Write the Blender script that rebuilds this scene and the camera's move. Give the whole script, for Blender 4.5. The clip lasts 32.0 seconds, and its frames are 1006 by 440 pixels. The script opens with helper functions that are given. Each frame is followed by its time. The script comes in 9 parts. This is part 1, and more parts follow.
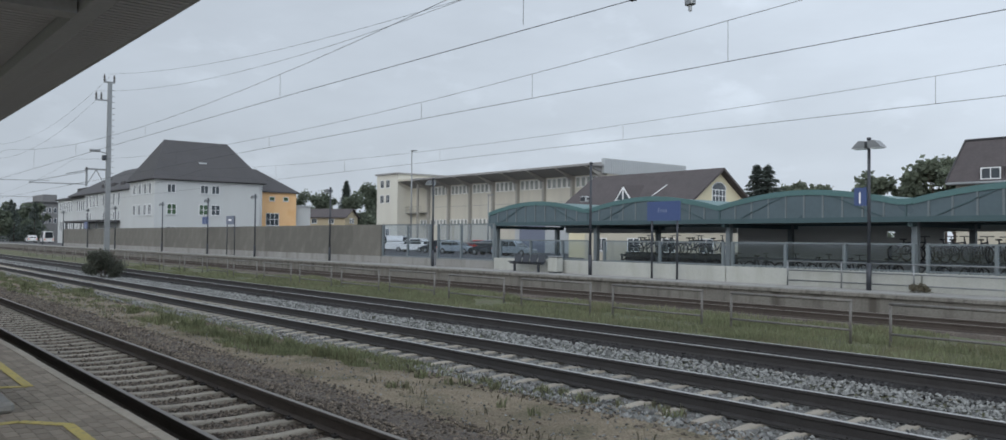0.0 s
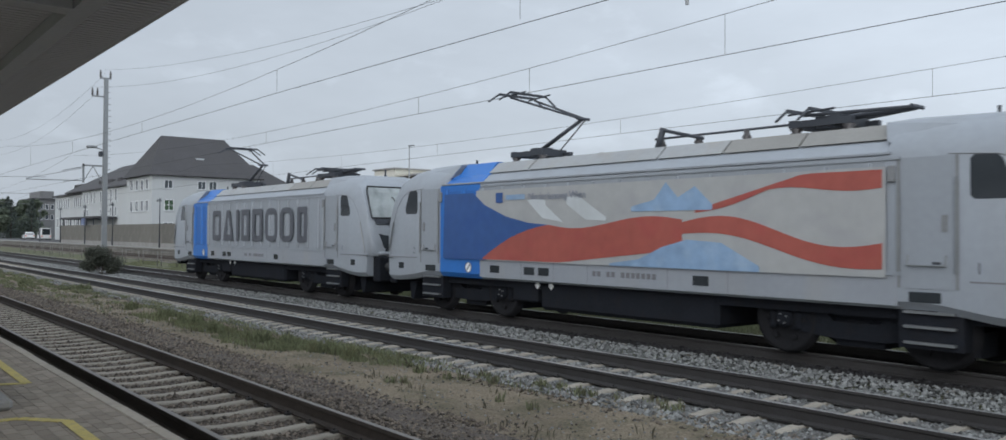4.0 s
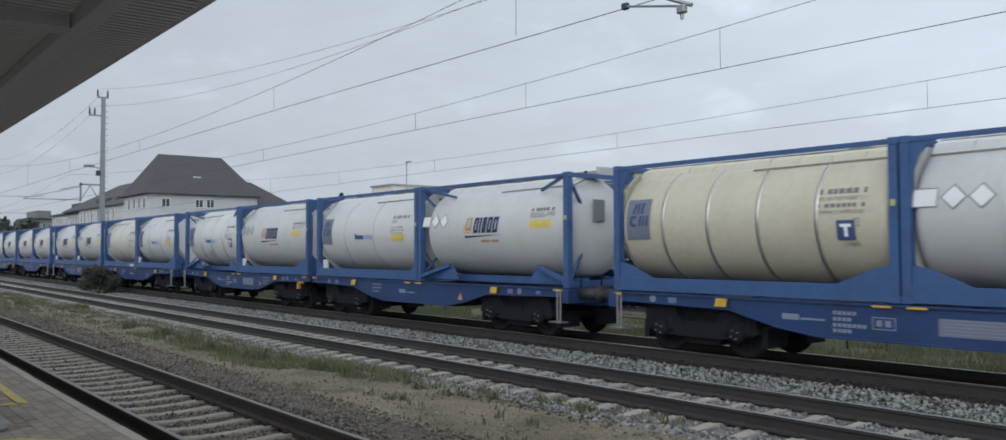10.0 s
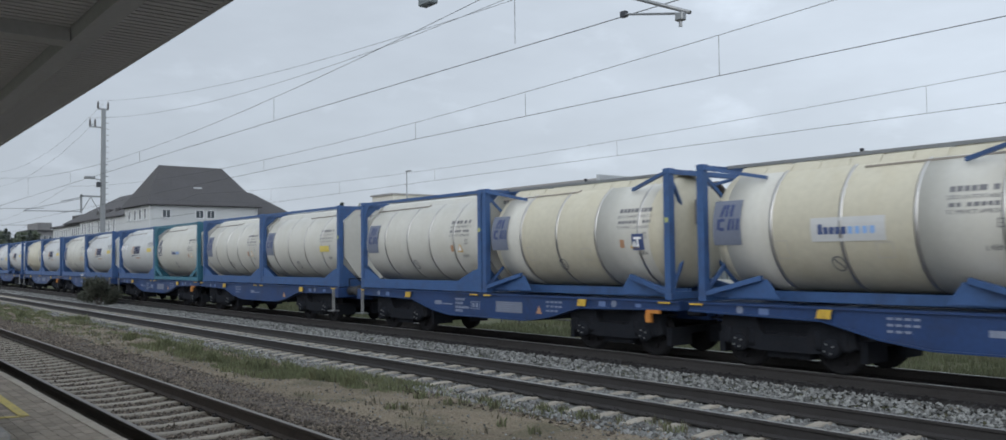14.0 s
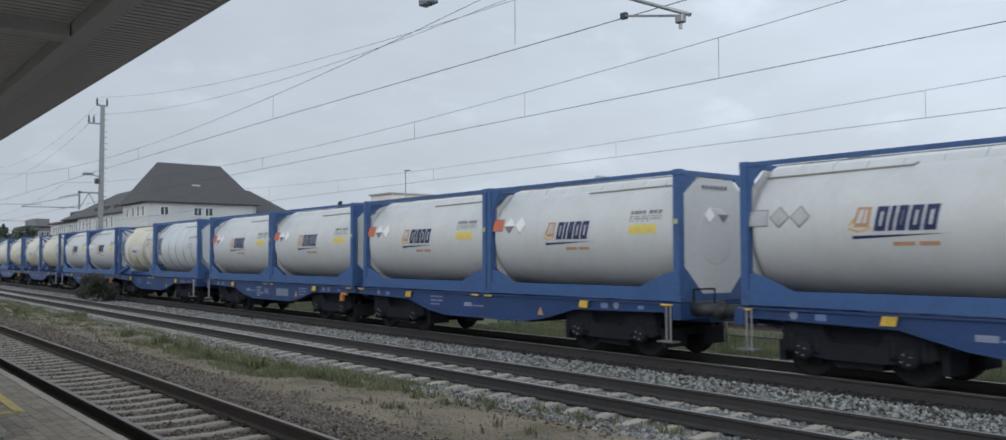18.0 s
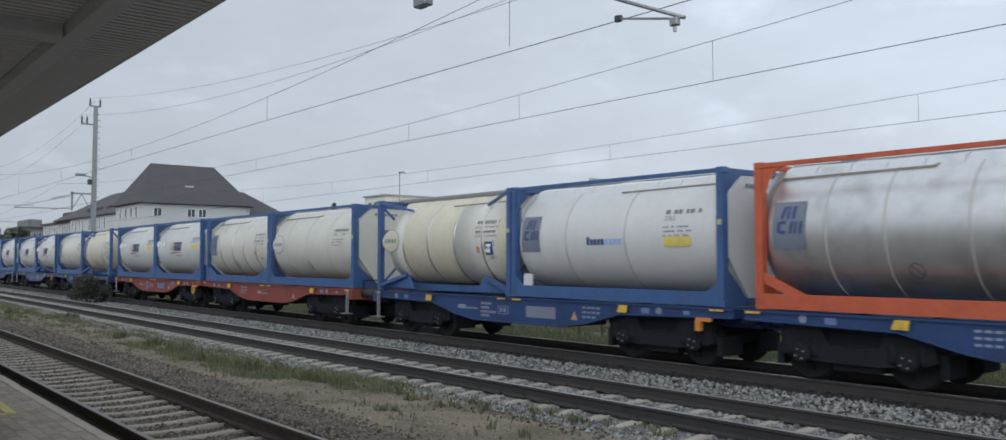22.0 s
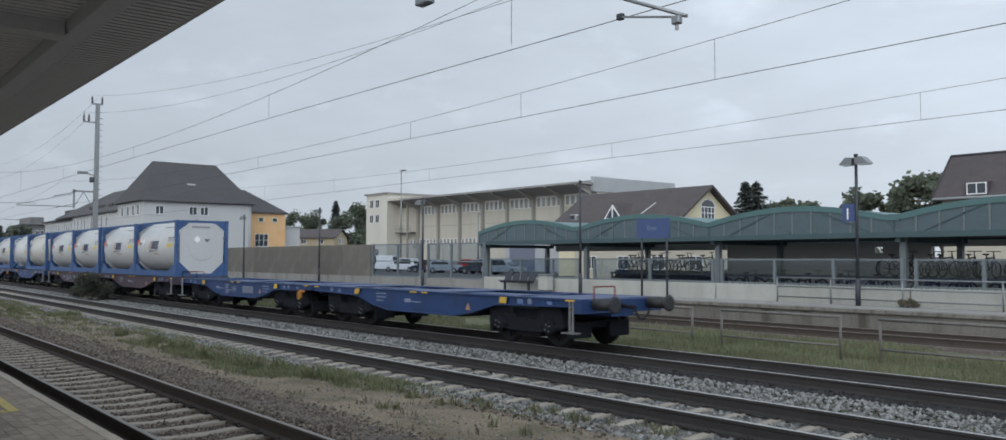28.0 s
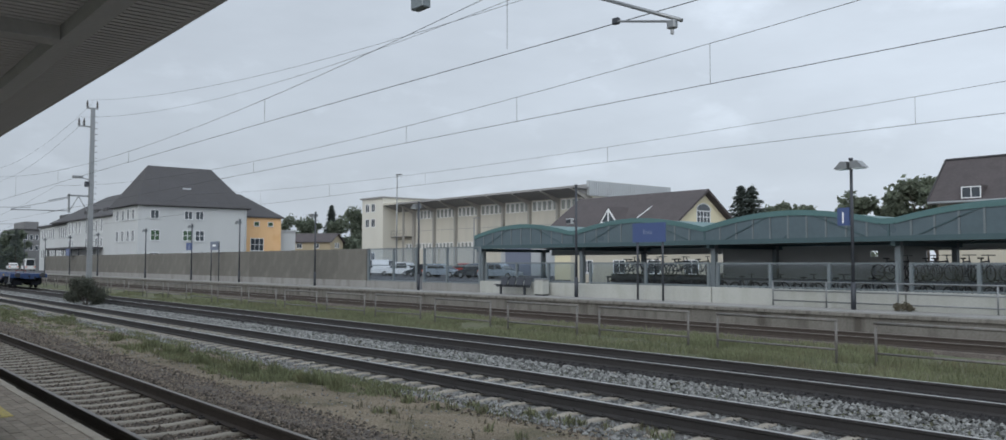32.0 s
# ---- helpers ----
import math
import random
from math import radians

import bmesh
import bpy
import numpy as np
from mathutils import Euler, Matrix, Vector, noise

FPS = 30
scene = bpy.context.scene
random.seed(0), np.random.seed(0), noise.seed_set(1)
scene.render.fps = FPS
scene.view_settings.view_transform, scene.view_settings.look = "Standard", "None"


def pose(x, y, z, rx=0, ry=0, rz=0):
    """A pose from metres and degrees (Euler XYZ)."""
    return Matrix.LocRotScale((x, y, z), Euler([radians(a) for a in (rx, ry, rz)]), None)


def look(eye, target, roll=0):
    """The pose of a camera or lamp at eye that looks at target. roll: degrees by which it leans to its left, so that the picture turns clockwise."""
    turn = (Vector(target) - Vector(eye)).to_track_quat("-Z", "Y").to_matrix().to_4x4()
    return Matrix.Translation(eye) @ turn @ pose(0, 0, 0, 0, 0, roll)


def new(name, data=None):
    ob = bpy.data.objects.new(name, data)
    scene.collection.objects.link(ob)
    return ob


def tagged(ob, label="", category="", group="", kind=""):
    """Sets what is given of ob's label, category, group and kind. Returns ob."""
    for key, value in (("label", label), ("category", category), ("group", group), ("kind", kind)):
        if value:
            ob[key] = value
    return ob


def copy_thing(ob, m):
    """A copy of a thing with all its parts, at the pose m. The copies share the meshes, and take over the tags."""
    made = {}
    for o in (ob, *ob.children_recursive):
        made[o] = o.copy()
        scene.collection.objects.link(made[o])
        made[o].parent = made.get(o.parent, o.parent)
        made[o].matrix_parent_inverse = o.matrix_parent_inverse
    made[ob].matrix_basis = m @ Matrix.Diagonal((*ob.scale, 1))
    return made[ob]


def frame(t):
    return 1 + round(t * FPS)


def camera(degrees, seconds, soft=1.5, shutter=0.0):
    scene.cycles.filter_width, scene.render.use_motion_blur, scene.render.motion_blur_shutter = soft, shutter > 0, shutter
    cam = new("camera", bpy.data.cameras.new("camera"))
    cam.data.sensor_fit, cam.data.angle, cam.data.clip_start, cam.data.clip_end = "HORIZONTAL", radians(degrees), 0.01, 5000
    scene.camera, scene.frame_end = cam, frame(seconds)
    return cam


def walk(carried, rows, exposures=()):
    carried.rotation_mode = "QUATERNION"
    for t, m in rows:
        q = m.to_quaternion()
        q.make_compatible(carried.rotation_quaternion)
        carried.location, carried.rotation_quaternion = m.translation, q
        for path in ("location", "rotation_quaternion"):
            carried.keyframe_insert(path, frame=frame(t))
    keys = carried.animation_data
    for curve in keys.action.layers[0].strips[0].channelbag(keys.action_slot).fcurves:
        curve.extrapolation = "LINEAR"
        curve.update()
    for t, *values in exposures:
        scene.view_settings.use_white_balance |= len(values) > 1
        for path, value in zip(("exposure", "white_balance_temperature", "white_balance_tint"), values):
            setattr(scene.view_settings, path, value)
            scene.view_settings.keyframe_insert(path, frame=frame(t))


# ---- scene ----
# metres; x runs along the tracks, y away from the camera's platform, z = 0 at the top of the rails
T1, T2, T3, T4 = 3.93, 9.96, 14.35, 23.7      # track centres
EYE = Vector((0.0, 0.0, 2.02))
PLAT = 0.5                                     # platform height

cam = camera(60.43, 32.0, soft=1.5, shutter=0.1)


def aim(t, yaw, tilt, roll):
    a, b = radians(yaw), radians(tilt)
    way = Vector((-math.sin(a) * math.cos(b), math.cos(a) * math.cos(b), math.sin(b)))
    return (t, look(EYE, EYE + way, roll))


# seconds, turn to the left of straight across, tilt up, roll
PATH = [
    (0, 51.511, 1.336, 0.635), (0.5, 51.529, 1.210, 0.409), (1, 51.537, 1.116, 0.313), (1.5, 51.534, 1.046, 0.322),
    (2, 51.508, 0.991, 0.391), (2.5, 51.466, 0.945, 0.420), (3, 51.431, 0.910, 0.371), (3.5, 51.390, 0.915, 0.368),
    (5.5, 51.254, 1.347, 0.301), (6, 51.252, 1.473, 0.215), (6.5, 51.241, 1.609, 0.171), (7, 51.235, 1.703, 0.085),
    (7.5, 51.248, 1.770, -0.029), (8, 51.262, 1.830, -0.079), (8.5, 51.260, 1.885, -0.068), (9, 51.247, 1.941, -0.054),
    (9.5, 51.230, 1.978, -0.096), (10, 51.211, 1.987, -0.164), (10.5, 51.182, 1.996, -0.218), (11, 51.152, 2.033, -0.301),
    (11.5, 51.141, 2.092, -0.435), (12, 51.151, 2.169, -0.571), (12.5, 51.174, 2.267, -0.649), (13, 51.201, 2.359, -0.647),
    (13.5, 51.223, 2.455, -0.616), (14, 51.243, 2.545, -0.608), (14.5, 51.269, 2.594, -0.614), (16.5, 51.153, 2.672, -0.268),
    (17, 51.140, 2.622, -0.219), (17.5, 51.134, 2.585, -0.142), (18, 51.128, 2.568, -0.068), (18.5, 51.100, 2.560, -0.029),
    (19, 51.033, 2.554, -0.003), (19.5, 50.943, 2.552, 0.022), (20, 50.854, 2.561, 0.046), (20.5, 50.766, 2.585, 0.071),
    (21, 50.700, 2.609, 0.066), (21.5, 50.696, 2.644, 0.048), (22, 50.736, 2.705, 0.057), (22.5, 50.773, 2.773, 0.080),
    (23, 50.796, 2.841, 0.115), (23.5, 50.812, 2.875, 0.145), (24, 50.822, 2.850, 0.166), (24.5, 50.827, 2.795, 0.192),
    (25, 50.826, 2.737, 0.209), (25.5, 50.814, 2.681, 0.225), (27.5, 50.827, 2.557, 0.164), (28, 50.842, 2.591, 0.134),
    (28.5, 50.858, 2.638, 0.132), (29, 50.874, 2.711, 0.135), (29.5, 50.882, 2.795, 0.119), (30, 50.870, 2.870, 0.104),
    (30.5, 50.827, 2.927, 0.085), (31, 50.762, 2.945, 0.057), (31.5, 50.677, 2.917, 0.053), (32, 50.571, 2.865, 0.078),
]
walk(cam, [aim(*r) for r in PATH])

# ---- sky and light ----
SUN_AZ, SUN_EL = radians(150), radians(22)
world = bpy.data.worlds.new("overcast_sky")
scene.world = world
world.use_nodes = True
wn, wl = world.node_tree.nodes, world.node_tree.links
wn.clear()
sky = wn.new("ShaderNodeTexSky")
sky.sky_type, sky.sun_disc = "NISHITA", False
sky.sun_elevation, sky.sun_rotation = SUN_EL, SUN_AZ
sky.air_density, sky.dust_density = 1.0, 4.0
tc = wn.new("ShaderNodeTexCoord")
sep = wn.new("ShaderNodeSeparateXYZ")
wl.new(tc.outputs["Generated"], sep.inputs[0])
# cloud deck: brighter overhead, soft billows
ramp = wn.new("ShaderNodeMapRange")
ramp.inputs["From Min"].default_value, ramp.inputs["From Max"].default_value = -0.02, 0.9
ramp.inputs["To Min"].default_value, ramp.inputs["To Max"].default_value = 0.7, 0.93
wl.new(sep.outputs["Z"], ramp.inputs["Value"])
mp = wn.new("ShaderNodeMapping")
mp.inputs["Scale"].default_value = (1.0, 1.0, 3.2)
wl.new(tc.outputs["Generated"], mp.inputs["Vector"])
cl = wn.new("ShaderNodeTexNoise")
cl.inputs["Scale"].default_value, cl.inputs["Detail"].default_value, cl.inputs["Roughness"].default_value = 4.2, 9.0, 0.58
wl.new(mp.outputs[0], cl.inputs["Vector"])
cr = wn.new("ShaderNodeMapRange")
cr.inputs["From Min"].default_value, cr.inputs["From Max"].default_value = 0.3, 0.75
cr.inputs["To Min"].default_value, cr.inputs["To Max"].default_value = 0.94, 1.09
wl.new(cl.outputs["Fac"], cr.inputs["Value"])
mul = wn.new("ShaderNodeMath")
mul.operation = "MULTIPLY"
wl.new(ramp.outputs[0], mul.inputs[0])
wl.new(cr.outputs[0], mul.inputs[1])
# a few paler puffs low in the deck
pm = wn.new("ShaderNodeMapping")
pm.inputs["Scale"].default_value = (1.0, 1.0, 2.2)
wl.new(tc.outputs["Generated"], pm.inputs["Vector"])
pf = wn.new("ShaderNodeTexNoise")
pf.inputs["Scale"].default_value, pf.inputs["Detail"].default_value, pf.inputs["Roughness"].default_value = 7.5, 6.0, 0.55
wl.new(pm.outputs[0], pf.inputs["Vector"])
pr = wn.new("ShaderNodeMapRange")
pr.inputs["From Min"].default_value, pr.inputs["From Max"].default_value = 0.56, 0.72
pr.inputs["To Min"].default_value, pr.inputs["To Max"].default_value = 1.0, 1.16
wl.new(pf.outputs["Fac"], pr.inputs["Value"])
mulp = wn.new("ShaderNodeMath")
mulp.operation = "MULTIPLY"
wl.new(mul.outputs[0], mulp.inputs[0])
wl.new(pr.outputs[0], mulp.inputs[1])
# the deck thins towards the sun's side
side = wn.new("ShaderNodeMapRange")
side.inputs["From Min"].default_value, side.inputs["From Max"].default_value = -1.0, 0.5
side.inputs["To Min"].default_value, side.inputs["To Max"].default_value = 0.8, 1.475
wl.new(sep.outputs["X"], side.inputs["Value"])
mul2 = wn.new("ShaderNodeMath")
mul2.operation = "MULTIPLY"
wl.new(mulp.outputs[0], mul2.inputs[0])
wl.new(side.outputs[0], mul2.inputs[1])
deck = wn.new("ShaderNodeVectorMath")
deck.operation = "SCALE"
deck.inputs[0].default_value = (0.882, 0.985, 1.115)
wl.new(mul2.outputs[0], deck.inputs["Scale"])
blue = wn.new("ShaderNodeVectorMath")
blue.operation = "SCALE"
blue.inputs["Scale"].default_value = 0.08
wl.new(sky.outputs[0], blue.inputs[0])
mixs = wn.new("ShaderNodeMix")
mixs.data_type = "RGBA"
mixs.inputs["Factor"].default_value = 0.9
wl.new(blue.outputs[0], mixs.inputs["A"])
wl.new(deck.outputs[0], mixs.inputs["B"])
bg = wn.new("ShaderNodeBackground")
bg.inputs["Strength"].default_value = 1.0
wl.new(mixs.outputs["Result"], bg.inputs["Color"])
wo = wn.new("ShaderNodeOutputWorld")
wl.new(bg.outputs[0], wo.inputs["Surface"])

sun = new("sun", bpy.data.lights.new("sun", "SUN"))
sun.data.energy, sun.data.angle, sun.data.color = 1.0, radians(50), (0.97, 0.98, 1.0)
sun_from = Vector((math.sin(SUN_AZ) * math.cos(SUN_EL), math.cos(SUN_AZ) * math.cos(SUN_EL), math.sin(SUN_EL)))
sun.matrix_world = look(sun_from * 50, (0, 0, 0))


# ---- materials ----
def surf(name, base, rough=0.6, metal=0.0, var=0.12, fine=30.0, coarse=1.5, bump=0.05, dirt=None, dirt_amt=0.3, rand=0.0, streak=False, thin=0.0):
    """A procedural surface: colour varied at two scales, fine relief, stains of the colour dirt."""
    m = bpy.data.materials.new(name)
    m.use_nodes = True
    n, l = m.node_tree.nodes, m.node_tree.links
    p = n["Principled BSDF"]
    p.inputs["Metallic"].default_value = metal
    co = n.new("ShaderNodeTexCoord").outputs["Object"]
    if streak:
        mpn = n.new("ShaderNodeMapping")
        mpn.inputs["Scale"].default_value = (1.0, 1.0, 0.18)
        l.new(co, mpn.inputs["Vector"])
        co2 = mpn.outputs[0]
    else:
        co2 = co

    def nz(scale, src, detail=4.0):
        t = n.new("ShaderNodeTexNoise")
        t.inputs["Scale"].default_value, t.inputs["Detail"].default_value = scale, detail
        l.new(src, t.inputs["Vector"])
        return t.outputs["Fac"]

    f, c = nz(fine, co), nz(coarse, co2)
    add = n.new("ShaderNodeMath")
    add.operation = "ADD"
    l.new(f, add.inputs[0])
    l.new(c, add.inputs[1])
    rng = n.new("ShaderNodeMapRange")
    rng.inputs["From Min"].default_value, rng.inputs["From Max"].default_value = 0.6, 1.4
    rng.inputs["To Min"].default_value, rng.inputs["To Max"].default_value = 1.0 - var, 1.0 + var
    l.new(add.outputs[0], rng.inputs["Value"])
    val = rng.outputs[0]
    if rand:
        oi = n.new("ShaderNodeObjectInfo")
        gi = n.new("ShaderNodeNewGeometry")
        sm = n.new("ShaderNodeMath")
        sm.operation = "ADD"
        l.new(oi.outputs["Random"], sm.inputs[0])
        l.new(gi.outputs["Random Per Island"], sm.inputs[1])
        fr = n.new("ShaderNodeMath")
        fr.operation = "FRACT"
        l.new(sm.outputs[0], fr.inputs[0])
        r2 = n.new("ShaderNodeMapRange")
        r2.inputs["To Min"].default_value, r2.inputs["To Max"].default_value = 1.0 - rand, 1.0 + rand
        l.new(fr.outputs[0], r2.inputs["Value"])
        mm = n.new("ShaderNodeMath")
        mm.operation = "MULTIPLY"
        l.new(val, mm.inputs[0])
        l.new(r2.outputs[0], mm.inputs[1])
        val = mm.outputs[0]
    sc = n.new("ShaderNodeVectorMath")
    sc.operation = "SCALE"
    sc.inputs[0].default_value = base
    l.new(val, sc.inputs["Scale"])
    col = sc.outputs[0]
    if dirt:
        s = nz(coarse * 2.3, co2, 8.0)
        k = n.new("ShaderNodeMapRange")
        k.inputs["From Min"].default_value, k.inputs["From Max"].default_value = 0.5, 0.72
        k.inputs["To Min"].default_value, k.inputs["To Max"].default_value = 0.0, dirt_amt
        l.new(s, k.inputs["Value"])
        mx = n.new("ShaderNodeMix")
        mx.data_type = "RGBA"
        mx.inputs["B"].default_value = (*dirt, 1)
        l.new(k.outputs[0], mx.inputs["Factor"])
        l.new(col, mx.inputs["A"])
        col = mx.outputs["Result"]
    l.new(col, p.inputs["Base Color"])
    rr = n.new("ShaderNodeMapRange")
    rr.inputs["To Min"].default_value, rr.inputs["To Max"].default_value = max(rough - 0.1, 0.04), min(rough + 0.12, 1.0)
    l.new(c, rr.inputs["Value"])
    l.new(rr.outputs[0], p.inputs["Roughness"])
    if bump:
        b = n.new("ShaderNodeBump")
        b.inputs["Strength"].default_value, b.inputs["Distance"].default_value = bump, 0.02
        l.new(f, b.inputs["Height"])
        l.new(b.outputs[0], p.inputs["Normal"])
    if thin:
        tl, ms = n.new("ShaderNodeBsdfTranslucent"), n.new("ShaderNodeMixShader")
        ms.inputs[0].default_value = thin
        l.new(col, tl.inputs["Color"])
        l.new(p.outputs[0], ms.inputs[1])
        l.new(tl.outputs[0], ms.inputs[2])
        l.new(ms.outputs[0], n["Material Output"].inputs["Surface"])
    return m


def zoned(name, cols, scales, rough=0.95, bump=0.4, bscale=40.0):
    """Ground of three colours in patches, with grit."""
    m = bpy.data.materials.new(name)
    m.use_nodes = True
    n, l = m.node_tree.nodes, m.node_tree.links
    p = n["Principled BSDF"]
    p.inputs["Roughness"].default_value = rough
    co = n.new("ShaderNodeTexCoord").outputs["Object"]

    def nz(scale, detail):
        t = n.new("ShaderNodeTexNoise")
        t.inputs["Scale"].default_value, t.inputs["Detail"].default_value = scale, detail
        l.new(co, t.inputs["Vector"])
        return t.outputs["Fac"]

    def blend(a, b, fac, lo, hi):
        k = n.new("ShaderNodeMapRange")
        k.inputs["From Min"].default_value, k.inputs["From Max"].default_value = lo, hi
        l.new(fac, k.inputs["Value"])
        mx = n.new("ShaderNodeMix")
        mx.data_type = "RGBA"
        l.new(k.outputs[0], mx.inputs["Factor"])
        for key, v in (("A", a), ("B", b)):
            if isinstance(v, tuple):
                mx.inputs[key].default_value = (*v, 1)
            else:
                l.new(v, mx.inputs[key])
        return mx.outputs["Result"]

    c = blend(cols[0], cols[1], nz(scales[0], 5.0), 0.44, 0.58)
    c = blend(c, cols[2], nz(scales[1], 6.0), 0.52, 0.64)
    grit = nz(bscale, 8.0)
    dark = n.new("ShaderNodeMapRange")
    dark.inputs["From Min"].default_value, dark.inputs["From Max"].default_value = 0.3, 0.7
    dark.inputs["To Min"].default_value, dark.inputs["To Max"].default_value = 0.55, 1.35
    l.new(grit, dark.inputs["Value"])
    s = n.new("ShaderNodeVectorMath")
    s.operation = "SCALE"
    l.new(c, s.inputs[0])
    l.new(dark.outputs[0], s.inputs["Scale"])
    l.new(s.outputs[0], p.inputs["Base Color"])
    b = n.new("ShaderNodeBump")
    b.inputs["Strength"].default_value, b.inputs["Distance"].default_value = bump, 0.05
    l.new(grit, b.inputs["Height"])
    l.new(b.outputs[0], p.inputs["Normal"])
    return m


def glass_mat(name, tint=(0.9, 0.95, 0.95), clear=0.75, rough=0.05, gloss=0.045):
    m = bpy.data.materials.new(name)
    m.use_nodes = True
    n, l = m.node_tree.nodes, m.node_tree.links
    out = n["Material Output"]
    n.remove(n["Principled BSDF"])
    tr = n.new("ShaderNodeBsdfTransparent")
    tr.inputs["Color"].default_value = (*[v * clear for v in tint], 1)
    gl = n.new("ShaderNodeBsdfGlossy")
    gl.inputs["Roughness"].default_value = rough
    lw_ = n.new("ShaderNodeLayerWeight")
    pw = n.new("ShaderNodeMath")
    pw.operation = "POWER"
    pw.inputs[1].default_value = 4.0
    l.new(lw_.outputs["Facing"], pw.inputs[0])
    fr = n.new("ShaderNodeMath")
    fr.operation = "MULTIPLY_ADD"
    fr.inputs[1].default_value, fr.inputs[2].default_value = 0.6, gloss
    l.new(pw.outputs[0], fr.inputs[0])
    mx = n.new("ShaderNodeMixShader")
    l.new(fr.outputs[0], mx.inputs[0])
    l.new(tr.outputs[0], mx.inputs[1])
    l.new(gl.outputs[0], mx.inputs[2])
    l.new(mx.outputs[0], out.inputs["Surface"])
    return m


M = {}
M["rail_side"] = surf("rusty_rail", (0.036, 0.033, 0.032), 0.85, 0.0, 0.25, 40, 2, 0.15, (0.026, 0.023, 0.021), 0.6)
M["rail_brown"] = surf("brown_rusty_rail", (0.06, 0.048, 0.04), 0.9, 0.0, 0.3, 40, 2, 0.2, (0.04, 0.031, 0.026), 0.6)
M["rail_top"] = surf("polished_rail_head", (0.42, 0.41, 0.4), 0.35, 0.85, 0.1, 60, 3, 0.02)
M["rail_dull"] = surf("dull_rail_head", (0.2, 0.185, 0.165), 0.55, 0.5, 0.2, 60, 3, 0.05)
M["sleeper"] = surf("concrete_sleeper", (0.305, 0.277, 0.23), 0.9, 0, 0.2, 60, 4, 0.25, (0.22, 0.18, 0.14), 0.5, 0.12)
M["stone_grey"] = surf("grey_ballast", (0.168, 0.17, 0.163), 0.9, 0, 0.25, 50, 6, 0.2, None, 0, 0.75)
M["stone_brown"] = surf("rust_stained_ballast", (0.125, 0.102, 0.08), 0.95, 0, 0.3, 50, 6, 0.2, None, 0, 0.75)
M["stone_dark"] = surf("oily_dark_ballast", (0.135, 0.11, 0.088), 0.95, 0, 0.3, 50, 6, 0.2, None, 0, 0.7)
M["bed_grey"] = zoned("grey_ballast_bed", ((0.122, 0.117, 0.11), (0.155, 0.149, 0.141), (0.092, 0.087, 0.08)), (3, 8), 0.95, 0.9, 22)
# tone includes the shade under the train, on top of real staining
M["bed_dark"] = zoned("dark_ballast_bed", ((0.034, 0.032, 0.032), (0.048, 0.045, 0.044), (0.026, 0.025, 0.025)), (2, 6), 0.95, 0.9, 25)
M["retaining"] = surf("stained_brown_concrete", (0.185, 0.175, 0.155), 0.92, 0, 0.3, 14, 0.9, 0.25, (0.075, 0.068, 0.056), 0.9, 0.08, True)
M["shed_pane"] = surf("dull_grey_green_glazing", (0.088, 0.122, 0.138), 0.3, 0, 0.12, 5, 0.5, 0, (0.07, 0.1, 0.11), 0.5)
M["bed_brown"] = zoned("brown_ballast_bed", ((0.098, 0.081, 0.067), (0.13, 0.108, 0.089), (0.072, 0.06, 0.05)), (2, 6), 0.95, 0.9, 25)
M["sand"] = zoned("sandy_path", ((0.23, 0.188, 0.13), (0.18, 0.145, 0.1), (0.135, 0.115, 0.072)), (0.5, 1.3), 0.97, 1.0, 30)
M["earth"] = zoned("rough_grass_ground", ((0.09, 0.1, 0.05), (0.115, 0.115, 0.06), (0.11, 0.1, 0.062)), (0.2, 1.1), 0.97, 0.8, 16)
M["blade"] = surf("grass_blades", (0.19, 0.205, 0.115), 0.7, 0, 0.3, 20, 0.7, 0, (0.18, 0.16, 0.085), 0.6, 0.35, False, 0.4)
M["blade_far"] = surf("dry_long_grass", (0.185, 0.2, 0.115), 0.75, 0, 0.35, 20, 0.5, 0, (0.21, 0.185, 0.12), 0.7, 0.25, False, 0.45)
M["leaf"] = surf("tree_leaves", (0.135, 0.16, 0.115), 0.7, 0, 0.3, 10, 0.5, 0, None, 0, 0.4, False, 0.45)
M["leaf_pale"] = surf("pale_tree_leaves", (0.15, 0.175, 0.125), 0.7, 0, 0.3, 10, 0.5, 0, None, 0, 0.4, False, 0.5)
M["needle"] = surf("spruce_needles", (0.1, 0.122, 0.108), 0.8, 0, 0.3, 10, 0.6, 0, None, 0, 0.4, False, 0.4)
M["bush"] = surf("bush_twigs", (0.095, 0.102, 0.08), 0.8, 0, 0.3, 10, 0.9, 0, None, 0, 0.4, False, 0.4)
M["dry"] = surf("dry_weed_stalks", (0.13, 0.115, 0.08), 0.9, 0, 0.3, 10, 0.9, 0, None, 0, 0.4, False, 0.3)
M["bark"] = surf("bark", (0.09, 0.07, 0.055), 0.9, 0, 0.3, 20, 3, 0.3)
M["concrete"] = surf("weathered_concrete", (0.26, 0.255, 0.24), 0.9, 0, 0.18, 25, 0.9, 0.2, (0.14, 0.13, 0.115), 0.6, 0, True)
M["concrete_pale"] = surf("pale_concrete", (0.4, 0.405, 0.375), 0.85, 0, 0.12, 20, 0.8, 0.1, (0.3, 0.3, 0.25), 0.55, 0, True)
M["kerb"] = surf("platform_edge_concrete", (0.36, 0.32, 0.265), 0.9, 0, 0.15, 40, 2, 0.2, (0.2, 0.18, 0.16), 0.5, 0.06)
M["paver"] = surf("concrete_pavers", (0.262, 0.224, 0.18), 0.9, 0, 0.2, 80, 1.2, 0.2, (0.19, 0.165, 0.14), 0.6, 0.2)
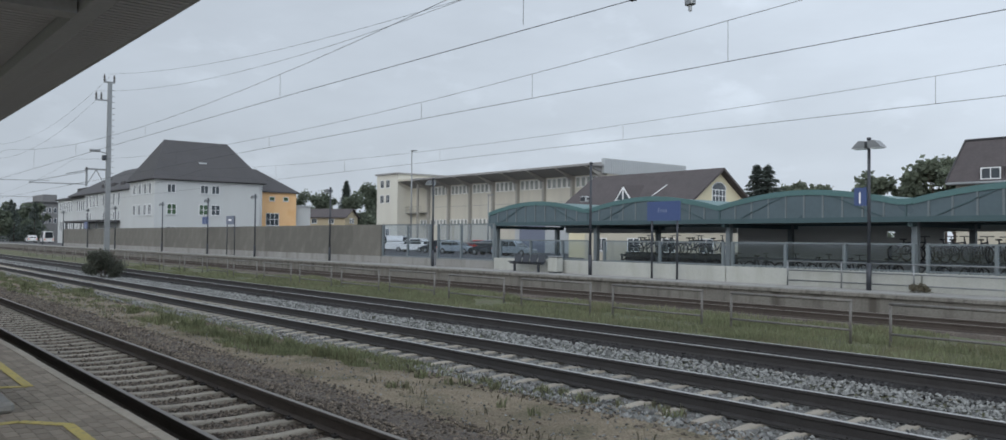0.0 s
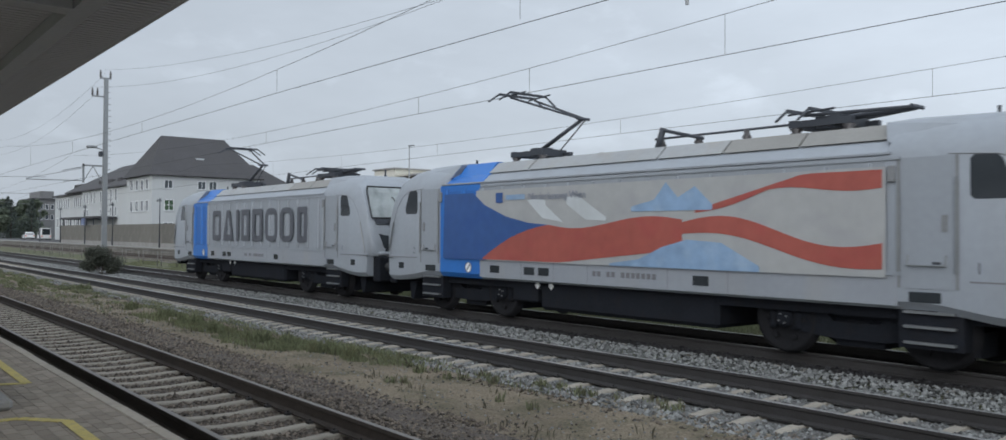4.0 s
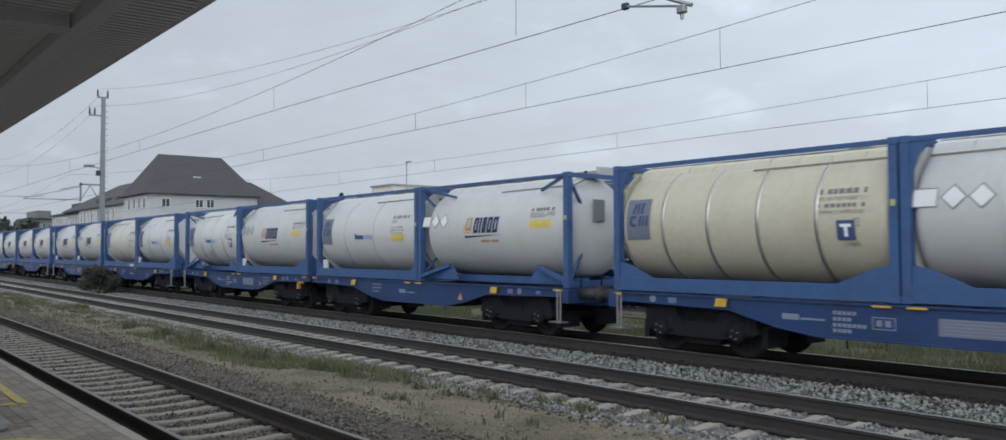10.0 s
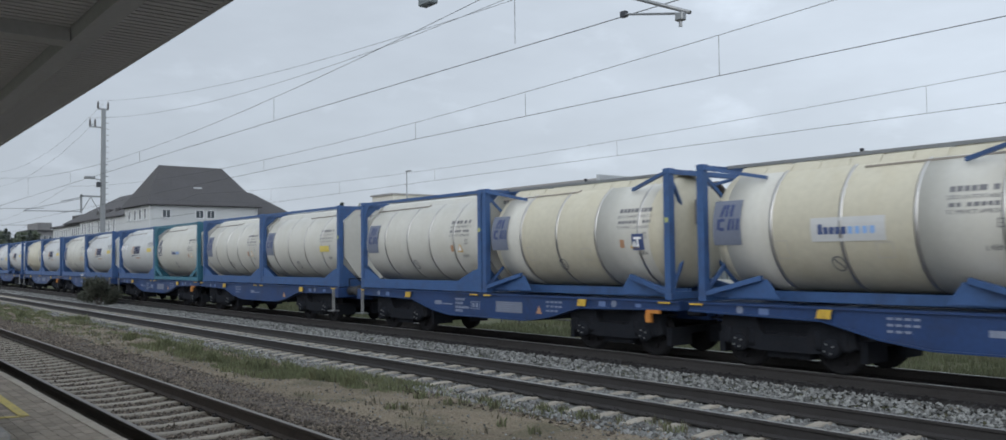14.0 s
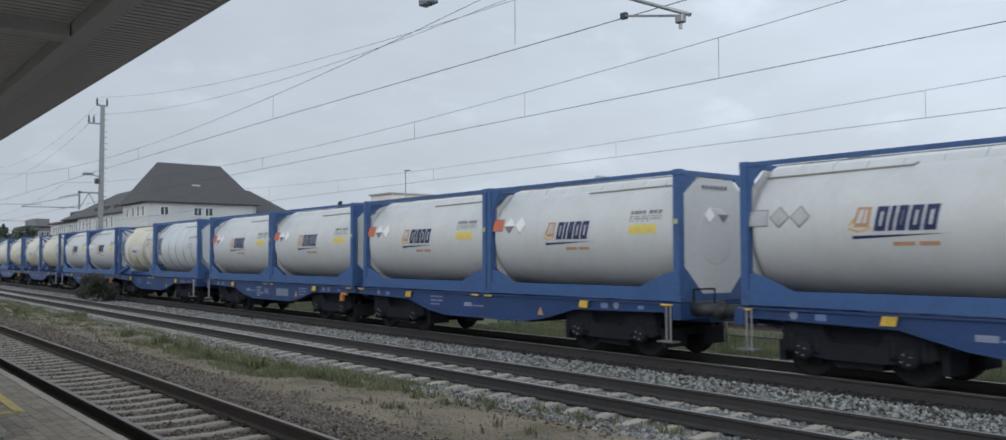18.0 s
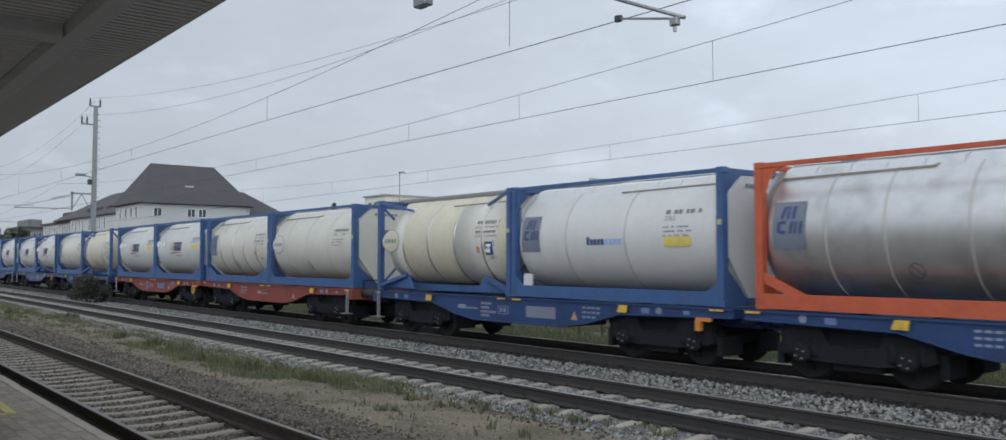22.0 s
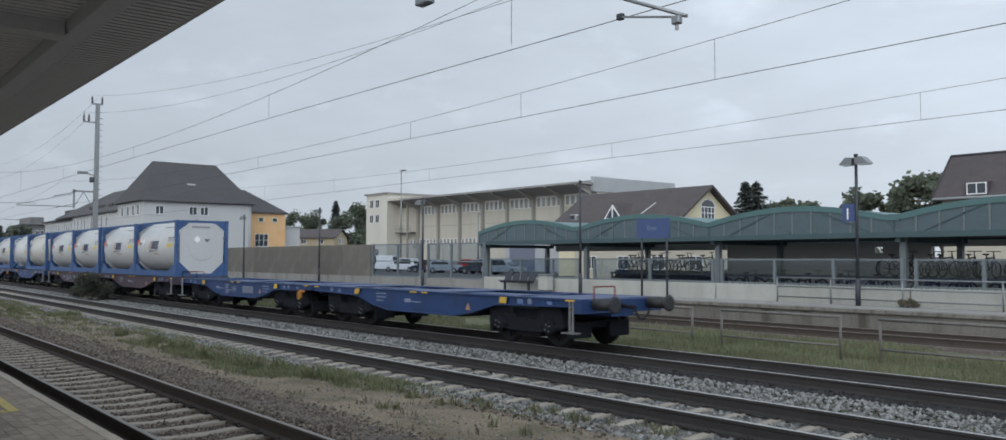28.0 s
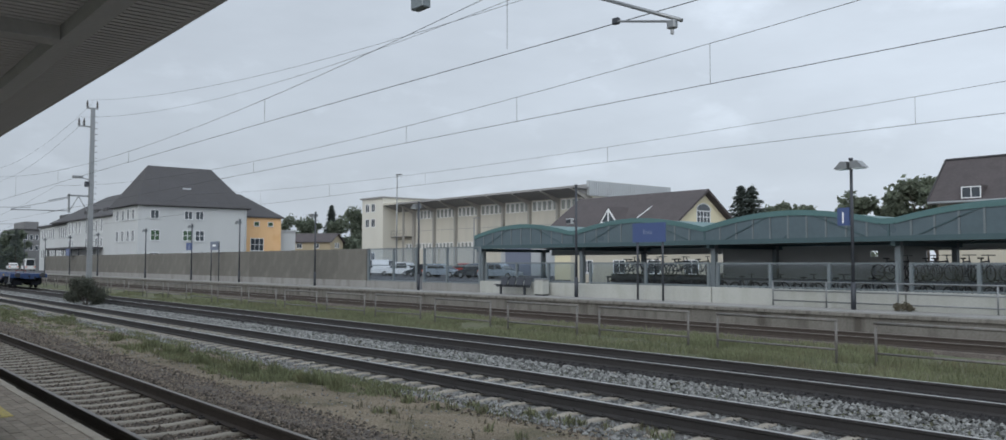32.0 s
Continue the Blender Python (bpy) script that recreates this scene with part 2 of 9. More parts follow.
M["joint"] = surf("paver_joints", (0.1, 0.083, 0.066), 0.95, 0, 0.2, 60, 3, 0.2)
M["yellow_paint"] = surf("worn_yellow_paint", (0.52, 0.42, 0.13), 0.8, 0, 0.2, 50, 6, 0.1, (0.28, 0.24, 0.18), 0.7)
M["asphalt"] = surf("asphalt", (0.07, 0.07, 0.072), 0.92, 0, 0.2, 60, 0.7, 0.2, (0.1, 0.1, 0.1), 0.5)
M["galv"] = surf("galvanised_steel", (0.26, 0.27, 0.275), 0.45, 0.75, 0.12, 30, 2, 0.05, (0.3, 0.3, 0.3), 0.4)
M["barrier"] = surf("dull_rusty_tube", (0.155, 0.148, 0.138), 0.6, 0.3, 0.2, 20, 3, 0.05, (0.09, 0.06, 0.045), 0.5)
M["steel_dark"] = surf("dark_painted_steel", (0.045, 0.05, 0.06), 0.55, 0.2, 0.15, 30, 2, 0.05)
M["wire"] = surf("copper_wire", (0.045, 0.05, 0.05), 0.6, 0.4, 0.1, 30, 2, 0)
M["canopy_sheet"] = surf("grey_canopy_sheet", (0.66, 0.67, 0.71), 0.6, 0.1, 0.08, 20, 0.5, 0.02, (0.6, 0.58, 0.55), 0.4)
# dark colour gives the gaps between the soffit ribs their shade
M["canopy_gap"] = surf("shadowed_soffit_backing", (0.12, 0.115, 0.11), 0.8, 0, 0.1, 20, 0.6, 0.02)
M["canopy_beam"] = surf("grey_canopy_beam", (0.49, 0.5, 0.52), 0.6, 0.1, 0.1, 20, 0.6, 0.02)
M["noise_wall"] = surf("brown_wood_concrete", (0.135, 0.128, 0.112), 0.95, 0, 0.22, 22, 0.5, 0.35, (0.25, 0.235, 0.21), 0.3, 0.1)
M["green_roof"] = surf("green_sheet_roof", (0.085, 0.165, 0.165), 0.5, 0.1, 0.15, 15, 0.6, 0.05, (0.07, 0.15, 0.14), 0.5)
M["green_steel"] = surf("green_painted_steel", (0.06, 0.1, 0.108), 0.5, 0.1, 0.12, 15, 1, 0.03)
M["fence_steel"] = surf("grey_green_steel", (0.165, 0.19, 0.2), 0.5, 0.2, 0.12, 15, 1, 0.03)
M["glass_blue"] = glass_mat("bluish_glass", (0.88, 0.92, 0.96), 0.96, 0.05, 0.055)
M["glass_shed"] = glass_mat("grey_green_shelter_glass", (0.84, 0.89, 0.93), 0.92, 0.05, 0.08)
M["window"] = surf("dark_window_glass", (0.05, 0.06, 0.07), 0.12, 0, 0.2, 3, 0.6, 0)
M["window_pale"] = surf("pale_hall_window", (0.26, 0.275, 0.26), 0.25, 0, 0.2, 3, 0.6, 0)
# the green is a reflection painted into the pane colour
M["window_green"] = surf("glass_painted_green_reflection", (0.05, 0.09, 0.05), 0.12, 0, 0.3, 3, 0.6, 0)
M["pvc"] = surf("white_window_frame", (0.75, 0.76, 0.76), 0.5, 0, 0.06, 20, 2, 0)
M["render_white"] = surf("white_render", (0.465, 0.48, 0.48), 0.9, 0, 0.07, 20, 0.25, 0.08, (0.43, 0.435, 0.43), 0.5, 0, True)
M["render_orange"] = surf("orange_render", (0.72, 0.46, 0.24), 0.9, 0, 0.08, 20, 0.3, 0.08, (0.6, 0.3, 0.1), 0.4)
M["render_cream"] = surf("cream_render", (0.5, 0.465, 0.38), 0.9, 0, 0.08, 15, 0.3, 0.08, (0.5, 0.46, 0.37), 0.4, 0, True)
M["render_ochre"] = surf("dull_ochre_render", (0.36, 0.3, 0.2), 0.9, 0, 0.08, 20, 0.4, 0.05)
M["render_yellow"] = surf("yellow_render", (0.66, 0.6, 0.42), 0.9, 0, 0.06, 20, 0.4, 0.05)
M["tile_dark"] = surf("dark_grey_roof_tiles", (0.062, 0.06, 0.063), 0.85, 0, 0.22, 6, 0.4, 0.5, (0.06, 0.057, 0.055), 0.5)
M["tile_brown"] = surf("brown_roof_tiles", (0.075, 0.064, 0.065), 0.85, 0, 0.2, 6, 0.5, 0.5, (0.05, 0.042, 0.042), 0.5)
M["tile_grey"] = surf("weathered_grey_roof_tiles", (0.17, 0.17, 0.172), 0.85, 0, 0.18, 6, 0.5, 0.4, (0.12, 0.115, 0.11), 0.5)
M["sheet_grey"] = surf("grey_profiled_sheet", (0.42, 0.44, 0.45), 0.5, 0.2, 0.08, 10, 0.4, 0.05)
M["hall_wall"] = surf("pale_concrete_panels", (0.5, 0.475, 0.405), 0.9, 0, 0.08, 10, 0.2, 0.08, (0.36, 0.345, 0.31), 0.5, 0, True)
M["tower_wall"] = surf("pale_rendered_block", (0.58, 0.565, 0.5), 0.9, 0, 0.06, 10, 0.2, 0.06, (0.5, 0.48, 0.42), 0.4, 0, True)
M["hall_frame"] = surf("grey_hall_frames", (0.27, 0.265, 0.26), 0.8, 0, 0.1, 10, 0.4, 0.05)
M["hall_column"] = surf("grey_hall_columns", (0.3, 0.29, 0.265), 0.85, 0, 0.1, 10, 0.4, 0.05)
M["blue_sign"] = surf("blue_sign_enamel", (0.055, 0.085, 0.2), 0.4, 0, 0.06, 10, 1, 0)
M["white_paint"] = surf("white_paint", (0.85, 0.85, 0.85), 0.5, 0, 0.05, 20, 1, 0)
M["rubber"] = surf("black_rubber", (0.02, 0.02, 0.022), 0.8, 0, 0.2, 30, 2, 0.05)
M["car_glass"] = surf("dark_car_glass", (0.03, 0.035, 0.04), 0.08, 0, 0.1, 5, 1, 0)
# train
M["wagon_blue"] = surf("blue_wagon_paint", (0.015, 0.043, 0.13), 0.5, 0.0, 0.22, 12, 0.9, 0.05, (0.02, 0.03, 0.068), 0.6)
M["frame_blue"] = surf("blue_container_frame", (0.038, 0.092, 0.225), 0.5, 0.0, 0.16, 12, 1.2, 0.04, (0.035, 0.055, 0.125), 0.5)
M["frame_teal"] = surf("teal_container_frame", (0.035, 0.14, 0.2), 0.5, 0.0, 0.14, 12, 1.2, 0.04, (0.03, 0.09, 0.12), 0.5)
M["frame_orange"] = surf("orange_container_frame", (0.44, 0.09, 0.04), 0.5, 0.0, 0.14, 12, 1.2, 0.04, (0.25, 0.05, 0.03), 0.5)
M["wagon_red"] = surf("faded_red_wagon_paint", (0.19, 0.045, 0.034), 0.75, 0.0, 0.25, 12, 0.9, 0.08, (0.09, 0.04, 0.03), 0.6)
M["wagon_brown"] = surf("dark_purple_brown_wagon_paint", (0.062, 0.043, 0.056), 0.7, 0.0, 0.25, 12, 0.9, 0.08, (0.04, 0.034, 0.035), 0.6)
M["tank_white"] = surf("white_tank_cladding", (0.535, 0.543, 0.54), 0.42, 0.0, 0.05, 8, 0.7, 0.03, (0.47, 0.465, 0.44), 0.45, 0, True)
M["tank_dull"] = surf("dulled_white_tank_cladding", (0.5, 0.51, 0.505), 0.42, 0.0, 0.06, 8, 0.7, 0.03, (0.42, 0.42, 0.4), 0.5, 0, True)
M["tank_pale"] = surf("off_white_tank_cladding", (0.52, 0.512, 0.465), 0.45, 0.0, 0.06, 8, 0.7, 0.03, (0.45, 0.43, 0.36), 0.5, 0, True)
M["tank_cream"] = surf("weathered_cream_tank_cladding", (0.5, 0.47, 0.37), 0.5, 0.0, 0.1, 8, 0.8, 0.04, (0.44, 0.39, 0.27), 0.5, 0, True)
M["tank_grey"] = surf("grey_white_tank_cladding", (0.5, 0.53, 0.54), 0.45, 0.0, 0.06, 8, 0.7, 0.03, (0.38, 0.4, 0.4), 0.5, 0, True)
M["tank_steel"] = surf("bare_steel_tank_cladding", (0.62, 0.62, 0.62), 0.4, 0.85, 0.08, 6, 0.8, 0.02, (0.3, 0.3, 0.3), 0.5)
M["strap"] = surf("steel_strap", (0.5, 0.49, 0.47), 0.32, 0.85, 0.1, 20, 2, 0)
M["seam"] = surf("shadowed_cladding_seam", (0.47, 0.45, 0.41), 0.6, 0.1, 0.1, 20, 2, 0)
M["shell_seam"] = surf("pale_cladding_seam", (0.44, 0.43, 0.4), 0.5, 0.2, 0.1, 20, 2, 0)
M["label_lime"] = surf("yellow_green_label", (0.42, 0.45, 0.17), 0.5, 0, 0.15, 30, 3, 0)
M["placard_pale"] = surf("pale_hazard_label", (0.7, 0.71, 0.71), 0.5, 0, 0.06, 20, 2, 0)
M["holder_grey"] = surf("dull_metal_holder", (0.42, 0.425, 0.42), 0.45, 0.4, 0.12, 20, 3, 0.02)
M["decal_navy"] = surf("faded_navy_decal", (0.035, 0.055, 0.15), 0.5, 0, 0.1, 15, 2, 0)
M["navy"] = surf("navy_lettering", (0.012, 0.022, 0.08), 0.5, 0, 0.08, 15, 2, 0)
M["steelblue"] = surf("faded_slate_decal", (0.15, 0.17, 0.225), 0.5, 0, 0.1, 15, 2, 0)
M["sky_blue"] = surf("light_blue_lettering", (0.25, 0.42, 0.72), 0.5, 0, 0.08, 15, 2, 0)
M["orange_mark"] = surf("orange_mark", (0.42, 0.24, 0.14), 0.5, 0, 0.08, 15, 2, 0)
M["amber_mark"] = surf("amber_mark", (0.62, 0.4, 0.13), 0.5, 0, 0.08, 15, 2, 0)
M["placard_red"] = surf("orange_red_placard", (0.65, 0.13, 0.04), 0.5, 0, 0.08, 15, 2, 0)
M["label_yellow"] = surf("yellow_label", (0.62, 0.5, 0.12), 0.5, 0, 0.12, 15, 3, 0)
M["print_grey"] = surf("dark_grey_print", (0.17, 0.17, 0.18), 0.6, 0, 0.1, 15, 2, 0)
M["under"] = surf("black_running_gear", (0.017, 0.019, 0.024), 0.95, 0.0, 0.25, 20, 2, 0.2, (0.022, 0.021, 0.022), 0.5)
M["wheel"] = surf("sooty_wheel_steel", (0.019, 0.019, 0.021), 0.9, 0.0, 0.25, 20, 2, 0.05)
# near-black: brake dust plus the train's shade put into the stone colour
M["stone_black"] = surf("brake_dust_ballast", (0.04, 0.039, 0.04), 0.95, 0, 0.3, 50, 6, 0.2, None, 0, 0.6)
for dark_mat in ("under", "wheel", "stone_black", "bed_dark"):
    M[dark_mat].node_tree.nodes["Principled BSDF"].inputs["Specular IOR Level"].default_value = 0.12
M["loco_grey"] = surf("silver_grey_loco_paint", (0.292, 0.316, 0.345), 0.48, 0.08, 0.07, 8, 0.6, 0.02, (0.255, 0.27, 0.28), 0.5, 0, True)
M["loco_strip"] = surf("pale_silver_lower_panel", (0.31, 0.33, 0.36), 0.4, 0.15, 0.06, 8, 0.6, 0.02, (0.34, 0.34, 0.335), 0.5, 0, True)
M["loco_roof"] = surf("pale_grey_loco_roof", (0.31, 0.32, 0.325), 0.55, 0.05, 0.1, 10, 0.8, 0.04, (0.3, 0.27, 0.22), 0.4)
M["loco_tan"] = surf("brown_grey_roof_grille", (0.25, 0.245, 0.23), 0.7, 0.05, 0.12, 20, 1, 0.1)
M["loco_blue"] = surf("bright_blue_loco_paint", (0.025, 0.16, 0.5), 0.4, 0.05, 0.07, 8, 0.6, 0.02, (0.02, 0.1, 0.4), 0.4)
# darker copy of the bright blue, with a recess's shade in its colour
M["loco_blue_deep"] = surf("shaded_blue_loco_panel", (0.022, 0.13, 0.42), 0.45, 0.05, 0.07, 8, 0.6, 0.02, (0.02, 0.09, 0.33), 0.4)
# pale base colour stands in for sky reflected in and seen through the glass
M["windscreen"] = surf("pale_reflecting_windscreen", (0.3, 0.33, 0.33), 0.12, 0, 0.3, 2, 1.2, 0, (0.12, 0.14, 0.14), 0.6)
M["loco_seam"] = surf("grey_panel_joint", (0.2, 0.205, 0.21), 0.6, 0, 0.1, 15, 2, 0)
M["dull_label"] = surf("dull_blue_label", (0.12, 0.18, 0.34), 0.6, 0, 0.15, 15, 2, 0)
M["latch"] = surf("worn_amber_latch", (0.58, 0.38, 0.05), 0.6, 0, 0.25, 15, 3, 0.05, (0.2, 0.14, 0.06), 0.6)
M["drain"] = surf("brown_grey_drain_strip", (0.3, 0.27, 0.235), 0.6, 0.1, 0.2, 15, 3, 0.05)
M["crank_orange"] = surf("worn_orange_paint", (0.5, 0.2, 0.04), 0.6, 0, 0.2, 15, 3, 0.05)
M["buffer"] = surf("worn_grey_buffer", (0.035, 0.036, 0.038), 0.6, 0.3, 0.2, 15, 3, 0.05)
M["stencil"] = surf("faded_white_stencil", (0.2, 0.23, 0.31), 0.6, 0, 0.2, 25, 3, 0)
M["loco_text"] = surf("dark_grey_loco_lettering", (0.085, 0.09, 0.105), 0.45, 0.1, 0.06, 8, 0.6, 0)
M["art_red"] = surf("red_banner_print", (0.34, 0.085, 0.065), 0.4, 0, 0.15, 4, 0.8, 0, (0.35, 0.06, 0.06), 0.5)
M["art_blue"] = surf("deep_blue_banner_print", (0.03, 0.085, 0.25), 0.4, 0, 0.15, 4, 0.8, 0, (0.02, 0.07, 0.25), 0.5)
M["art_white"] = surf("silver_white_banner_print", (0.36, 0.365, 0.36), 0.4, 0, 0.1, 4, 0.8, 0, (0.31, 0.31, 0.32), 0.6)
M["art_pale"] = surf("pale_blue_banner_print", (0.22, 0.33, 0.48), 0.4, 0, 0.2, 4, 0.8, 0, (0.4, 0.5, 0.6), 0.5)
M["lamp_glass"] = surf("lamp_lens", (0.6, 0.62, 0.62), 0.15, 0.1, 0.05, 10, 2, 0)
M["insulator"] = surf("dark_insulator", (0.06, 0.055, 0.055), 0.3, 0, 0.1, 20, 3, 0)


# ---- mesh helpers ----
def box(bm, x0, x1, y0, y1, z0, z1):
    v = [bm.verts.new((x, y, z)) for x in (x0, x1) for y in (y0, y1) for z in (z0, z1)]
    for q in ((0, 1, 3, 2), (4, 6, 7, 5), (0, 4, 5, 1), (2, 3, 7, 6), (0, 2, 6, 4), (1, 5, 7, 3)):
        bm.faces.new([v[i] for i in q])
    return v


def bevel_box(bm, x0, x1, y0, y1, z0, z1, r=0.02):
    """A box with chamfered edges, built directly."""
    xs, ys, zs = (x0, x1), (y0, y1), (z0, z1)
    c = Vector(((x0 + x1) / 2, (y0 + y1) / 2, (z0 + z1) / 2))
    pts = []
    for x in xs:
        for y in ys:
            for z in zs:
                sx, sy, sz = (1 if x < c.x else -1), (1 if y < c.y else -1), (1 if z < c.z else -1)
                pts += [(x, y + sy * r, z + sz * r), (x + sx * r, y, z + sz * r), (x + sx * r, y + sy * r, z)]
    hull(bm, pts)


def hull(bm, pts):
    vs = [bm.verts.new(p) for p in pts]
    res = bmesh.ops.convex_hull(bm, input=vs, use_existing_faces=False)
    bmesh.ops.delete(bm, geom=[g for g in res["geom_interior"] if isinstance(g, bmesh.types.BMVert)], context="VERTS")


def rod(bm, a, b, r, n=8, r2=None, cap=True):
    """A round bar from a to b."""
    a, b = Vector(a), Vector(b)
    d = (b - a).normalized()
    u = d.orthogonal().normalized()
    w = d.cross(u)
    r2 = r if r2 is None else r2
    ra = [bm.verts.new(a + (u * math.cos(k * math.tau / n) + w * math.sin(k * math.tau / n)) * r) for k in range(n)]
    rb = [bm.verts.new(b + (u * math.cos(k * math.tau / n) + w * math.sin(k * math.tau / n)) * r2) for k in range(n)]
    for k in range(n):
        f = bm.faces.new((ra[k], ra[(k + 1) % n], rb[(k + 1) % n], rb[k]))
        f.smooth = n > 6
    if cap:
        bm.faces.new(ra[::-1])
        bm.faces.new(rb)


def beam(bm, a, b, w, h):
    """A square bar from a to b, w wide and h deep."""
    a, b = Vector(a), Vector(b)
    d = (b - a).normalized()
    s = d.cross(Vector((0, 0, 1)))
    s = s.normalized() if s.length > 1e-4 else Vector((1, 0, 0))
    u = s.cross(d)
    v = [bm.verts.new(p + s * (i * w / 2) + u * (j * h / 2)) for p in (a, b) for i in (-1, 1) for j in (-1, 1)]
    for q in ((0, 1, 3, 2), (4, 6, 7, 5), (0, 4, 5, 1), (2, 3, 7, 6), (0, 2, 6, 4), (1, 5, 7, 3)):
        bm.faces.new([v[i] for i in q])


def prism(bm, pts, axis, a, b):
    """The outline pts, in the two other axes, drawn out along axis from a to b."""
    def at(p, t):
        return (t, p[0], p[1]) if axis == "x" else ((p[0], t, p[1]) if axis == "y" else (p[0], p[1], t))
    va, vb = [bm.verts.new(at(p, a)) for p in pts], [bm.verts.new(at(p, b)) for p in pts]
    n = len(pts)
    for i in range(n):
        bm.faces.new((va[i], va[(i + 1) % n], vb[(i + 1) % n], vb[i]))
    bm.faces.new(va[::-1])
    bm.faces.new(vb)


def ring_mesh(bm, c, r, t, n=18):
    for k in range(n):
        a0, a1 = k * math.tau / n, (k + 1) * math.tau / n
        rod(bm, (c[0] + r * math.cos(a0), c[1], c[2] + r * math.sin(a0)), (c[0] + r * math.cos(a1), c[1], c[2] + r * math.sin(a1)), t, 5, cap=False)


def lathe(bm, prof, axis="x", n=24, at=(0, 0, 0), smooth=True):
    """Turns the profile [(along, radius)] about an axis through at."""
    rings = []
    for s, r in prof:
        ring = []
        for k in range(n):
            c, d = math.cos(k * math.tau / n) * r, math.sin(k * math.tau / n) * r
            p = (s, c, d) if axis == "x" else ((c, s, d) if axis == "y" else (c, d, s))
            ring.append(bm.verts.new((p[0] + at[0], p[1] + at[1], p[2] + at[2])))
        rings.append(ring)
    for a, b in zip(rings, rings[1:]):
        for k in range(n):
            f = bm.faces.new((a[k], a[(k + 1) % n], b[(k + 1) % n], b[k]))
            f.smooth = smooth
    bm.faces.new(rings[0][::-1])
    bm.faces.new(rings[-1])


def mesh_of(name, bm, mat):
    bmesh.ops.recalc_face_normals(bm, faces=bm.faces)
    me = bpy.data.meshes.new(name)
    bm.to_mesh(me)
    bm.free()
    me.materials.append(M[mat] if isinstance(mat, str) else mat)
    return me


def part(name, bm, mat, parent, label=""):
    ob = new(name, mesh_of(name, bm, mat))
    ob.parent = parent
    return tagged(ob, label) if label else ob


def piece(name, me, parent, m=None):
    ob = new(name, me)
    ob.parent = parent
    if m is not None:
        ob.matrix_basis = m
    return ob


def thing(name, label, category, group="", m=None, kind=""):
    ob = new(name)
    if m is not None:
        ob.matrix_basis = m
    return tagged(ob, label, category, group, kind)


def solid(name, bm, mat, label, category, kind="structure", group=""):
    return tagged(new(name, mesh_of(name, bm, mat)), label, category, group, kind)


def BM(fn, *a, **k):
    bm = bmesh.new()
    fn(bm, *a, **k)
    return bm


def raw(name, verts, faces, mat, label, category, kind="stuff"):
    me = bpy.data.meshes.new(name)
    me.from_pydata(verts.tolist() if hasattr(verts, "tolist") else verts, [], faces.tolist() if hasattr(faces, "tolist") else faces)
    me.materials.append(M[mat])
    return tagged(new(name, me), label, category, "", kind)


def words(text, size, depth=0.0):
    """The outline of a line of text as vertices and faces in its own plane."""
    cu = bpy.data.curves.new("words", "FONT")
    cu.body, cu.size, cu.resolution_u = text, size, 2
    ob = bpy.data.objects.new("words", cu)
    me = bpy.data.meshes.new_from_object(ob)
    vs, fs = [tuple(v.co) for v in me.vertices], [tuple(f.vertices) for f in me.polygons]
    bpy.data.objects.remove(ob)
    bpy.data.meshes.remove(me)
    return vs, fs


def words_on(bm, text, size, place):
    """Lettering: place maps (along, up) to a point."""
    vs, fs = words(text, size)
    nv = [bm.verts.new(place(v[0], v[1])) for v in vs]
    for f in fs:
        try:
            bm.faces.new([nv[i] for i in f])
        except ValueError:
            pass


# ---- ground, tracks, platforms ----
ground = solid("ground", BM(lambda b: box(b, -900, 700, -500, 1500, -0.6, -0.3)), "earth", "rough grassy ground reaching the horizon", "ground")


def rail_mesh(x0, x1):
    prof = [(-0.075, -0.196), (0.075, -0.196), (0.075, -0.178), (0.022, -0.15), (0.018, -0.06), (0.036, -0.04), (0.036, -0.004), (-0.036, -0.004),
            (-0.036, -0.04), (-0.018, -0.06), (-0.022, -0.15), (-0.075, -0.178)]
    return BM(prism, prof, "x", x0, x1)


sleeper_bm = bmesh.new()
rings = []
for y, zt, wt in ((-1.3, -0.224, 0.07), (-0.98, -0.196, 0.076), (-0.52, -0.196, 0.076), (-0.2, -0.214, 0.07), (0.2, -0.214, 0.07), (0.52, -0.196, 0.076), (0.98, -0.196, 0.076), (1.3, -0.224, 0.07)):
    rings.append([sleeper_bm.verts.new(p) for p in ((-0.14, y, -0.4), (0.14, y, -0.4), (wt, y, zt - 0.012), (wt - 0.02, y, zt), (0.02 - wt, y, zt), (-wt, y, zt - 0.012))])
for ra, rb in zip(rings, rings[1:]):
    for k in range(6):
        sleeper_bm.faces.new((ra[k], ra[(k + 1) % 6], rb[(k + 1) % 6], rb[k]))
sleeper_bm.faces.new(rings[0][::-1])
sleeper_bm.faces.new(rings[-1])
sleeper_me = mesh_of("sleeper", sleeper_bm, "sleeper")
fast_bm = bmesh.new()
for sy in (-0.75, 0.75):
    for d in (-0.11, 0.11):
        box(fast_bm, -0.04, 0.04, sy + d - 0.035, sy + d + 0.035, -0.2, -0.165)
        rod(fast_bm, (0, sy + d, -0.167), (0, sy + d, -0.14), 0.014, 6)
fast_me = mesh_of("rail_fastening", fast_bm, "rail_side")


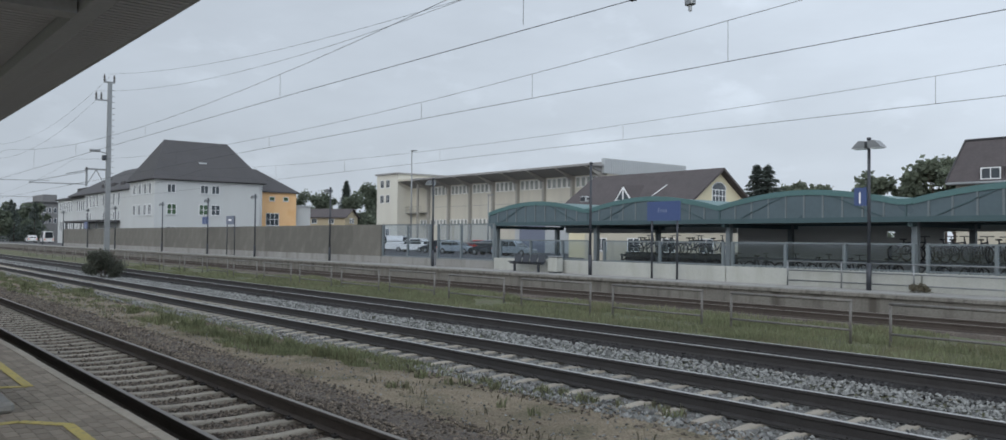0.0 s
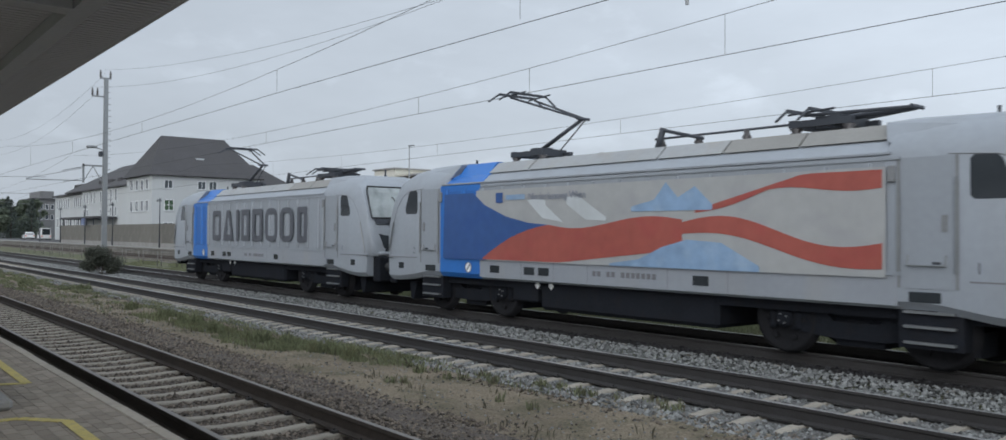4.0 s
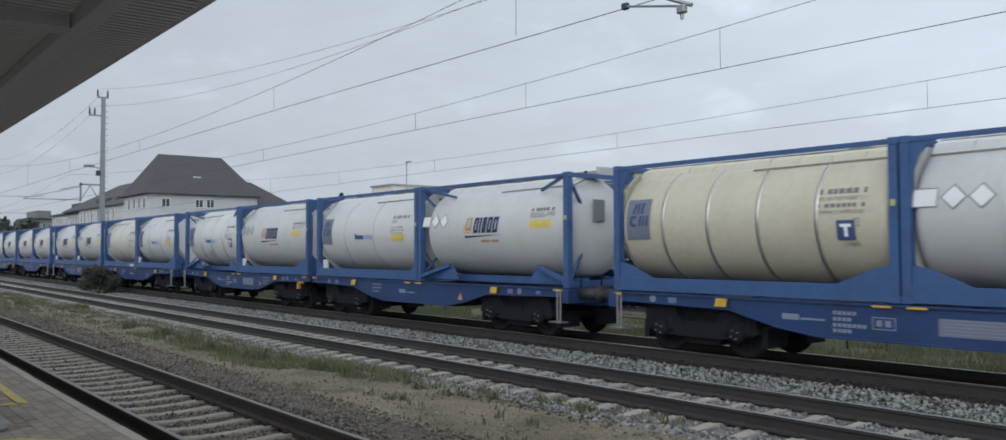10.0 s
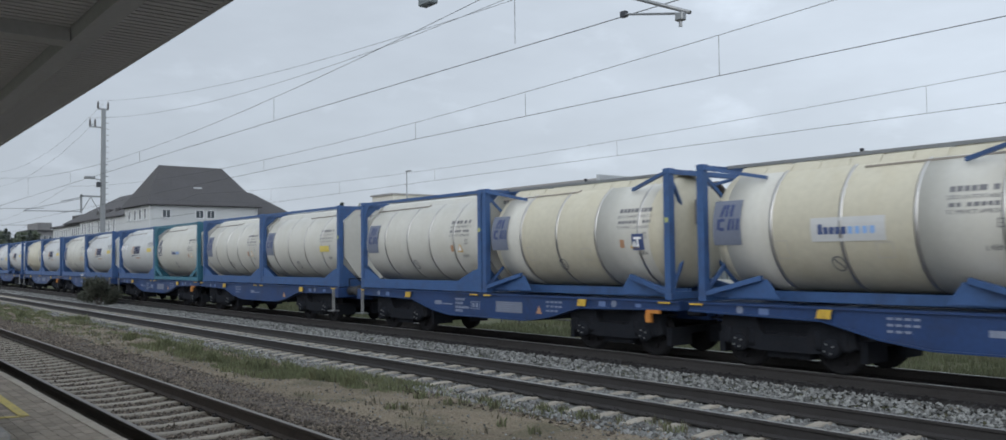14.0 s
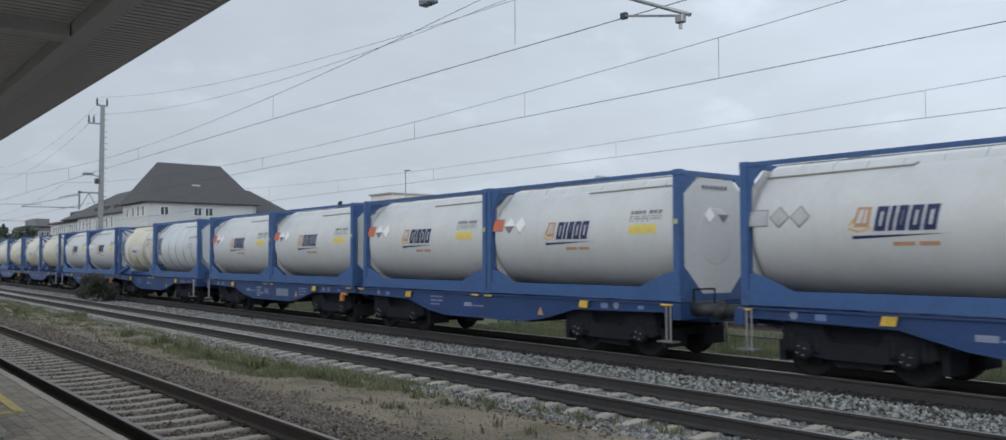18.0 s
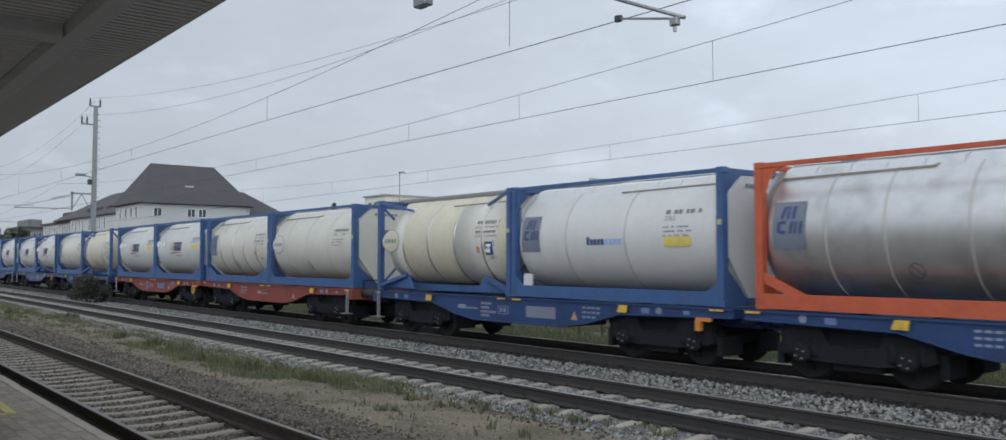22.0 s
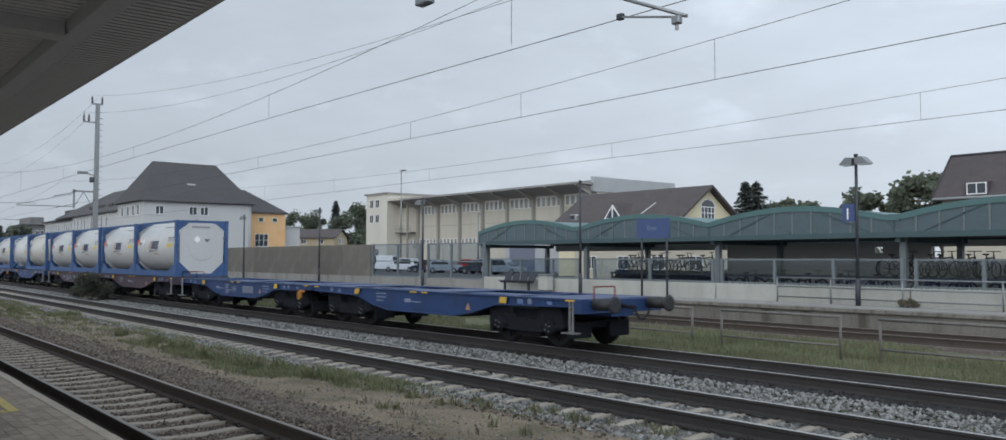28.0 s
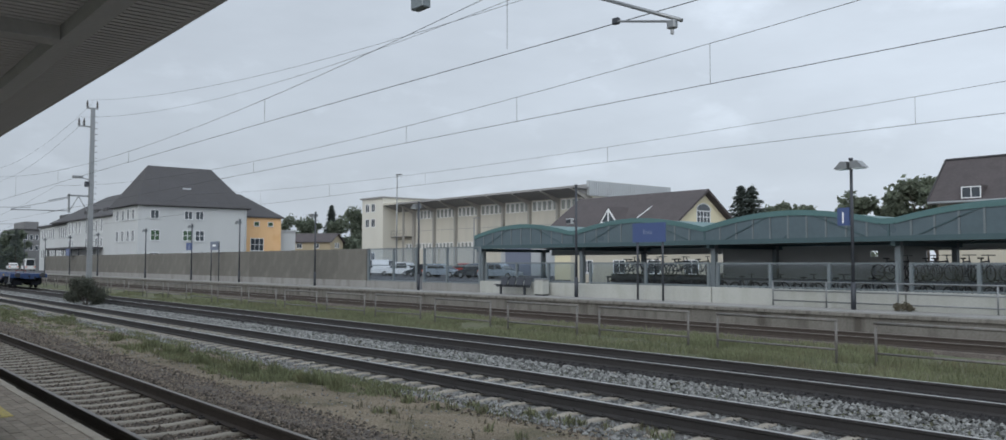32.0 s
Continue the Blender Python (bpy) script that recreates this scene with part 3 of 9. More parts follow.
def railway(name, y, near, far, bed, label, count, side_stones, bed_z=-0.232, head="rail_top"):
    tr = thing(name, label, "railway track", "", Matrix.Translation((0, y, 0)), "structure")
    for s in (-1, 1):
        r = part("rail", rail_mesh(-420, 60), "rail_brown" if head == "rail_dull" else "rail_side", tr, "dark rusty steel rail")
        r.matrix_basis = Matrix.Translation((0, s * 0.7535, 0))
        h = part("rail_head", BM(prism, [(-0.034, -0.006), (0.034, -0.006), (0.03, 0.0), (-0.03, 0.0)], "x", -420, 60), head, r, "rail head")
    part("ballast_bed", BM(prism, [(-side_stones[0], -0.42), (side_stones[1], -0.42), (side_stones[1] - 0.35, bed_z), (-side_stones[0] + 0.35, bed_z)], "x", -420, 60), bed, tr)
    for i in range(count):
        x = near - 0.6 * i
        piece("sleeper", sleeper_me, tr, pose(x, 0, 0, 0, 0, random.uniform(-0.5, 0.5)))
        if i < 18 and name in ("track_1", "track_2"):
            piece("rail_fastening", fast_me, tr, pose(x, 0, 0))
    n = int((near - 0.6 * count - far) / 0.6)
    vs, fs = [], []
    base = [tuple(v.co) for v in sleeper_me.vertices]
    for i in range(n):
        x, o = near - 0.6 * (count + i), len(vs)
        vs += [(a + x, b, c) for a, b, c in base]
        fs += [tuple(k + o for k in f.vertices) for f in sleeper_me.polygons]
    for i in range(1, 90):
        x, o = near + 0.6 * i, len(vs)
        vs += [(a + x, b, c) for a, b, c in base]
        fs += [tuple(k + o for k in f.vertices) for f in sleeper_me.polygons]
    rest = raw("sleeper_row", vs, fs, "sleeper", "", "")
    rest.parent = tr
    return tr


railway("track_1", T1, -3.3, -150, "bed_brown", "platform track with concrete sleepers in brown ballast", 60, (1.75, 1.9), -0.244, "rail_dull")
railway("track_2", T2, -2.2, -160, "bed_grey", "through track with concrete sleepers in grey ballast", 95, (1.55, 2.2))
railway("track_3", T3, -2.2, -160, "bed_dark", "through track with dark rails in ballast darkened for dust and shade", 40, (1.5, 1.75), -0.19)
railway("track_4", T4, -6.0, -160, "bed_brown", "side track along the opposite platform", 10, (1.6, 1.6), -0.19, "rail_dull")


def stones(name, n, x0, x1, y0, y1, z, size, mat, label, bias=2.0):
    """Loose broken stones: deformed octahedra, denser near the platform."""
    rs = np.random.RandomState(len(name) + n)
    u = rs.rand(n) ** bias
    x = x1 + (x0 - x1) * u
    y = y0 + (y1 - y0) * rs.rand(n)
    s = size * (0.6 + 0.8 * rs.rand(n)) * (1 + 0.5 * u)
    oct_v = np.array([[1, 0, 0], [-1, 0, 0], [0, 1, 0], [0, -1, 0], [0, 0, 1], [0, 0, -1]], float)
    oct_f = np.array([[0, 2, 4], [2, 1, 4], [1, 3, 4], [3, 0, 4], [2, 0, 5], [1, 2, 5], [3, 1, 5], [0, 3, 5]])
    v = oct_v[None] * (0.65 + 0.7 * rs.rand(n, 6, 1)) + 0.25 * (rs.rand(n, 6, 3) - 0.5)
    a = rs.rand(n) * math.tau
    c, d = np.cos(a)[:, None], np.sin(a)[:, None]
    vx, vy = v[..., 0] * c - v[..., 1] * d, v[..., 0] * d + v[..., 1] * c
    hz = z + 0.015 * rs.rand(n)
    V = np.stack([vx * s[:, None] + x[:, None], vy * s[:, None] + y[:, None], v[..., 2] * s[:, None] * 0.75 + hz[:, None]], -1).reshape(-1, 3)
    F = (oct_f[None] + 6 * np.arange(n)[:, None, None]).reshape(-1, 3)
    return raw(name, V, F, mat, label, "ballast")


stones("ballast_stones", 30000, -90, 4.0, 11.0, 13.15, -0.222, 0.034, "stone_grey", "loose grey ballast stones between two tracks", 1.7)
stones("ballast_stones", 15000, -60, 4.0, 9.3, 10.65, -0.238, 0.03, "stone_grey", "loose grey ballast between the rails", 1.7)
stones("ballast_stones", 15000, -60, 4.0, 8.2, 9.14, -0.252, 0.034, "stone_grey", "loose ballast on the track shoulder", 1.7)
stones("ballast_stones", 5000, -60, 4.0, 7.9, 9.0, -0.25, 0.026, "stone_brown", "brown stones mixed into the track shoulder", 1.6)
stones("ballast_stones", 12000, -60, 4.0, 13.2, 15.2, -0.2, 0.03, "stone_black", "ballast coloured dark for brake dust and train shade", 1.7)
stones("ballast_stones", 20000, -40, 4.0, 3.2, 4.65, -0.245, 0.022, "stone_dark", "brown ballast between the rails", 1.5)
stones("ballast_stones", 9000, -45, 4.0, 4.76, 5.5, -0.236, 0.024, "stone_brown", "brown ballast at the sleeper ends", 1.5)
stones("ballast_stones", 16000, -45, 4.0, 5.3, 6.35, -0.255, 0.022, "stone_brown", "brown ballast beside the track", 1.5)
stones("ballast_stones", 3600, -45, 4.0, 6.0, 8.5, -0.248, 0.014, "stone_grey", "scattered stones on the sandy path", 1.5)
stones("ballast_stones", 1600, -45, 4.0, 5.9, 7.4, -0.25, 0.015, "stone_brown", "brown pebbles strewn over the sandy path", 1.5)


def strip(name, x0, x1, y0, y1, z, mat, label, nx, ny, rough):
    """An uneven strip of ground."""
    bm = bmesh.new()
    g = [[bm.verts.new((x0 + (x1 - x0) * i / nx, y0 + (y1 - y0) * j / ny,
                        z + rough * noise.noise((x0 + (x1 - x0) * i / nx, (y0 + (y1 - y0) * j / ny) * 2, 0)))) for j in range(ny + 1)] for i in range(nx + 1)]
    for i in range(nx):
        for j in range(ny):
            bm.faces.new((g[i][j], g[i + 1][j], g[i + 1][j + 1], g[i][j + 1])).smooth = True
    return solid(name, bm, mat, label, "ground")


strip("stony_strip", -160, 20, 5.4, 6.15, -0.245, "bed_brown", "dark stony ground beside the platform track", 240, 4, 0.025)
strip("sandy_path", -160, 20, 6.15, 8.6, -0.25, "sand", "trodden sandy path with gravel and weeds between tracks", 240, 6, 0.035)
strip("grass_strip", -160, 20, 16.0, 22.2, -0.27, "earth", "rough grass strip between tracks", 240, 8, 0.07)


def blades(name, patches, n, h, label, mat="blade"):
    """Grass: bent two-segment blades in patches (x, y, rx, ry, weight)."""
    rs = np.random.RandomState(n)
    w = np.array([p[4] for p in patches], float)
    k = rs.choice(len(patches), n, p=w / w.sum())
    P = np.array([p[:4] for p in patches])[k]
    r, a = np.sqrt(rs.rand(n)), rs.rand(n) * math.tau
    x, y = P[:, 0] + P[:, 2] * r * np.cos(a), P[:, 1] + P[:, 3] * r * np.sin(a)
    hh = h * (0.4 + 0.9 * rs.rand(n)) * (1.1 - 0.5 * r)
    b = rs.rand(n) * math.tau
    wd = 0.003 + 0.004 * rs.rand(n) + 0.0003 * np.abs(x)
    lean = 0.5 * rs.rand(n) * hh
    c, d = np.cos(b), np.sin(b)
    z0 = np.full(n, -0.3)
    V = np.stack([np.stack([x - c * wd, y - d * wd, z0], -1), np.stack([x + c * wd, y + d * wd, z0], -1),
                  np.stack([x - d * lean * 0.3 + c * wd * 0.8, y + c * lean * 0.3 + d * wd * 0.8, z0 + 0.05 + hh * 0.6], -1),
                  np.stack([x - d * lean, y + c * lean, z0 + 0.05 + hh], -1)], 1).reshape(-1, 3)
    o = 4 * np.arange(n)[:, None]
    F = np.concatenate([o + np.array([[0, 1, 2]]), o + np.array([[0, 2, 3]])], 0)
    return raw(name, V, F, mat, label, "grass")


gr = np.random.RandomState(4)
near_p = []
for x0, x1, y0, y1, n, wt in ((-24.5, -18, 6.9, 7.6, 44, 1.0), (-25, -16, 7.6, 8.5, 50, 0.5), (-18.5, -15.6, 6.8, 8.0, 40, 1.2), (-15.6, -12.9, 7.6, 8.6, 44, 1.2), (-13, -9, 8.0, 8.7, 12, 0.3),
                              (-60, -36, 7.3, 8.6, 70, 2.2), (-36, -24, 7.6, 8.6, 40, 0.8), (-60, -36, 6.2, 7.3, 45, 1.0), (-36, -22, 6.4, 7.4, 26, 0.25)):
    near_p += [(gr.uniform(x0, x1), gr.uniform(y0, y1), gr.uniform(0.15, 0.6) * (1 - 0.02 * x0), gr.uniform(0.1, 0.24), wt) for i in range(n)]
blades("grass", near_p, 34000, 0.1, "tufts of grass and weeds beside the path")
far_p = [(gr.uniform(-75, 0) * gr.uniform(0.3, 1), gr.uniform(16.4, 22.0), gr.uniform(0.7, 2.5), gr.uniform(0.4, 0.9), 1) for i in range(150)]
blades("grass", far_p, 60000, 0.19, "long rough grass between tracks", "blade_far")
edge_p = [(gr.uniform(-70, 0), gr.uniform(15.95, 16.7), gr.uniform(0.8, 2.0), 0.3, 1) for i in range(60)]
blades("grass", edge_p, 9000, 0.22, "grass along the edge of the ballast", "blade_far")
tuft_p = []
for tx, ty, tn in ((-14.2, 7.74, 4), (-15.1, 7.62, 2), (-16.5, 7.65, 2), (-17.7, 7.35, 3), (-19.5, 7.28, 3), (-22.0, 7.5, 3), (-23.8, 7.38, 3), (-26.6, 7.4, 2), (-36.7, 8.4, 3), (-41.6, 7.1, 3)):
    tuft_p += [(tx + gr.uniform(-0.5, 0.5), ty + gr.uniform(-0.15, 0.15), gr.uniform(0.1, 0.25), gr.uniform(0.08, 0.16), 1) for i in range(tn)]
blades("grass", tuft_p, 3600, 0.25, "taller weed tufts beside the path")
stalk_p = []
for tx, ty, tn in ((-8.6, 8.6, 5), (-9.6, 8.55, 4), (-10.6, 8.3, 5), (-11.4, 8.0, 3), (-12.2, 7.9, 4), (-7.6, 8.8, 5), (-13.4, 8.4, 3), (-9.0, 7.5, 2), (-11.2, 7.1, 2)):
    stalk_p += [(tx + gr.uniform(-0.4, 0.4), ty + gr.uniform(-0.15, 0.15), gr.uniform(0.06, 0.16), gr.uniform(0.05, 0.12), 1) for i in range(tn)]
blades("weeds", stalk_p, 260, 0.15, "dry brown stalks on the track shoulder", "dry")
blades("weeds", stalk_p, 900, 0.13, "thin grey-green weeds on the track shoulder")
dry_p = [(gr.uniform(-40, -6), gr.uniform(6.2, 8.6), gr.uniform(0.15, 0.4), 0.2, 1) for i in range(70)]
blades("weeds", dry_p, 900, 0.12, "dry brown weeds on the gravel", "dry")

# the camera's own platform
plat = thing("platform_1", "low paved platform with pale edge stones", "platform", "", None, "structure")
part("platform_body", BM(box, -160, 25, -6, 2.045, -0.55, PLAT - 0.0075), "joint", plat)
part("platform_wall", BM(box, -160, 25, 2.045, 2.12, -0.55, PLAT - 0.1), "concrete", plat)
edge_me = mesh_of("edge_stone", BM(bevel_box, -0.492, 0.492, -0.058, 0.058, -0.1, 0.0, 0.012), "kerb")
for i in range(90):
    piece("edge_stone", edge_me, plat, pose(19.5 - i, 2.11 + random.uniform(-0.006, 0.006), PLAT + random.uniform(-0.003, 0.003)))
paver_me = mesh_of("paver", BM(bevel_box, -0.0930, 0.0930, -0.0494, 0.0494, -0.06, 0.0, 0.002), "paver")
count = 0
for j in range(14):
    for i in range(60):
        x, y = -6.3 - 0.2 * i - (0.1 if j % 2 else 0), 1.997 - 0.1 * j
        if -12.5 < x < -6.2 and y > 0.1535 * -x + 0.05 - 0.45 + 0.0 and count < 300:
            piece("paver", paver_me, plat, pose(x, y, PLAT - 0.002 + random.uniform(-0.0015, 0.0015)))
            count += 1
rest = bmesh.new()
for j in range(28):
    for i in range(200):
        x, y = -6.3 - 0.2 * i - (0.1 if j % 2 else 0), 1.997 - 0.1 * j
        if not (-12.5 < x < -6.2 and y > 0.1535 * -x + 0.05 - 0.45):
            box(rest, x - 0.0930, x + 0.0930, y - 0.0492, y + 0.0492, PLAT - 0.06, PLAT - 0.003)
for j in range(38):
    for i in range(1, 70):
        x, y = -6.3 + 0.2 * i - (0.1 if j % 2 else 0), 1.997 - 0.1 * j
        box(rest, x - 0.0930, x + 0.0930, y - 0.0492, y + 0.0492, PLAT - 0.06, PLAT - 0.003)
part("paver_field", rest, "paver", plat)
marks = thing("platform_markings", "worn yellow warning lines painted on the paving", "road marking", "", None, "structure")
for a, b in (((-13.5, 1.72), (-9.75, 1.7)), ((-9.75, 1.7), (-9.85, 1.42)), ((-7.95, 1.33), (-7.62, 1.62)), ((-7.62, 1.62), (-6.2, 1.62)), ((-7.95, 1.33), (-7.95, 0.4))):
    mb = bmesh.new()
    beam(mb, (*a, PLAT + 0.003), (*b, PLAT + 0.003), 0.09, 0.004)
    part("painted_line", mb, "yellow_paint", marks)
blk = thing("concrete_block", "rough concrete block standing on the platform", "concrete block")
part("block", BM(bevel_box, -9.9, -8.35, 0.7, 1.36, PLAT, PLAT + 0.1, 0.03), "concrete", blk)

# platform canopy overhead
can = thing("platform_canopy", "grey platform canopy with a ribbed sheet soffit", "canopy")
CZ = 3.9
part("roof_slab", BM(box, -60, 6, -5, 2.299, CZ + 0.05, CZ + 0.4), "canopy_beam", can)
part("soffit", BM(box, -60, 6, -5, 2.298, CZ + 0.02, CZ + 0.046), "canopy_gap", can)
rib_me = mesh_of("soffit_rib", BM(prism, [(-0.036, 0.0), (0.036, 0.0), (0.028, 0.028), (-0.028, 0.028)], "y", 1.83, 2.3), "canopy_sheet")
rib2_me = mesh_of("soffit_rib", BM(prism, [(-0.036, 0.0), (0.036, 0.0), (0.028, 0.028), (-0.028, 0.028)], "y", -1.2, 1.575), "canopy_sheet")
for i in range(130):
    piece("soffit_rib", rib_me, can, pose(-3.5 - 0.1 * i, 0, CZ - 0.008))
for i in range(84):
    piece("soffit_rib", rib2_me, can, pose(-3.5 - 0.1 * i, 0, CZ - 0.008))
part("edge_trim", BM(prism, [(2.3, CZ), (2.352, CZ), (2.352, CZ + 0.42), (2.3, CZ + 0.42)], "x", -60, 6), "canopy_beam", can)
part("long_beam", BM(prism, [(1.58, CZ + 0.02), (1.6, CZ - 0.1), (1.8, CZ - 0.06), (1.82, CZ + 0.02)], "x", -60, 6), "canopy_beam", can)
part("long_beam", BM(prism, [(-3.0, CZ + 0.02), (-3.0, CZ - 0.3), (-2.7, CZ - 0.3), (-2.7, CZ + 0.02)], "x", -60, 6), "canopy_beam", can)
for x in (-3.4, -7.55, -11.7, -15.85, -20.0):
    part("cross_beam", BM(box, x - 0.11, x + 0.11, -4.5, 1.58, CZ - 0.12, CZ + 0.02), "canopy_beam", can)
for x in (-11.7, -24.0, 2.0):
    part("post", BM(rod, (x, -2.85, PLAT), (x, -2.85, CZ - 0.15), 0.12, 12), "steel_dark", can)

# ---- opposite platform ----
p2 = thing("platform_2", "long concrete platform with a stained retaining wall", "platform", "", None, "structure")
part("platform_body", BM(box, -190, 40, 25.75, 28.2, -0.5, PLAT - 0.01), "concrete", p2)
part("retaining_wall", BM(box, -190, 40, 25.5, 25.75, -0.5, PLAT - 0.12), "retaining", p2, "stained concrete retaining wall")
e2 = mesh_of("edge_slab", BM(bevel_box, -0.99, 0.99, -0.28, 0.28, -0.12, 0.0, 0.012), "retaining")
for i in range(90):
    piece("edge_slab", e2, p2, pose(12 - 2 * i, 25.68, PLAT))
court = solid("forecourt", BM(box, -320, 200, 28.2, 330, -0.6, PLAT - 0.05), "asphalt", "asphalt station forecourt and car park", "pavement")

# noise wall
nw = thing("noise_wall", "long brown textured noise barrier wall", "wall", "", None, "structure")
part("plinth", BM(box, -136.8, -47.5, 27.9, 28.1, PLAT - 0.1, 0.93), "concrete", nw, "grey concrete plinth")
panel_me = mesh_of("panel", BM(bevel_box, -1.796, 1.796, -0.08, 0.08, 0, 1.99, 0.004), "noise_wall")
for i in range(25):
    piece("panel", panel_me, nw, pose(-49.3 - 3.6 * i, 28.0, 0.93))
npost = mesh_of("wall_post", BM(box, -0.06, 0.06, 0.085, 0.2, 0, 2.44), "noise_wall")
for i in range(26):
    piece("wall_post", npost, nw, pose(-47.5 - 3.6 * i, 28.0, PLAT))


def glass_screen(xs, z0, z1, y, mat, label, wall_top, mid=None):
    gs = thing("glass_screen", label, "glass screen", "glass screens on the platform")
    for x in xs:
        part("post", BM(box, x - 0.05, x + 0.05, y - 0.06, y + 0.06, wall_top, z1 + 0.04), "fence_steel", gs)
    for a, b in zip(xs, xs[1:]):
        part("top_rail", BM(box, a + 0.05, b - 0.05, y - 0.04, y + 0.04, z1 - 0.02, z1 + 0.04), "fence_steel", gs)
        part("bottom_rail", BM(box, a + 0.05, b - 0.05, y - 0.04, y + 0.04, z0 - 0.04, z0 + 0.02), "fence_steel", gs)
        if mid:
            part("middle_rail", BM(box, a + 0.05, b - 0.05, y - 0.035, y + 0.035, mid - 0.03, mid + 0.03), "fence_steel", gs)
        pn = part("pane", BM(box, a + 0.06, b - 0.06, y - 0.006, y + 0.006, z0 + 0.02, z1 - 0.02), mat, gs)
        pn.visible_shadow = False
    return gs


glass_screen([-47.34, -44.4, -41.95], 0.98, 2.88, 28.0, "glass_blue", "tall bluish glass screen with steel frame beside the car park", 0.4, 1.88)
glass_screen([-41.15, -38.9, -35.96], 0.98, 2.86, 28.0, "glass_blue", "tall bluish glass screen with steel frame beside the car park", 0.4, 1.88)
lw = thing("low_wall", "low grey concrete wall under glass screens", "wall", "", None, "structure")
part("wall", BM(box, -47.4, -41.85, 27.9, 28.1, PLAT - 0.1, 0.92), "concrete", lw)
part("wall", BM(box, -41.2, -35.85, 27.9, 28.1, PLAT - 0.1, 0.92), "concrete", lw)
ww = thing("white_wall", "low white rendered wall along the platform", "wall", "", None, "structure")
for a, b in ((-35.8, -28.7), (-28.65, -21.06), (-21.01, -13.41), (-13.36, -5.4), (-5.35, 6.0)):
    part("wall", BM(bevel_box, a, b, 27.87, 28.13, PLAT - 0.1, 1.1, 0.015), "concrete_pale", ww)
glass_screen([-35.37, -32.94, -30.6, -28.75], 1.16, 2.02, 28.0, "glass_shed", "waist-high tinted glass screen on a white wall", 1.1)
glass_screen([-27.8, -24.5, -21.24], 1.16, 2.02, 28.0, "glass_shed", "waist-high tinted glass screen on a white wall", 1.1)
glass_screen([-20.8, -18.45, -16.1, -13.68], 1.16, 2.02, 28.0, "glass_shed", "waist-high tinted glass screen on a white wall", 1.1)
glass_screen([-13.23, -11.16, -9.0, -6.3, -3.6], 1.16, 2.02, 28.0, "glass_shed", "waist-high tinted glass screen on a white wall", 1.1)

# ramp railing
rr = thing("ramp_railing", "galvanised tubular railing of a platform ramp", "railing")
for z in (1.38, 1.06, 0.7):
    part("rail", BM(rod, (-18.1, 27.6, z), (-4, 27.6, z - 0.02), 0.025, 8), "galv", rr)
for x in (-18.1, -16.0, -13.5, -10.5, -7.7, -4.9):
    part("post", BM(rod, (x, 27.6, PLAT), (x, 27.6, 1.39), 0.028, 8), "galv", rr)

# bench with seats, bin
bench = thing("platform_bench", "row of four dark wire seats on a beam", "bench", "", pose(-32.4, 27.25, PLAT))
part("seat_beam", BM(box, -1.25, 1.25, -0.04, 0.04, 0.36, 0.43), "steel_dark", bench)
for x in (-0.9, 0.9):
    part("leg", BM(box, x - 0.04, x + 0.04, -0.05, 0.05, 0.0, 0.36), "steel_dark", bench)
seat_bm = bmesh.new()
prism(seat_bm, [(-0.25, 0.46), (0.16, 0.42), (0.2, 0.45), (0.3, 0.82), (0.27, 0.83), (0.16, 0.47), (-0.25, 0.5)], "x", -0.24, 0.24)
seat_me = mesh_of("seat", seat_bm, "steel_dark")
for x in (-0.9, -0.3, 0.3, 0.9):
    piece("seat", seat_me, bench, pose(x, 0, 0))
bn = thing("litter_bin", "pale grey litter bin standing by the wall", "litter bin", "", pose(-30.5, 27.45, PLAT))
part("body", BM(bevel_box, -0.3, 0.3, -0.22, 0.22, 0.05, 0.72, 0.03), "concrete_pale", bn)
part("lid", BM(bevel_box, -0.32, 0.32, -0.24, 0.24, 0.72, 0.8, 0.03), "galv", bn)
part("base", BM(box, -0.26, 0.26, -0.18, 0.18, 0.0, 0.05), "steel_dark", bn)

# tubular barriers in the grass
bar0 = thing("track_barrier", "rusty grey tubular barrier standing in grass", "barrier", "barriers between the tracks", pose(-10.5, 18.5, -0.3))
for x in (0.0, -3.28):
    part("post", BM(rod, (x, 0, 0), (x, 0, 1.0), 0.032, 8), "barrier", bar0)
part("top_rail", BM(rod, (0.03, 0, 1.02), (-3.31, 0, 1.02), 0.034, 8), "barrier", bar0)
part("lower_rail", BM(rod, (0, 0, 0.36), (-3.28, 0, 0.36), 0.027, 8), "barrier", bar0)
for i in list(range(1, 24)) + [-1, -2]:
    copy_thing(bar0, pose(-10.5 - 4.22 * i, 18.5 + random.uniform(-0.05, 0.05), -0.3 + random.uniform(-0.03, 0.02)))


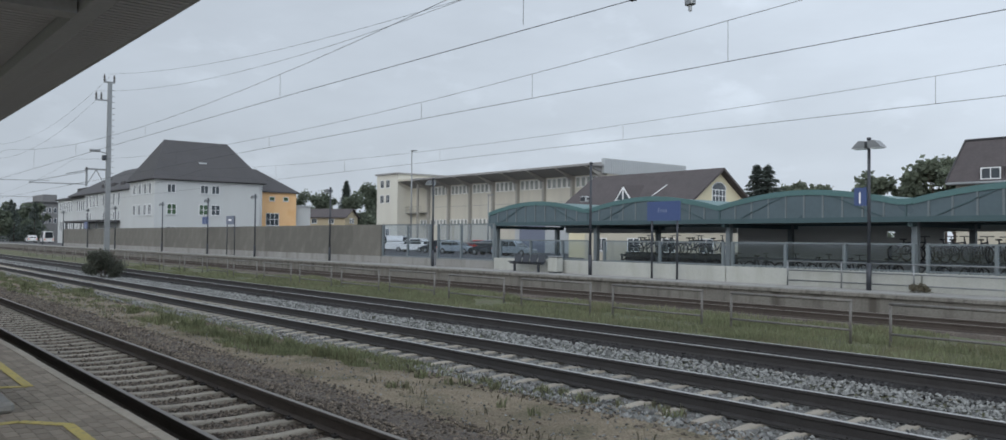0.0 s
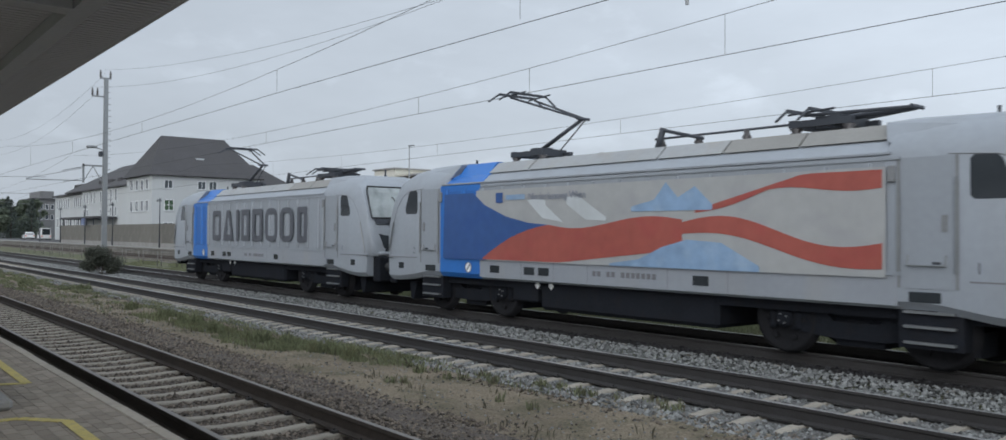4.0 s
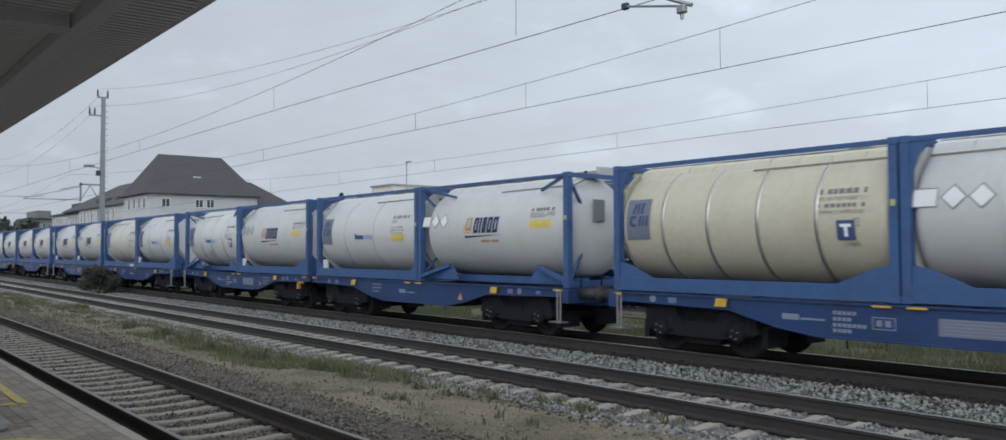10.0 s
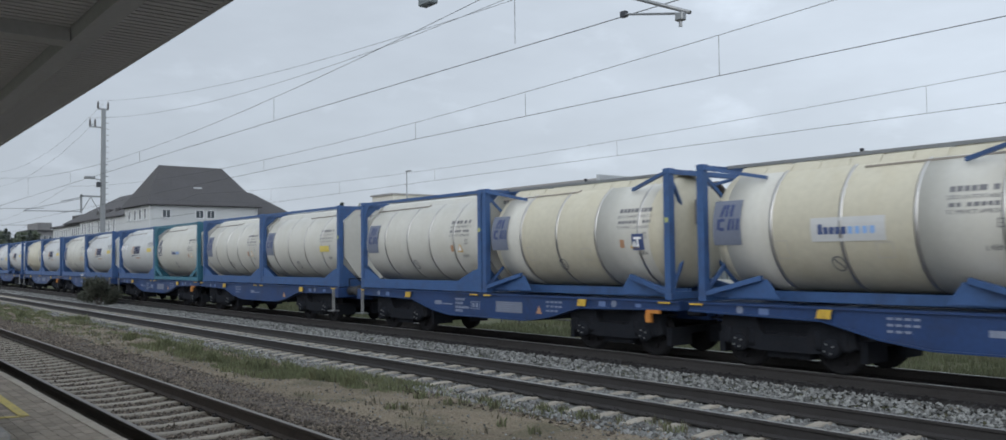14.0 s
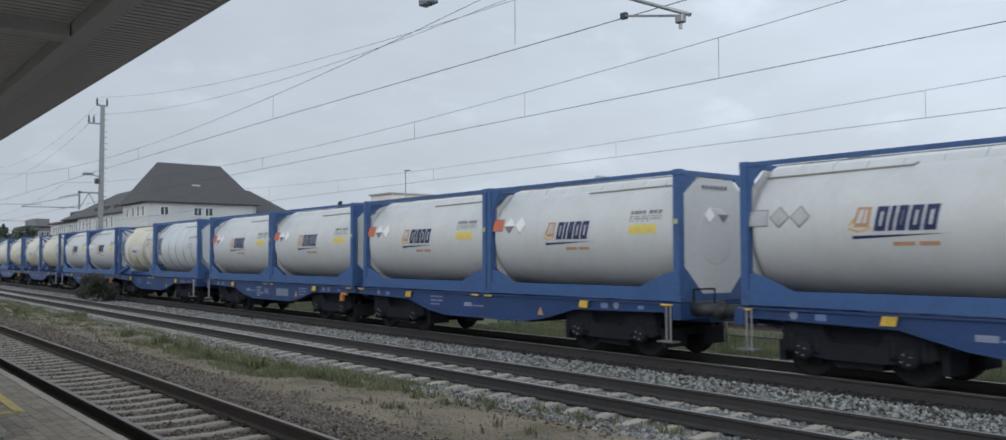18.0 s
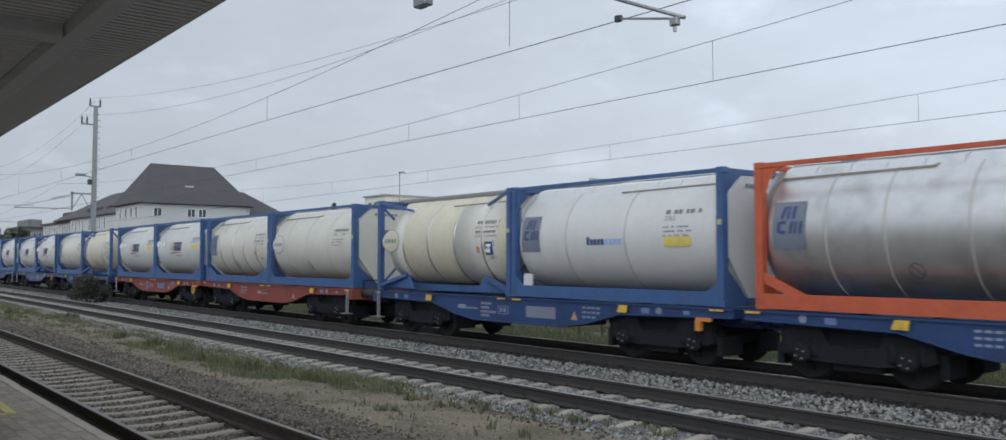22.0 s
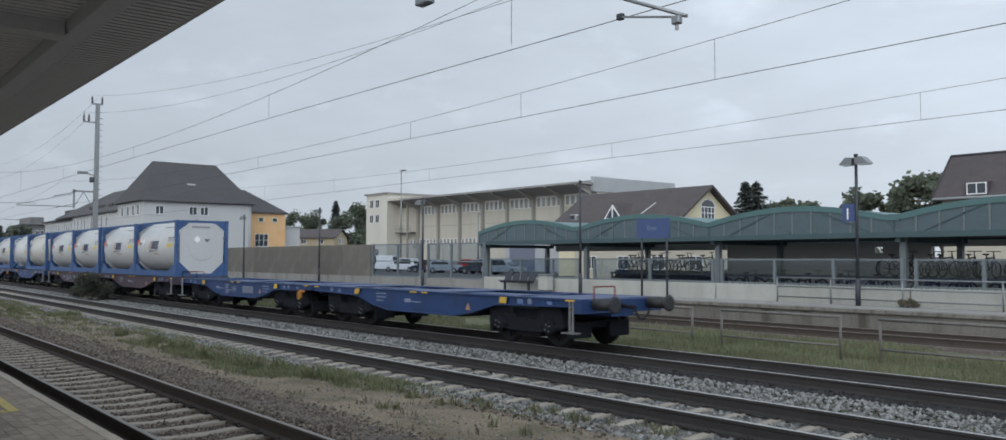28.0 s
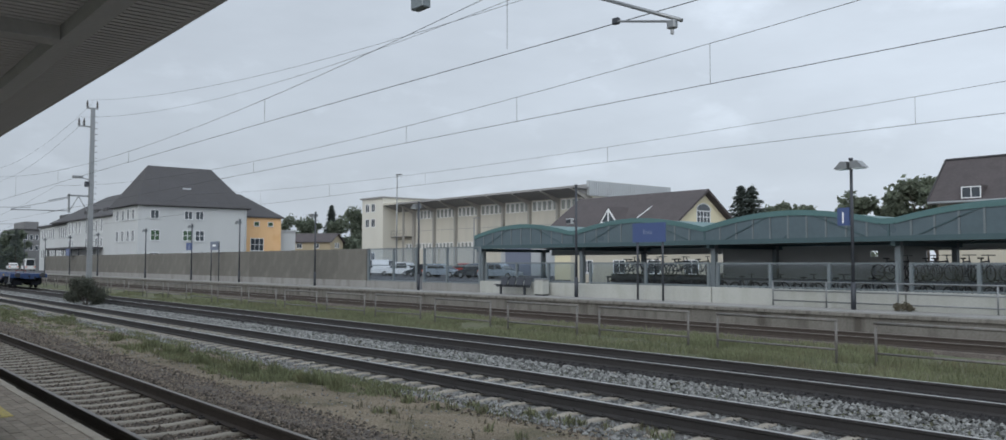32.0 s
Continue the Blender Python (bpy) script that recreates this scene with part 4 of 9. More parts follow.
# ---- platform lamps and signs ----
def platform_lamp(x, y, h, label, sheds, head=0.5):
    lp = thing("platform_lamp", label, "street lamp", "lamps along the platform", pose(x, y, PLAT))
    part("foot", BM(rod, (0, 0, 0), (0, 0, 0.9), 0.085, 10), "steel_dark", lp)
    part("pole", BM(rod, (0, 0, 0.9), (0, 0, h), 0.06, 10, 0.05), "steel_dark", lp)
    part("cap", BM(rod, (0, 0, h), (0, 0, h + 0.08), 0.075, 10), "steel_dark", lp)
    for s in sheds:
        hb = bmesh.new()
        prism(hb, [(s * 0.05, h - 0.05), (s * 0.28, h - 0.03), (s * head, h - 0.27), (s * 0.05, h - 0.27)], "y", -0.2, 0.2)
        sh = part("shade", hb, "galv", lp, "slanted sheet lamp shade")
        part("diffuser", BM(box, min(s * 0.1, s * (head - 0.05)), max(s * 0.1, s * (head - 0.05)), -0.17, 0.17, h - 0.3, h - 0.272), "lamp_glass", sh)
    return lp


platform_lamp(-14.85, 27.3, 4.98, "dark platform lamp with twin slanted shades", (-1, 1), 0.52)
platform_lamp(-28.0, 27.3, 5.0, "dark platform lamp post on the platform", ())
for x in (-40.7, -53.2, -66.0, -76.6, -89.5, -107.0, -120.0, -134.0, -148.0):
    platform_lamp(x, 27.3, 4.9, "dark platform lamp with one slanted shade", (-1,), 0.6)


def platform_sign(x, y, w, z0, z1, label, posts, text=None, back="blue_sign"):
    sg = thing("platform_sign", label, "sign", "", pose(x, y, 0))
    for px in posts:
        part("post", BM(rod, (px, 0.06, PLAT), (px, 0.06, z1), 0.045, 8), "steel_dark", sg)
    bd = part("board", BM(box, -w / 2, w / 2, -0.03, 0.03, z0, z1), back, sg, "blue enamel sign board")
    if text == "name":
        tb = bmesh.new()
        words_on(tb, "Enns", 0.27, lambda a, b: (a - 0.3, -0.034, (z0 + z1) / 2 - 0.06 + b))
        part("name_lettering", tb, "stencil", bd, "pale station name lettering")
    elif text == "bars":
        part("plain_bar", BM(box, -w * 0.2, w * 0.2, -0.036, -0.031, (z0 + z1) / 2 - 0.06, (z0 + z1) / 2 + 0.1), "white_paint", bd)
    elif text:
        tb = bmesh.new()
        words_on(tb, text, (z1 - z0) * 0.9, lambda a, b: (a - 0.12 * (z1 - z0) * 2, -0.034, z0 + 0.12 * (z1 - z0) + b))
        part("figure", tb, "white_paint", bd, "white track figure")
    return sg


platform_sign(-23.8, 27.4, 1.75, 2.9, 3.7, "blue station name sign on two dark posts", (-0.68, 0.68), "name")
platform_sign(-15.1, 27.22, 0.42, 3.3, 3.9, "blue track number sign on a lamp post", (), "1")
platform_sign(-77.2, 27.3, 1.4, 3.15, 3.8, "blue track number sign on a lamp post", (), "1")
platform_sign(-71.5, 27.4, 1.7, 3.1, 3.8, "grey-blue notice board on two posts", (-0.85, 0.85), "bars", "steelblue")
platform_sign(-121.0, 27.3, 1.8, 2.9, 3.8, "blue track number sign far along the platform", (), "1")
ck = thing("loudspeaker_box", "small white box speaker on a lamp post", "loudspeaker", "", pose(-28.35, 27.25, 3.75))
part("case", BM(bevel_box, -0.18, 0.2, -0.1, 0.1, 0.04, 0.3, 0.02), "sheet_grey", ck)
part("grille", BM(box, -0.14, 0.14, -0.115, -0.102, 0.08, 0.26), "steel_dark", ck)
part("bracket", BM(rod, (0.2, 0, 0.18), (0.36, 0, 0.18), 0.03, 6), "steel_dark", ck)


# ---- overhead line ----
def wire_run(name, pts, r, label, group):
    bm = bmesh.new()
    for a, b in zip(pts, pts[1:]):
        rod(bm, a, b, r, 5, cap=False)
    return tagged(new(name, mesh_of(name, bm, "wire")), label, "overhead wire", group)


def catenary(y, zc, zm_low, zm_high, x_masts, drops, dips=()):
    """Contact wire and sagging carrier wire with droppers, over one track."""
    th = thing("overhead_line", "contact wire hung by droppers from a carrier wire", "overhead wire", "overhead lines")
    x0, x1 = -260.0, 45.0
    line = [(x0, zc)] + list(dips) + [(x1, dips[-1][1] if dips else zc)]
    part("contact_wire", BM(lambda b: [rod(b, (p[0], y, p[1]), (q[0], y, q[1]), 0.0075, 5, cap=False) for p, q in zip(line, line[1:])]), "wire", th)

    def zm(x):
        k = min(range(len(x_masts) - 1), key=lambda i: 0 if x_masts[i] <= x <= x_masts[i + 1] else 1)
        a, b = x_masts[k], x_masts[k + 1]
        u = (x - a) / (b - a)
        return zm_low + (zm_high - zm_low) * (2 * u - 1) ** 2

    bm = bmesh.new()
    xs = [x_masts[0] + (x_masts[-1] - x_masts[0]) * i / 90 for i in range(91)]
    for a, b in zip(xs, xs[1:]):
        rod(bm, (a, y, zm(a)), (b, y, zm(b)), 0.0062, 5, cap=False)
    part("carrier_wire", bm, "wire", th)
    for x in drops:
        part("dropper", BM(rod, (x, y, zc), (x, y, zm(x)), 0.005, 4), "wire", th)


catenary(T2, 5.93, 6.33, 7.9, [-205, -135, -67.5, -1.5, 62], [-57, -46.5, -35.0, -22.5, -12.0], ((-37, 5.92), (-22, 5.89), (-10, 5.82), (0, 5.8)))
catenary(T3, 5.68, 6.12, 7.5, [-205, -135, -67.5, 6.5, 70], [-45, -33.4, -22.1, -16.9, -10.8, -4.0])
catenary(T4, 5.85, 6.38, 7.33, [-205, -135, -67.5, 8.5, 70], [-54, -44.5, -34.8, -22.6, -11.0, 0])
# feeder wires: height as a parabola in x + mid
for y, xa, xb, mid, (c2, c1, c0) in ((17.0, -69.7, -10.0, 45, (0.0012098, -0.084869, 11.443)), (16.2, -69.7, -10.0, 45, (0.0015796, -0.062808, 10.399)),
                                     (17.2, -135.0, -69.8, 89, (0.0020997, 0.045902, 12.457)), (16.4, -135.0, -68.8, 89, (0.0021302, 0.047597, 10.679))):
    xs = [xa + (xb - xa) * i / 30 for i in range(31)]
    wire_run("feeder_wire", [(x, y, c2 * (x + mid) ** 2 + c1 * (x + mid) + c0) for x in xs], 0.0075, "sagging feeder wire above the tracks", "feeder wires")

mast = thing("catenary_mast", "tall galvanised overhead line mast with crossarms", "mast", "", pose(-69.7, 17.2, -0.3))
part("foundation", BM(bevel_box, -0.5, 0.5, -0.5, 0.5, 0, 0.35, 0.04), "concrete", mast)
part("shaft", BM(lambda b: hull(b, [(-.18, -.18, .3), (.18, -.18, .3), (-.18, .18, .3), (.18, .18, .3), (-.13, -.13, 14.0), (.13, -.13, 14.0), (-.13, .13, 14.0), (.13, .13, 14.0)])), "galv", mast)
for i in range(24):
    part("climbing_peg", BM(rod, (0, 0.12, 3 + 0.45 * i), (0, 0.36, 3 + 0.45 * i), 0.02, 5), "steel_dark", mast)
part("crossarm", BM(box, -0.06, 0.06, -0.45, 0.35, 13.9, 14.0), "galv", mast)
part("crossarm", BM(box, -0.06, 0.06, -1.0, -0.1, 12.5, 12.6), "galv", mast)
for yi, z in ((-0.4, 14.0), (0.3, 14.0), (-0.95, 12.6), (-0.6, 12.6)):
    part("insulator", BM(lathe, [(z, 0.05), (z + 0.1, 0.09), (z + 0.2, 0.05), (z + 0.3, 0.09), (z + 0.42, 0.05), (z + 0.55, 0.04)], "z", 8, (0, yi, 0)), "insulator", mast)
part("lamp_arm", BM(rod, (0, 0, 8.5), (0, -0.8, 8.7), 0.04, 6), "galv", mast)
part("flood_lamp", BM(bevel_box, -0.2, 0.2, -1.3, -0.6, 8.62, 8.8, 0.03), "galv", mast)
part("junction_box", BM(bevel_box, -0.15, 0.2, -0.45, -0.2, 8.0, 8.4, 0.03), "steel_dark", mast)
# bracket frame towards the tracks, with its cantilevers (mast space: y - 17.2, z + 0.3)
part("bracket_beam", BM(box, -0.06, 0.06, -1.6, -0.15, 7.24, 7.36), "galv", mast)
part("bracket_post", BM(box, -0.06, 0.06, -1.56, -1.44, 6.0, 7.42), "galv", mast)
for ya, za in ((-1.5, 6.1), (-0.2, 6.1)):
    part("brace", BM(beam, (0, ya, za), (0, -0.85, 7.26), 0.05, 0.05), "galv", mast)
part("cantilever", BM(rod, (0, -1.5, 7.2), (0.1, -2.9, 6.85), 0.035, 6), "galv", mast)
part("cantilever", BM(rod, (0, -1.5, 6.15), (0.1, -5.3, 6.1), 0.035, 6), "galv", mast)
part("cantilever", BM(rod, (0, -1.5, 7.1), (0.1, -5.3, 6.15), 0.022, 6), "galv", mast)
part("steady_arm", BM(rod, (0.05, -4.0, 6.3), (0.1, -7.2, 6.2), 0.02, 6), "galv", mast)
part("steady_arm", BM(rod, (0.05, -1.6, 6.3), (0.1, -2.85, 6.02), 0.02, 6), "galv", mast)

# plain mast further along the line
pt = thing("catenary_mast", "galvanised overhead line mast far along the line", "mast", "masts along the line", pose(-135, 17.2, -0.3))
part("shaft", BM(box, -0.16, 0.16, -0.16, 0.16, 0, 13.4), "galv", pt)
part("arm", BM(box, -0.06, 0.06, -1.8, -0.16, 7.24, 7.38), "galv", pt)
part("cantilever", BM(rod, (0, -1.7, 7.2), (0.1, -7.2, 6.2), 0.035, 6), "galv", pt)
part("cantilever", BM(rod, (0, 0.1, 7.6), (0.0, 6.5, 7.63), 0.035, 6), "galv", pt)
part("steady_arm", BM(rod, (0, 0.1, 6.6), (0.0, 6.5, 6.15), 0.025, 6), "galv", pt)

# cantilever over the near tracks
cl = thing("wire_cantilever", "galvanised cantilever with steady arm and hanging clamp", "cantilever", "", pose(0, 0, 0))
part("tube", BM(rod, (-9.2, 9.6, 6.11), (-7.7, 9.6, 5.45), 0.028, 8), "galv", cl)
part("tube", BM(rod, (-9.2, 9.6, 6.11), (-13.0, 9.2, 7.75), 0.03, 8), "galv", cl)
part("steady_arm", BM(rod, (-9.3, 9.96, 5.85), (-7.8, 9.5, 5.44), 0.018, 6), "galv", cl)
part("clamp", BM(lambda b: (bevel_box(b, -7.88, -7.74, 9.47, 9.57, 5.34, 5.46, 0.015), rod(b, (-7.81, 9.52, 5.35), (-7.81, 9.52, 5.26), 0.025, 6))), "galv", cl)
part("wire_grip", BM(bevel_box, -9.36, -9.24, 9.92, 10.0, 5.8, 5.9, 0.01), "steel_dark", cl)
part("stay_wire", BM(rod, (-9.0, 9.7, 6.02), (-10.6, 9.3, 6.9), 0.006, 4), "wire", cl)
hb = thing("hanging_box", "small grey box hung from the overhead line", "junction box", "", pose(-13.4, 9.0, 6.8))
part("case", BM(bevel_box, -0.2, 0.2, -0.1, 0.1, 0, 0.25, 0.02), "fence_steel", hb)
part("hanger", BM(rod, (0, 0, 0.25), (0.4, 0.2, 0.94), 0.02, 6), "galv", hb)


# ---- tank containers (their own space: x 0 to 6.058, near side at y = -1.219, z from the base) ----
CL, CW, CH = 6.058, 1.219, 2.591
MZ = -0.23                                     # the markings sit a little below mid-height
TR, TZ = 1.17, 1.36                          # tank radius and axis height


def on_tank(bm, pts, lift=0.006, r=TR, side=-1):
    """A flat outline pts [(x, z)] laid on the side of the tank, cut in strips so that it follows the curve."""
    vs = []
    for x, z in pts:
        z += MZ
        vs.append(bm.verts.new((x, side * math.sqrt(max((r + lift) ** 2 - (z - TZ) ** 2, 0.0)), z)))
    bm.faces.new(vs)


def tank_rect(bm, x0, x1, z0, z1, slant=0.0, lift=0.006, r=TR, side=-1):
    n = max(1, int((z1 - z0) / 0.08))
    for k in range(n):
        a, b = z0 + (z1 - z0) * k / n, z0 + (z1 - z0) * (k + 1) / n
        sa, sb = slant * (a - z0), slant * (b - z0)
        on_tank(bm, [(x0 + sa, a), (x1 + sa, a), (x1 + sb, b), (x0 + sb, b)], lift, r, side)


def tank_diamond(bm, x, z, s, lift=0.006):
    for k in range(6):
        a, b = -s + 2 * s * k / 6, -s + 2 * s * (k + 1) / 6
        wa, wb = s - abs(a), s - abs(b)
        p = [(x - wa, z + a), (x + wa, z + a), (x + wb, z + b), (x - wb, z + b)]
        q = [p[0]] + [p[i] for i in range(1, 4) if math.dist(p[i], p[i - 1]) > 1e-6 and math.dist(p[i], p[0]) > 1e-6]
        if len(q) > 2:
            on_tank(bm, q, lift)


def bars(bm, x0, x1, z_top, rows, h, gap, rs):
    """Lines of unreadable print as plain bars."""
    for k in range(rows):
        z = z_top - k * (h + gap)
        x = x0
        while x < x1 - 0.03:
            w = min(rs.uniform(0.6, 1.1) * h + 0.02, x1 - x)
            tank_rect(bm, x, x + w, z - h, z)
            x += w + (0.025 if rs.random() < 0.75 else 0.09)


def tank_words(bm, text, size, x, z):
    words_on(bm, text, size, lambda a, b: (x + a, -math.sqrt((TR + 0.007) ** 2 - (z + MZ + b - TZ) ** 2), z + MZ + b))


def container(shell, frame_mat, style, look_kind, label, bands=(), seam="strap", seed=1, extra=""):
    """style 'box': full side rails and octagonal end panels; 'open': end frames with diagonal struts."""
    rs = random.Random(seed)
    th = thing("tank_container", label, "tank container", "tank containers on the train")
    P = 0.15
    rail_top = 0.17 if frame_mat == "frame_teal" else 0.28
    for x in (0, CL - P):
        for y in (-CW, CW - P):
            cp = bmesh.new()
            box(cp, x, x + P, y, y + P, 0.118, CH - 0.118)
            for z in (0.0, CH - 0.118):
                bevel_box(cp, x - 0.006, x + 0.172, y - 0.006, y + 0.156, z, z + 0.118, 0.008)
            part("corner_post", cp, frame_mat, th)
        part("end_rail", BM(box, x + 0.02, x + 0.12, -CW + P, CW - P, 0.01, 0.15), frame_mat, th)
        part("end_rail", BM(box, x + 0.03, x + 0.11, -CW + P, CW - P, CH - 0.11, CH - 0.01), frame_mat, th)
    for s in (-1, 1):
        y0, y1 = (-CW, -CW + 0.09) if s < 0 else (CW - 0.09, CW)
        if style == "box":
            part("bottom_rail", BM(box, P, CL - P, y0, y1, 0.02, rail_top), frame_mat, th)
            part("top_rail", BM(box, P, CL - P, y0 + (0.01 if s < 0 else 0), y1 - (0 if s < 0 else 0.01), CH - 0.1, CH - 0.02), frame_mat, th)
            for xe, d in ((P, 1), (CL - P, -1)):
                if look_kind in ("red", "diamonds") or seam == "strap":
                    part("gusset", BM(prism, [(xe, 0.19), (xe + d * 1.1, 0.19), (xe + d * 0.72, 0.36), (xe + d * 0.3, 0.53), (xe, 0.6)], "y", y0 + 0.03, y1 - 0.03), frame_mat, th)
                elif frame_mat in ("frame_teal", "frame_orange"):
                    part("gusset", BM(prism, [(xe, 0.46), (xe + d * 0.66, 0.19), (xe + d * 0.98, 0.19), (xe + d * 0.9, 0.24), (xe + d * 0.12, 0.6), (xe, 0.66)], "y", y0 + 0.025, y1 - 0.025), frame_mat, th)
                else:
                    part("gusset", BM(prism, [(xe, 0.2), (xe + d * 0.5, 0.2), (xe + d * 0.2, 0.31), (xe, 0.48)], "y", y0 + 0.025, y1 - 0.025), frame_mat, th)
            g = [(P, CH - 0.1), (P + 0.42, CH - 0.1), (P + 0.24, CH - 0.18), (P + 0.12, CH - 0.34), (P + 0.04, CH - 0.58), (P, CH - 0.8)]
            part("gusset", BM(lambda b: [prism(b, [g[0], p, q], "y", y0 + 0.025, y1 - 0.025) for p, q in zip(g[1:], g[2:])]), frame_mat, th)
        else:
            if shell == "tank_cream":
                part("walkway_rail", BM(box, 0.1, CL - 0.1, min(s * 0.36, s * 0.41), max(s * 0.36, s * 0.41), CH - 0.05, CH + 0.01), "galv", th, "grey rail of the roof walkway")
                for x in (1.68, 4.3):
                    part("rail_bracket", BM(prism, [(x - 0.14, CH - 0.05), (x + 0.14, CH - 0.05), (x + 0.07, CH - 0.17), (x - 0.05, CH - 0.17)], "y", min(s * 0.4, s * 0.43), max(s * 0.4, s * 0.43)), "galv", th)
            else:
                part("top_rail", BM(box, P, CL - P, y0 + 0.02, y1 - 0.02, CH - 0.09, CH - 0.03), frame_mat, th)
            for xe, d in ((P, 1), (CL - P, -1)):
                part("strut", BM(beam, (xe, s * (CW - 0.06), 0.15), (xe + d * 1.1, s * 1.0, 0.45), 0.1, 0.09), frame_mat, th)
                part("strut_plate", BM(prism, [(xe, 0.08), (xe + d * 1.45, 0.08), (xe + d * 1.2, 0.42), (xe + d * 1.0, 0.42), (xe, 0.2)], "y", min(s * 0.96, s * 0.98), max(s * 0.96, s * 0.98)), frame_mat, th)
                part("strut", BM(beam, (xe, s * (CW - 0.06), CH - 0.08), (xe + d * 1.15, s * 0.84, CH - 0.33), 0.065, 0.065), frame_mat, th)
            part("base_beam", BM(box, P, CL - P, min(s * 0.4, s * 0.52), max(s * 0.4, s * 0.52), 0.02, 0.2), frame_mat, th)
    # shell
    if style == "box":
        prof = [(0.13, 0.6), (0.14, 0.94), (0.16, 1.06), (0.2, 1.125), (0.26, 1.158), (0.34, TR), (CL - 0.34, TR), (CL - 0.26, 1.158), (CL - 0.2, 1.125), (CL - 0.16, 1.06), (CL - 0.14, 0.94), (CL - 0.13, 0.6)]
    else:
        prof = [(0.1, 0.3), (0.14, 0.66), (0.22, 0.93), (0.32, 1.06), (0.42, 1.13), (0.56, TR), (CL - 0.56, TR), (CL - 0.42, 1.13), (CL - 0.32, 1.06), (CL - 0.22, 0.93), (CL - 0.14, 0.66), (CL - 0.1, 0.3)]
    tank = part("tank", BM(lathe, prof, "x", 40, (0, 0, TZ)), shell, th)
    for xe, d in ((0.03, 1), (CL - 0.03, -1)):
        if style == "box":
            ob = [(-1.0, 0.62), (-0.5, 0.14), (0.5, 0.14), (1.0, 0.62), (1.0, 2.08), (0.55, 2.46), (-0.55, 2.46), (-1.0, 2.08)]
            if look_kind not in ("red", "diamonds"):
                ob = [(-0.34, 0.14), (0.34, 0.14), (1.0, 0.95), (1.0, 2.05), (0.55, 2.46), (-0.55, 2.46), (-1.0, 2.05), (-1.0, 0.95)]
            ep = part("end_panel", BM(prism, ob, "x", xe + d * 0.03, xe + d * 0.1), shell, th)
            if look_kind in ("red", "diamonds"):
                part("dome", BM(lathe, [(xe + d * 0.024, 0.44), (xe + d * 0.0275, 0.56), (xe + d * 0.033, 0.6)], "x", 24, (0, 0, 1.3)), shell, ep)
            eb = bmesh.new()
            xx = xe + d * 0.006
            for y, z in ((-0.22, 1.72),):
                prism(eb, [(y - 0.16, z), (y, z - 0.16), (y + 0.16, z), (y, z + 0.16)], "x", xx, xx + d * 0.004)
            if look_kind in ("red", "diamonds"):
                part("diamond_label", eb, "white_paint", ep)
                part("diamond_label", BM(prism, [(0.08, 1.74), (0.24, 1.58), (0.4, 1.74)], "x", xx, xx + d * 0.004), "print_grey", ep)
            else:
                eb.free()
                part("data_plate", BM(box, min(xx, xx + d * 0.004), max(xx, xx + d * 0.004), -0.13, 0.2, 1.3, 1.8), "print_grey", ep, "dark data plate")
            part("print_lettering", BM(lambda b: [box(b, min(xx, xx + d * .004), max(xx, xx + d * .004), -0.45 + 0.12 * i, -0.37 + 0.12 * i, 2.25, 2.32) for i in range(7)]), "print_grey", ep)
            for s in (-1, 1):
                part("end_gusset", BM(prism, [(s * 1.07, 0.15), (s * 0.46, 0.15), (s * 1.07, 0.74)], "x", xe + d * 0.005, xe + d * 0.03), frame_mat, th)
                part("end_gusset", BM(prism, [(s * 1.07, CH - 0.11), (s * 0.6, CH - 0.11), (s * 1.07, CH - 0.5)], "x", xe + d * 0.005, xe + d * 0.03), frame_mat, th)
        else:
            for s in (-1, 1):
                part("end_strut", BM(beam, (xe + d * 0.04, s * 1.07, 0.2), (xe + d * 0.22, s * 0.5, 0.85), 0.06, 0.06), frame_mat, th)
                part("end_strut", BM(beam, (xe + d * 0.04, s * 1.07, CH - 0.2), (xe + d * 0.22, s * 0.5, CH - 0.8), 0.06, 0.06), frame_mat, th)
            part("data_plate", BM(box, xe + d * 0.03 - 0.01, xe + d * 0.03 + 0.01, -0.35, 0.0, 1.5, 2.0), "print_grey", th)
    # walkway and manlid
    tc_ = bmesh.new()
    te_ = 0.22 if style == "box" else 0.55
    for i in range(9):
        xa_ = te_ + i * (CL - 2 * te_) / 9
        hull(tc_, [(xx, sy * yy, zz) for xx in (xa_, xa_ + (CL - 2 * te_) / 9 - 0.012) for sy in (-1, 1) for yy, zz in ((0.62, TZ + 0.98), (0.5, TZ + 1.125 + rs.uniform(0, 0.02)), (0.3, TZ + 1.19 + rs.uniform(0, 0.015)))])
    part("top_cladding", tc_, shell, th, "pale crinkled cladding along the top")
    part("walkway", BM(box, 0.2, CL - 0.2, -0.28, 0.28, CH - 0.03, CH - 0.005), "galv", th, "grating walkway")
    part("manlid", BM(lathe, [(TZ + TR - 0.03, 0.3), (TZ + TR + 0.035, 0.3), (TZ + TR + 0.05, 0.22)], "z", 16, (3.0, 0.55, 0)), "galv", th)
    xa_, xb_ = (0.25, 2.9) if seed % 2 == 0 else (3.1, CL - 0.4)
    part("drain_strip", BM(lambda b: (beam(b, (xa_, -0.7, TZ + 0.945), (xb_, -0.66, TZ + 0.975), 0.045, 0.035), beam(b, (xb_, -0.66, TZ + 0.975), (xb_ + 0.12, -0.4, TZ + 1.105), 0.045, 0.035))), "drain", th, "bent drain strip on the tank")
    part("post_label", BM(box, CL - 0.12, CL - 0.04, -CW - 0.008, -CW - 0.002, 1.52, 1.62), "label_lime", th, "small yellow-green label")
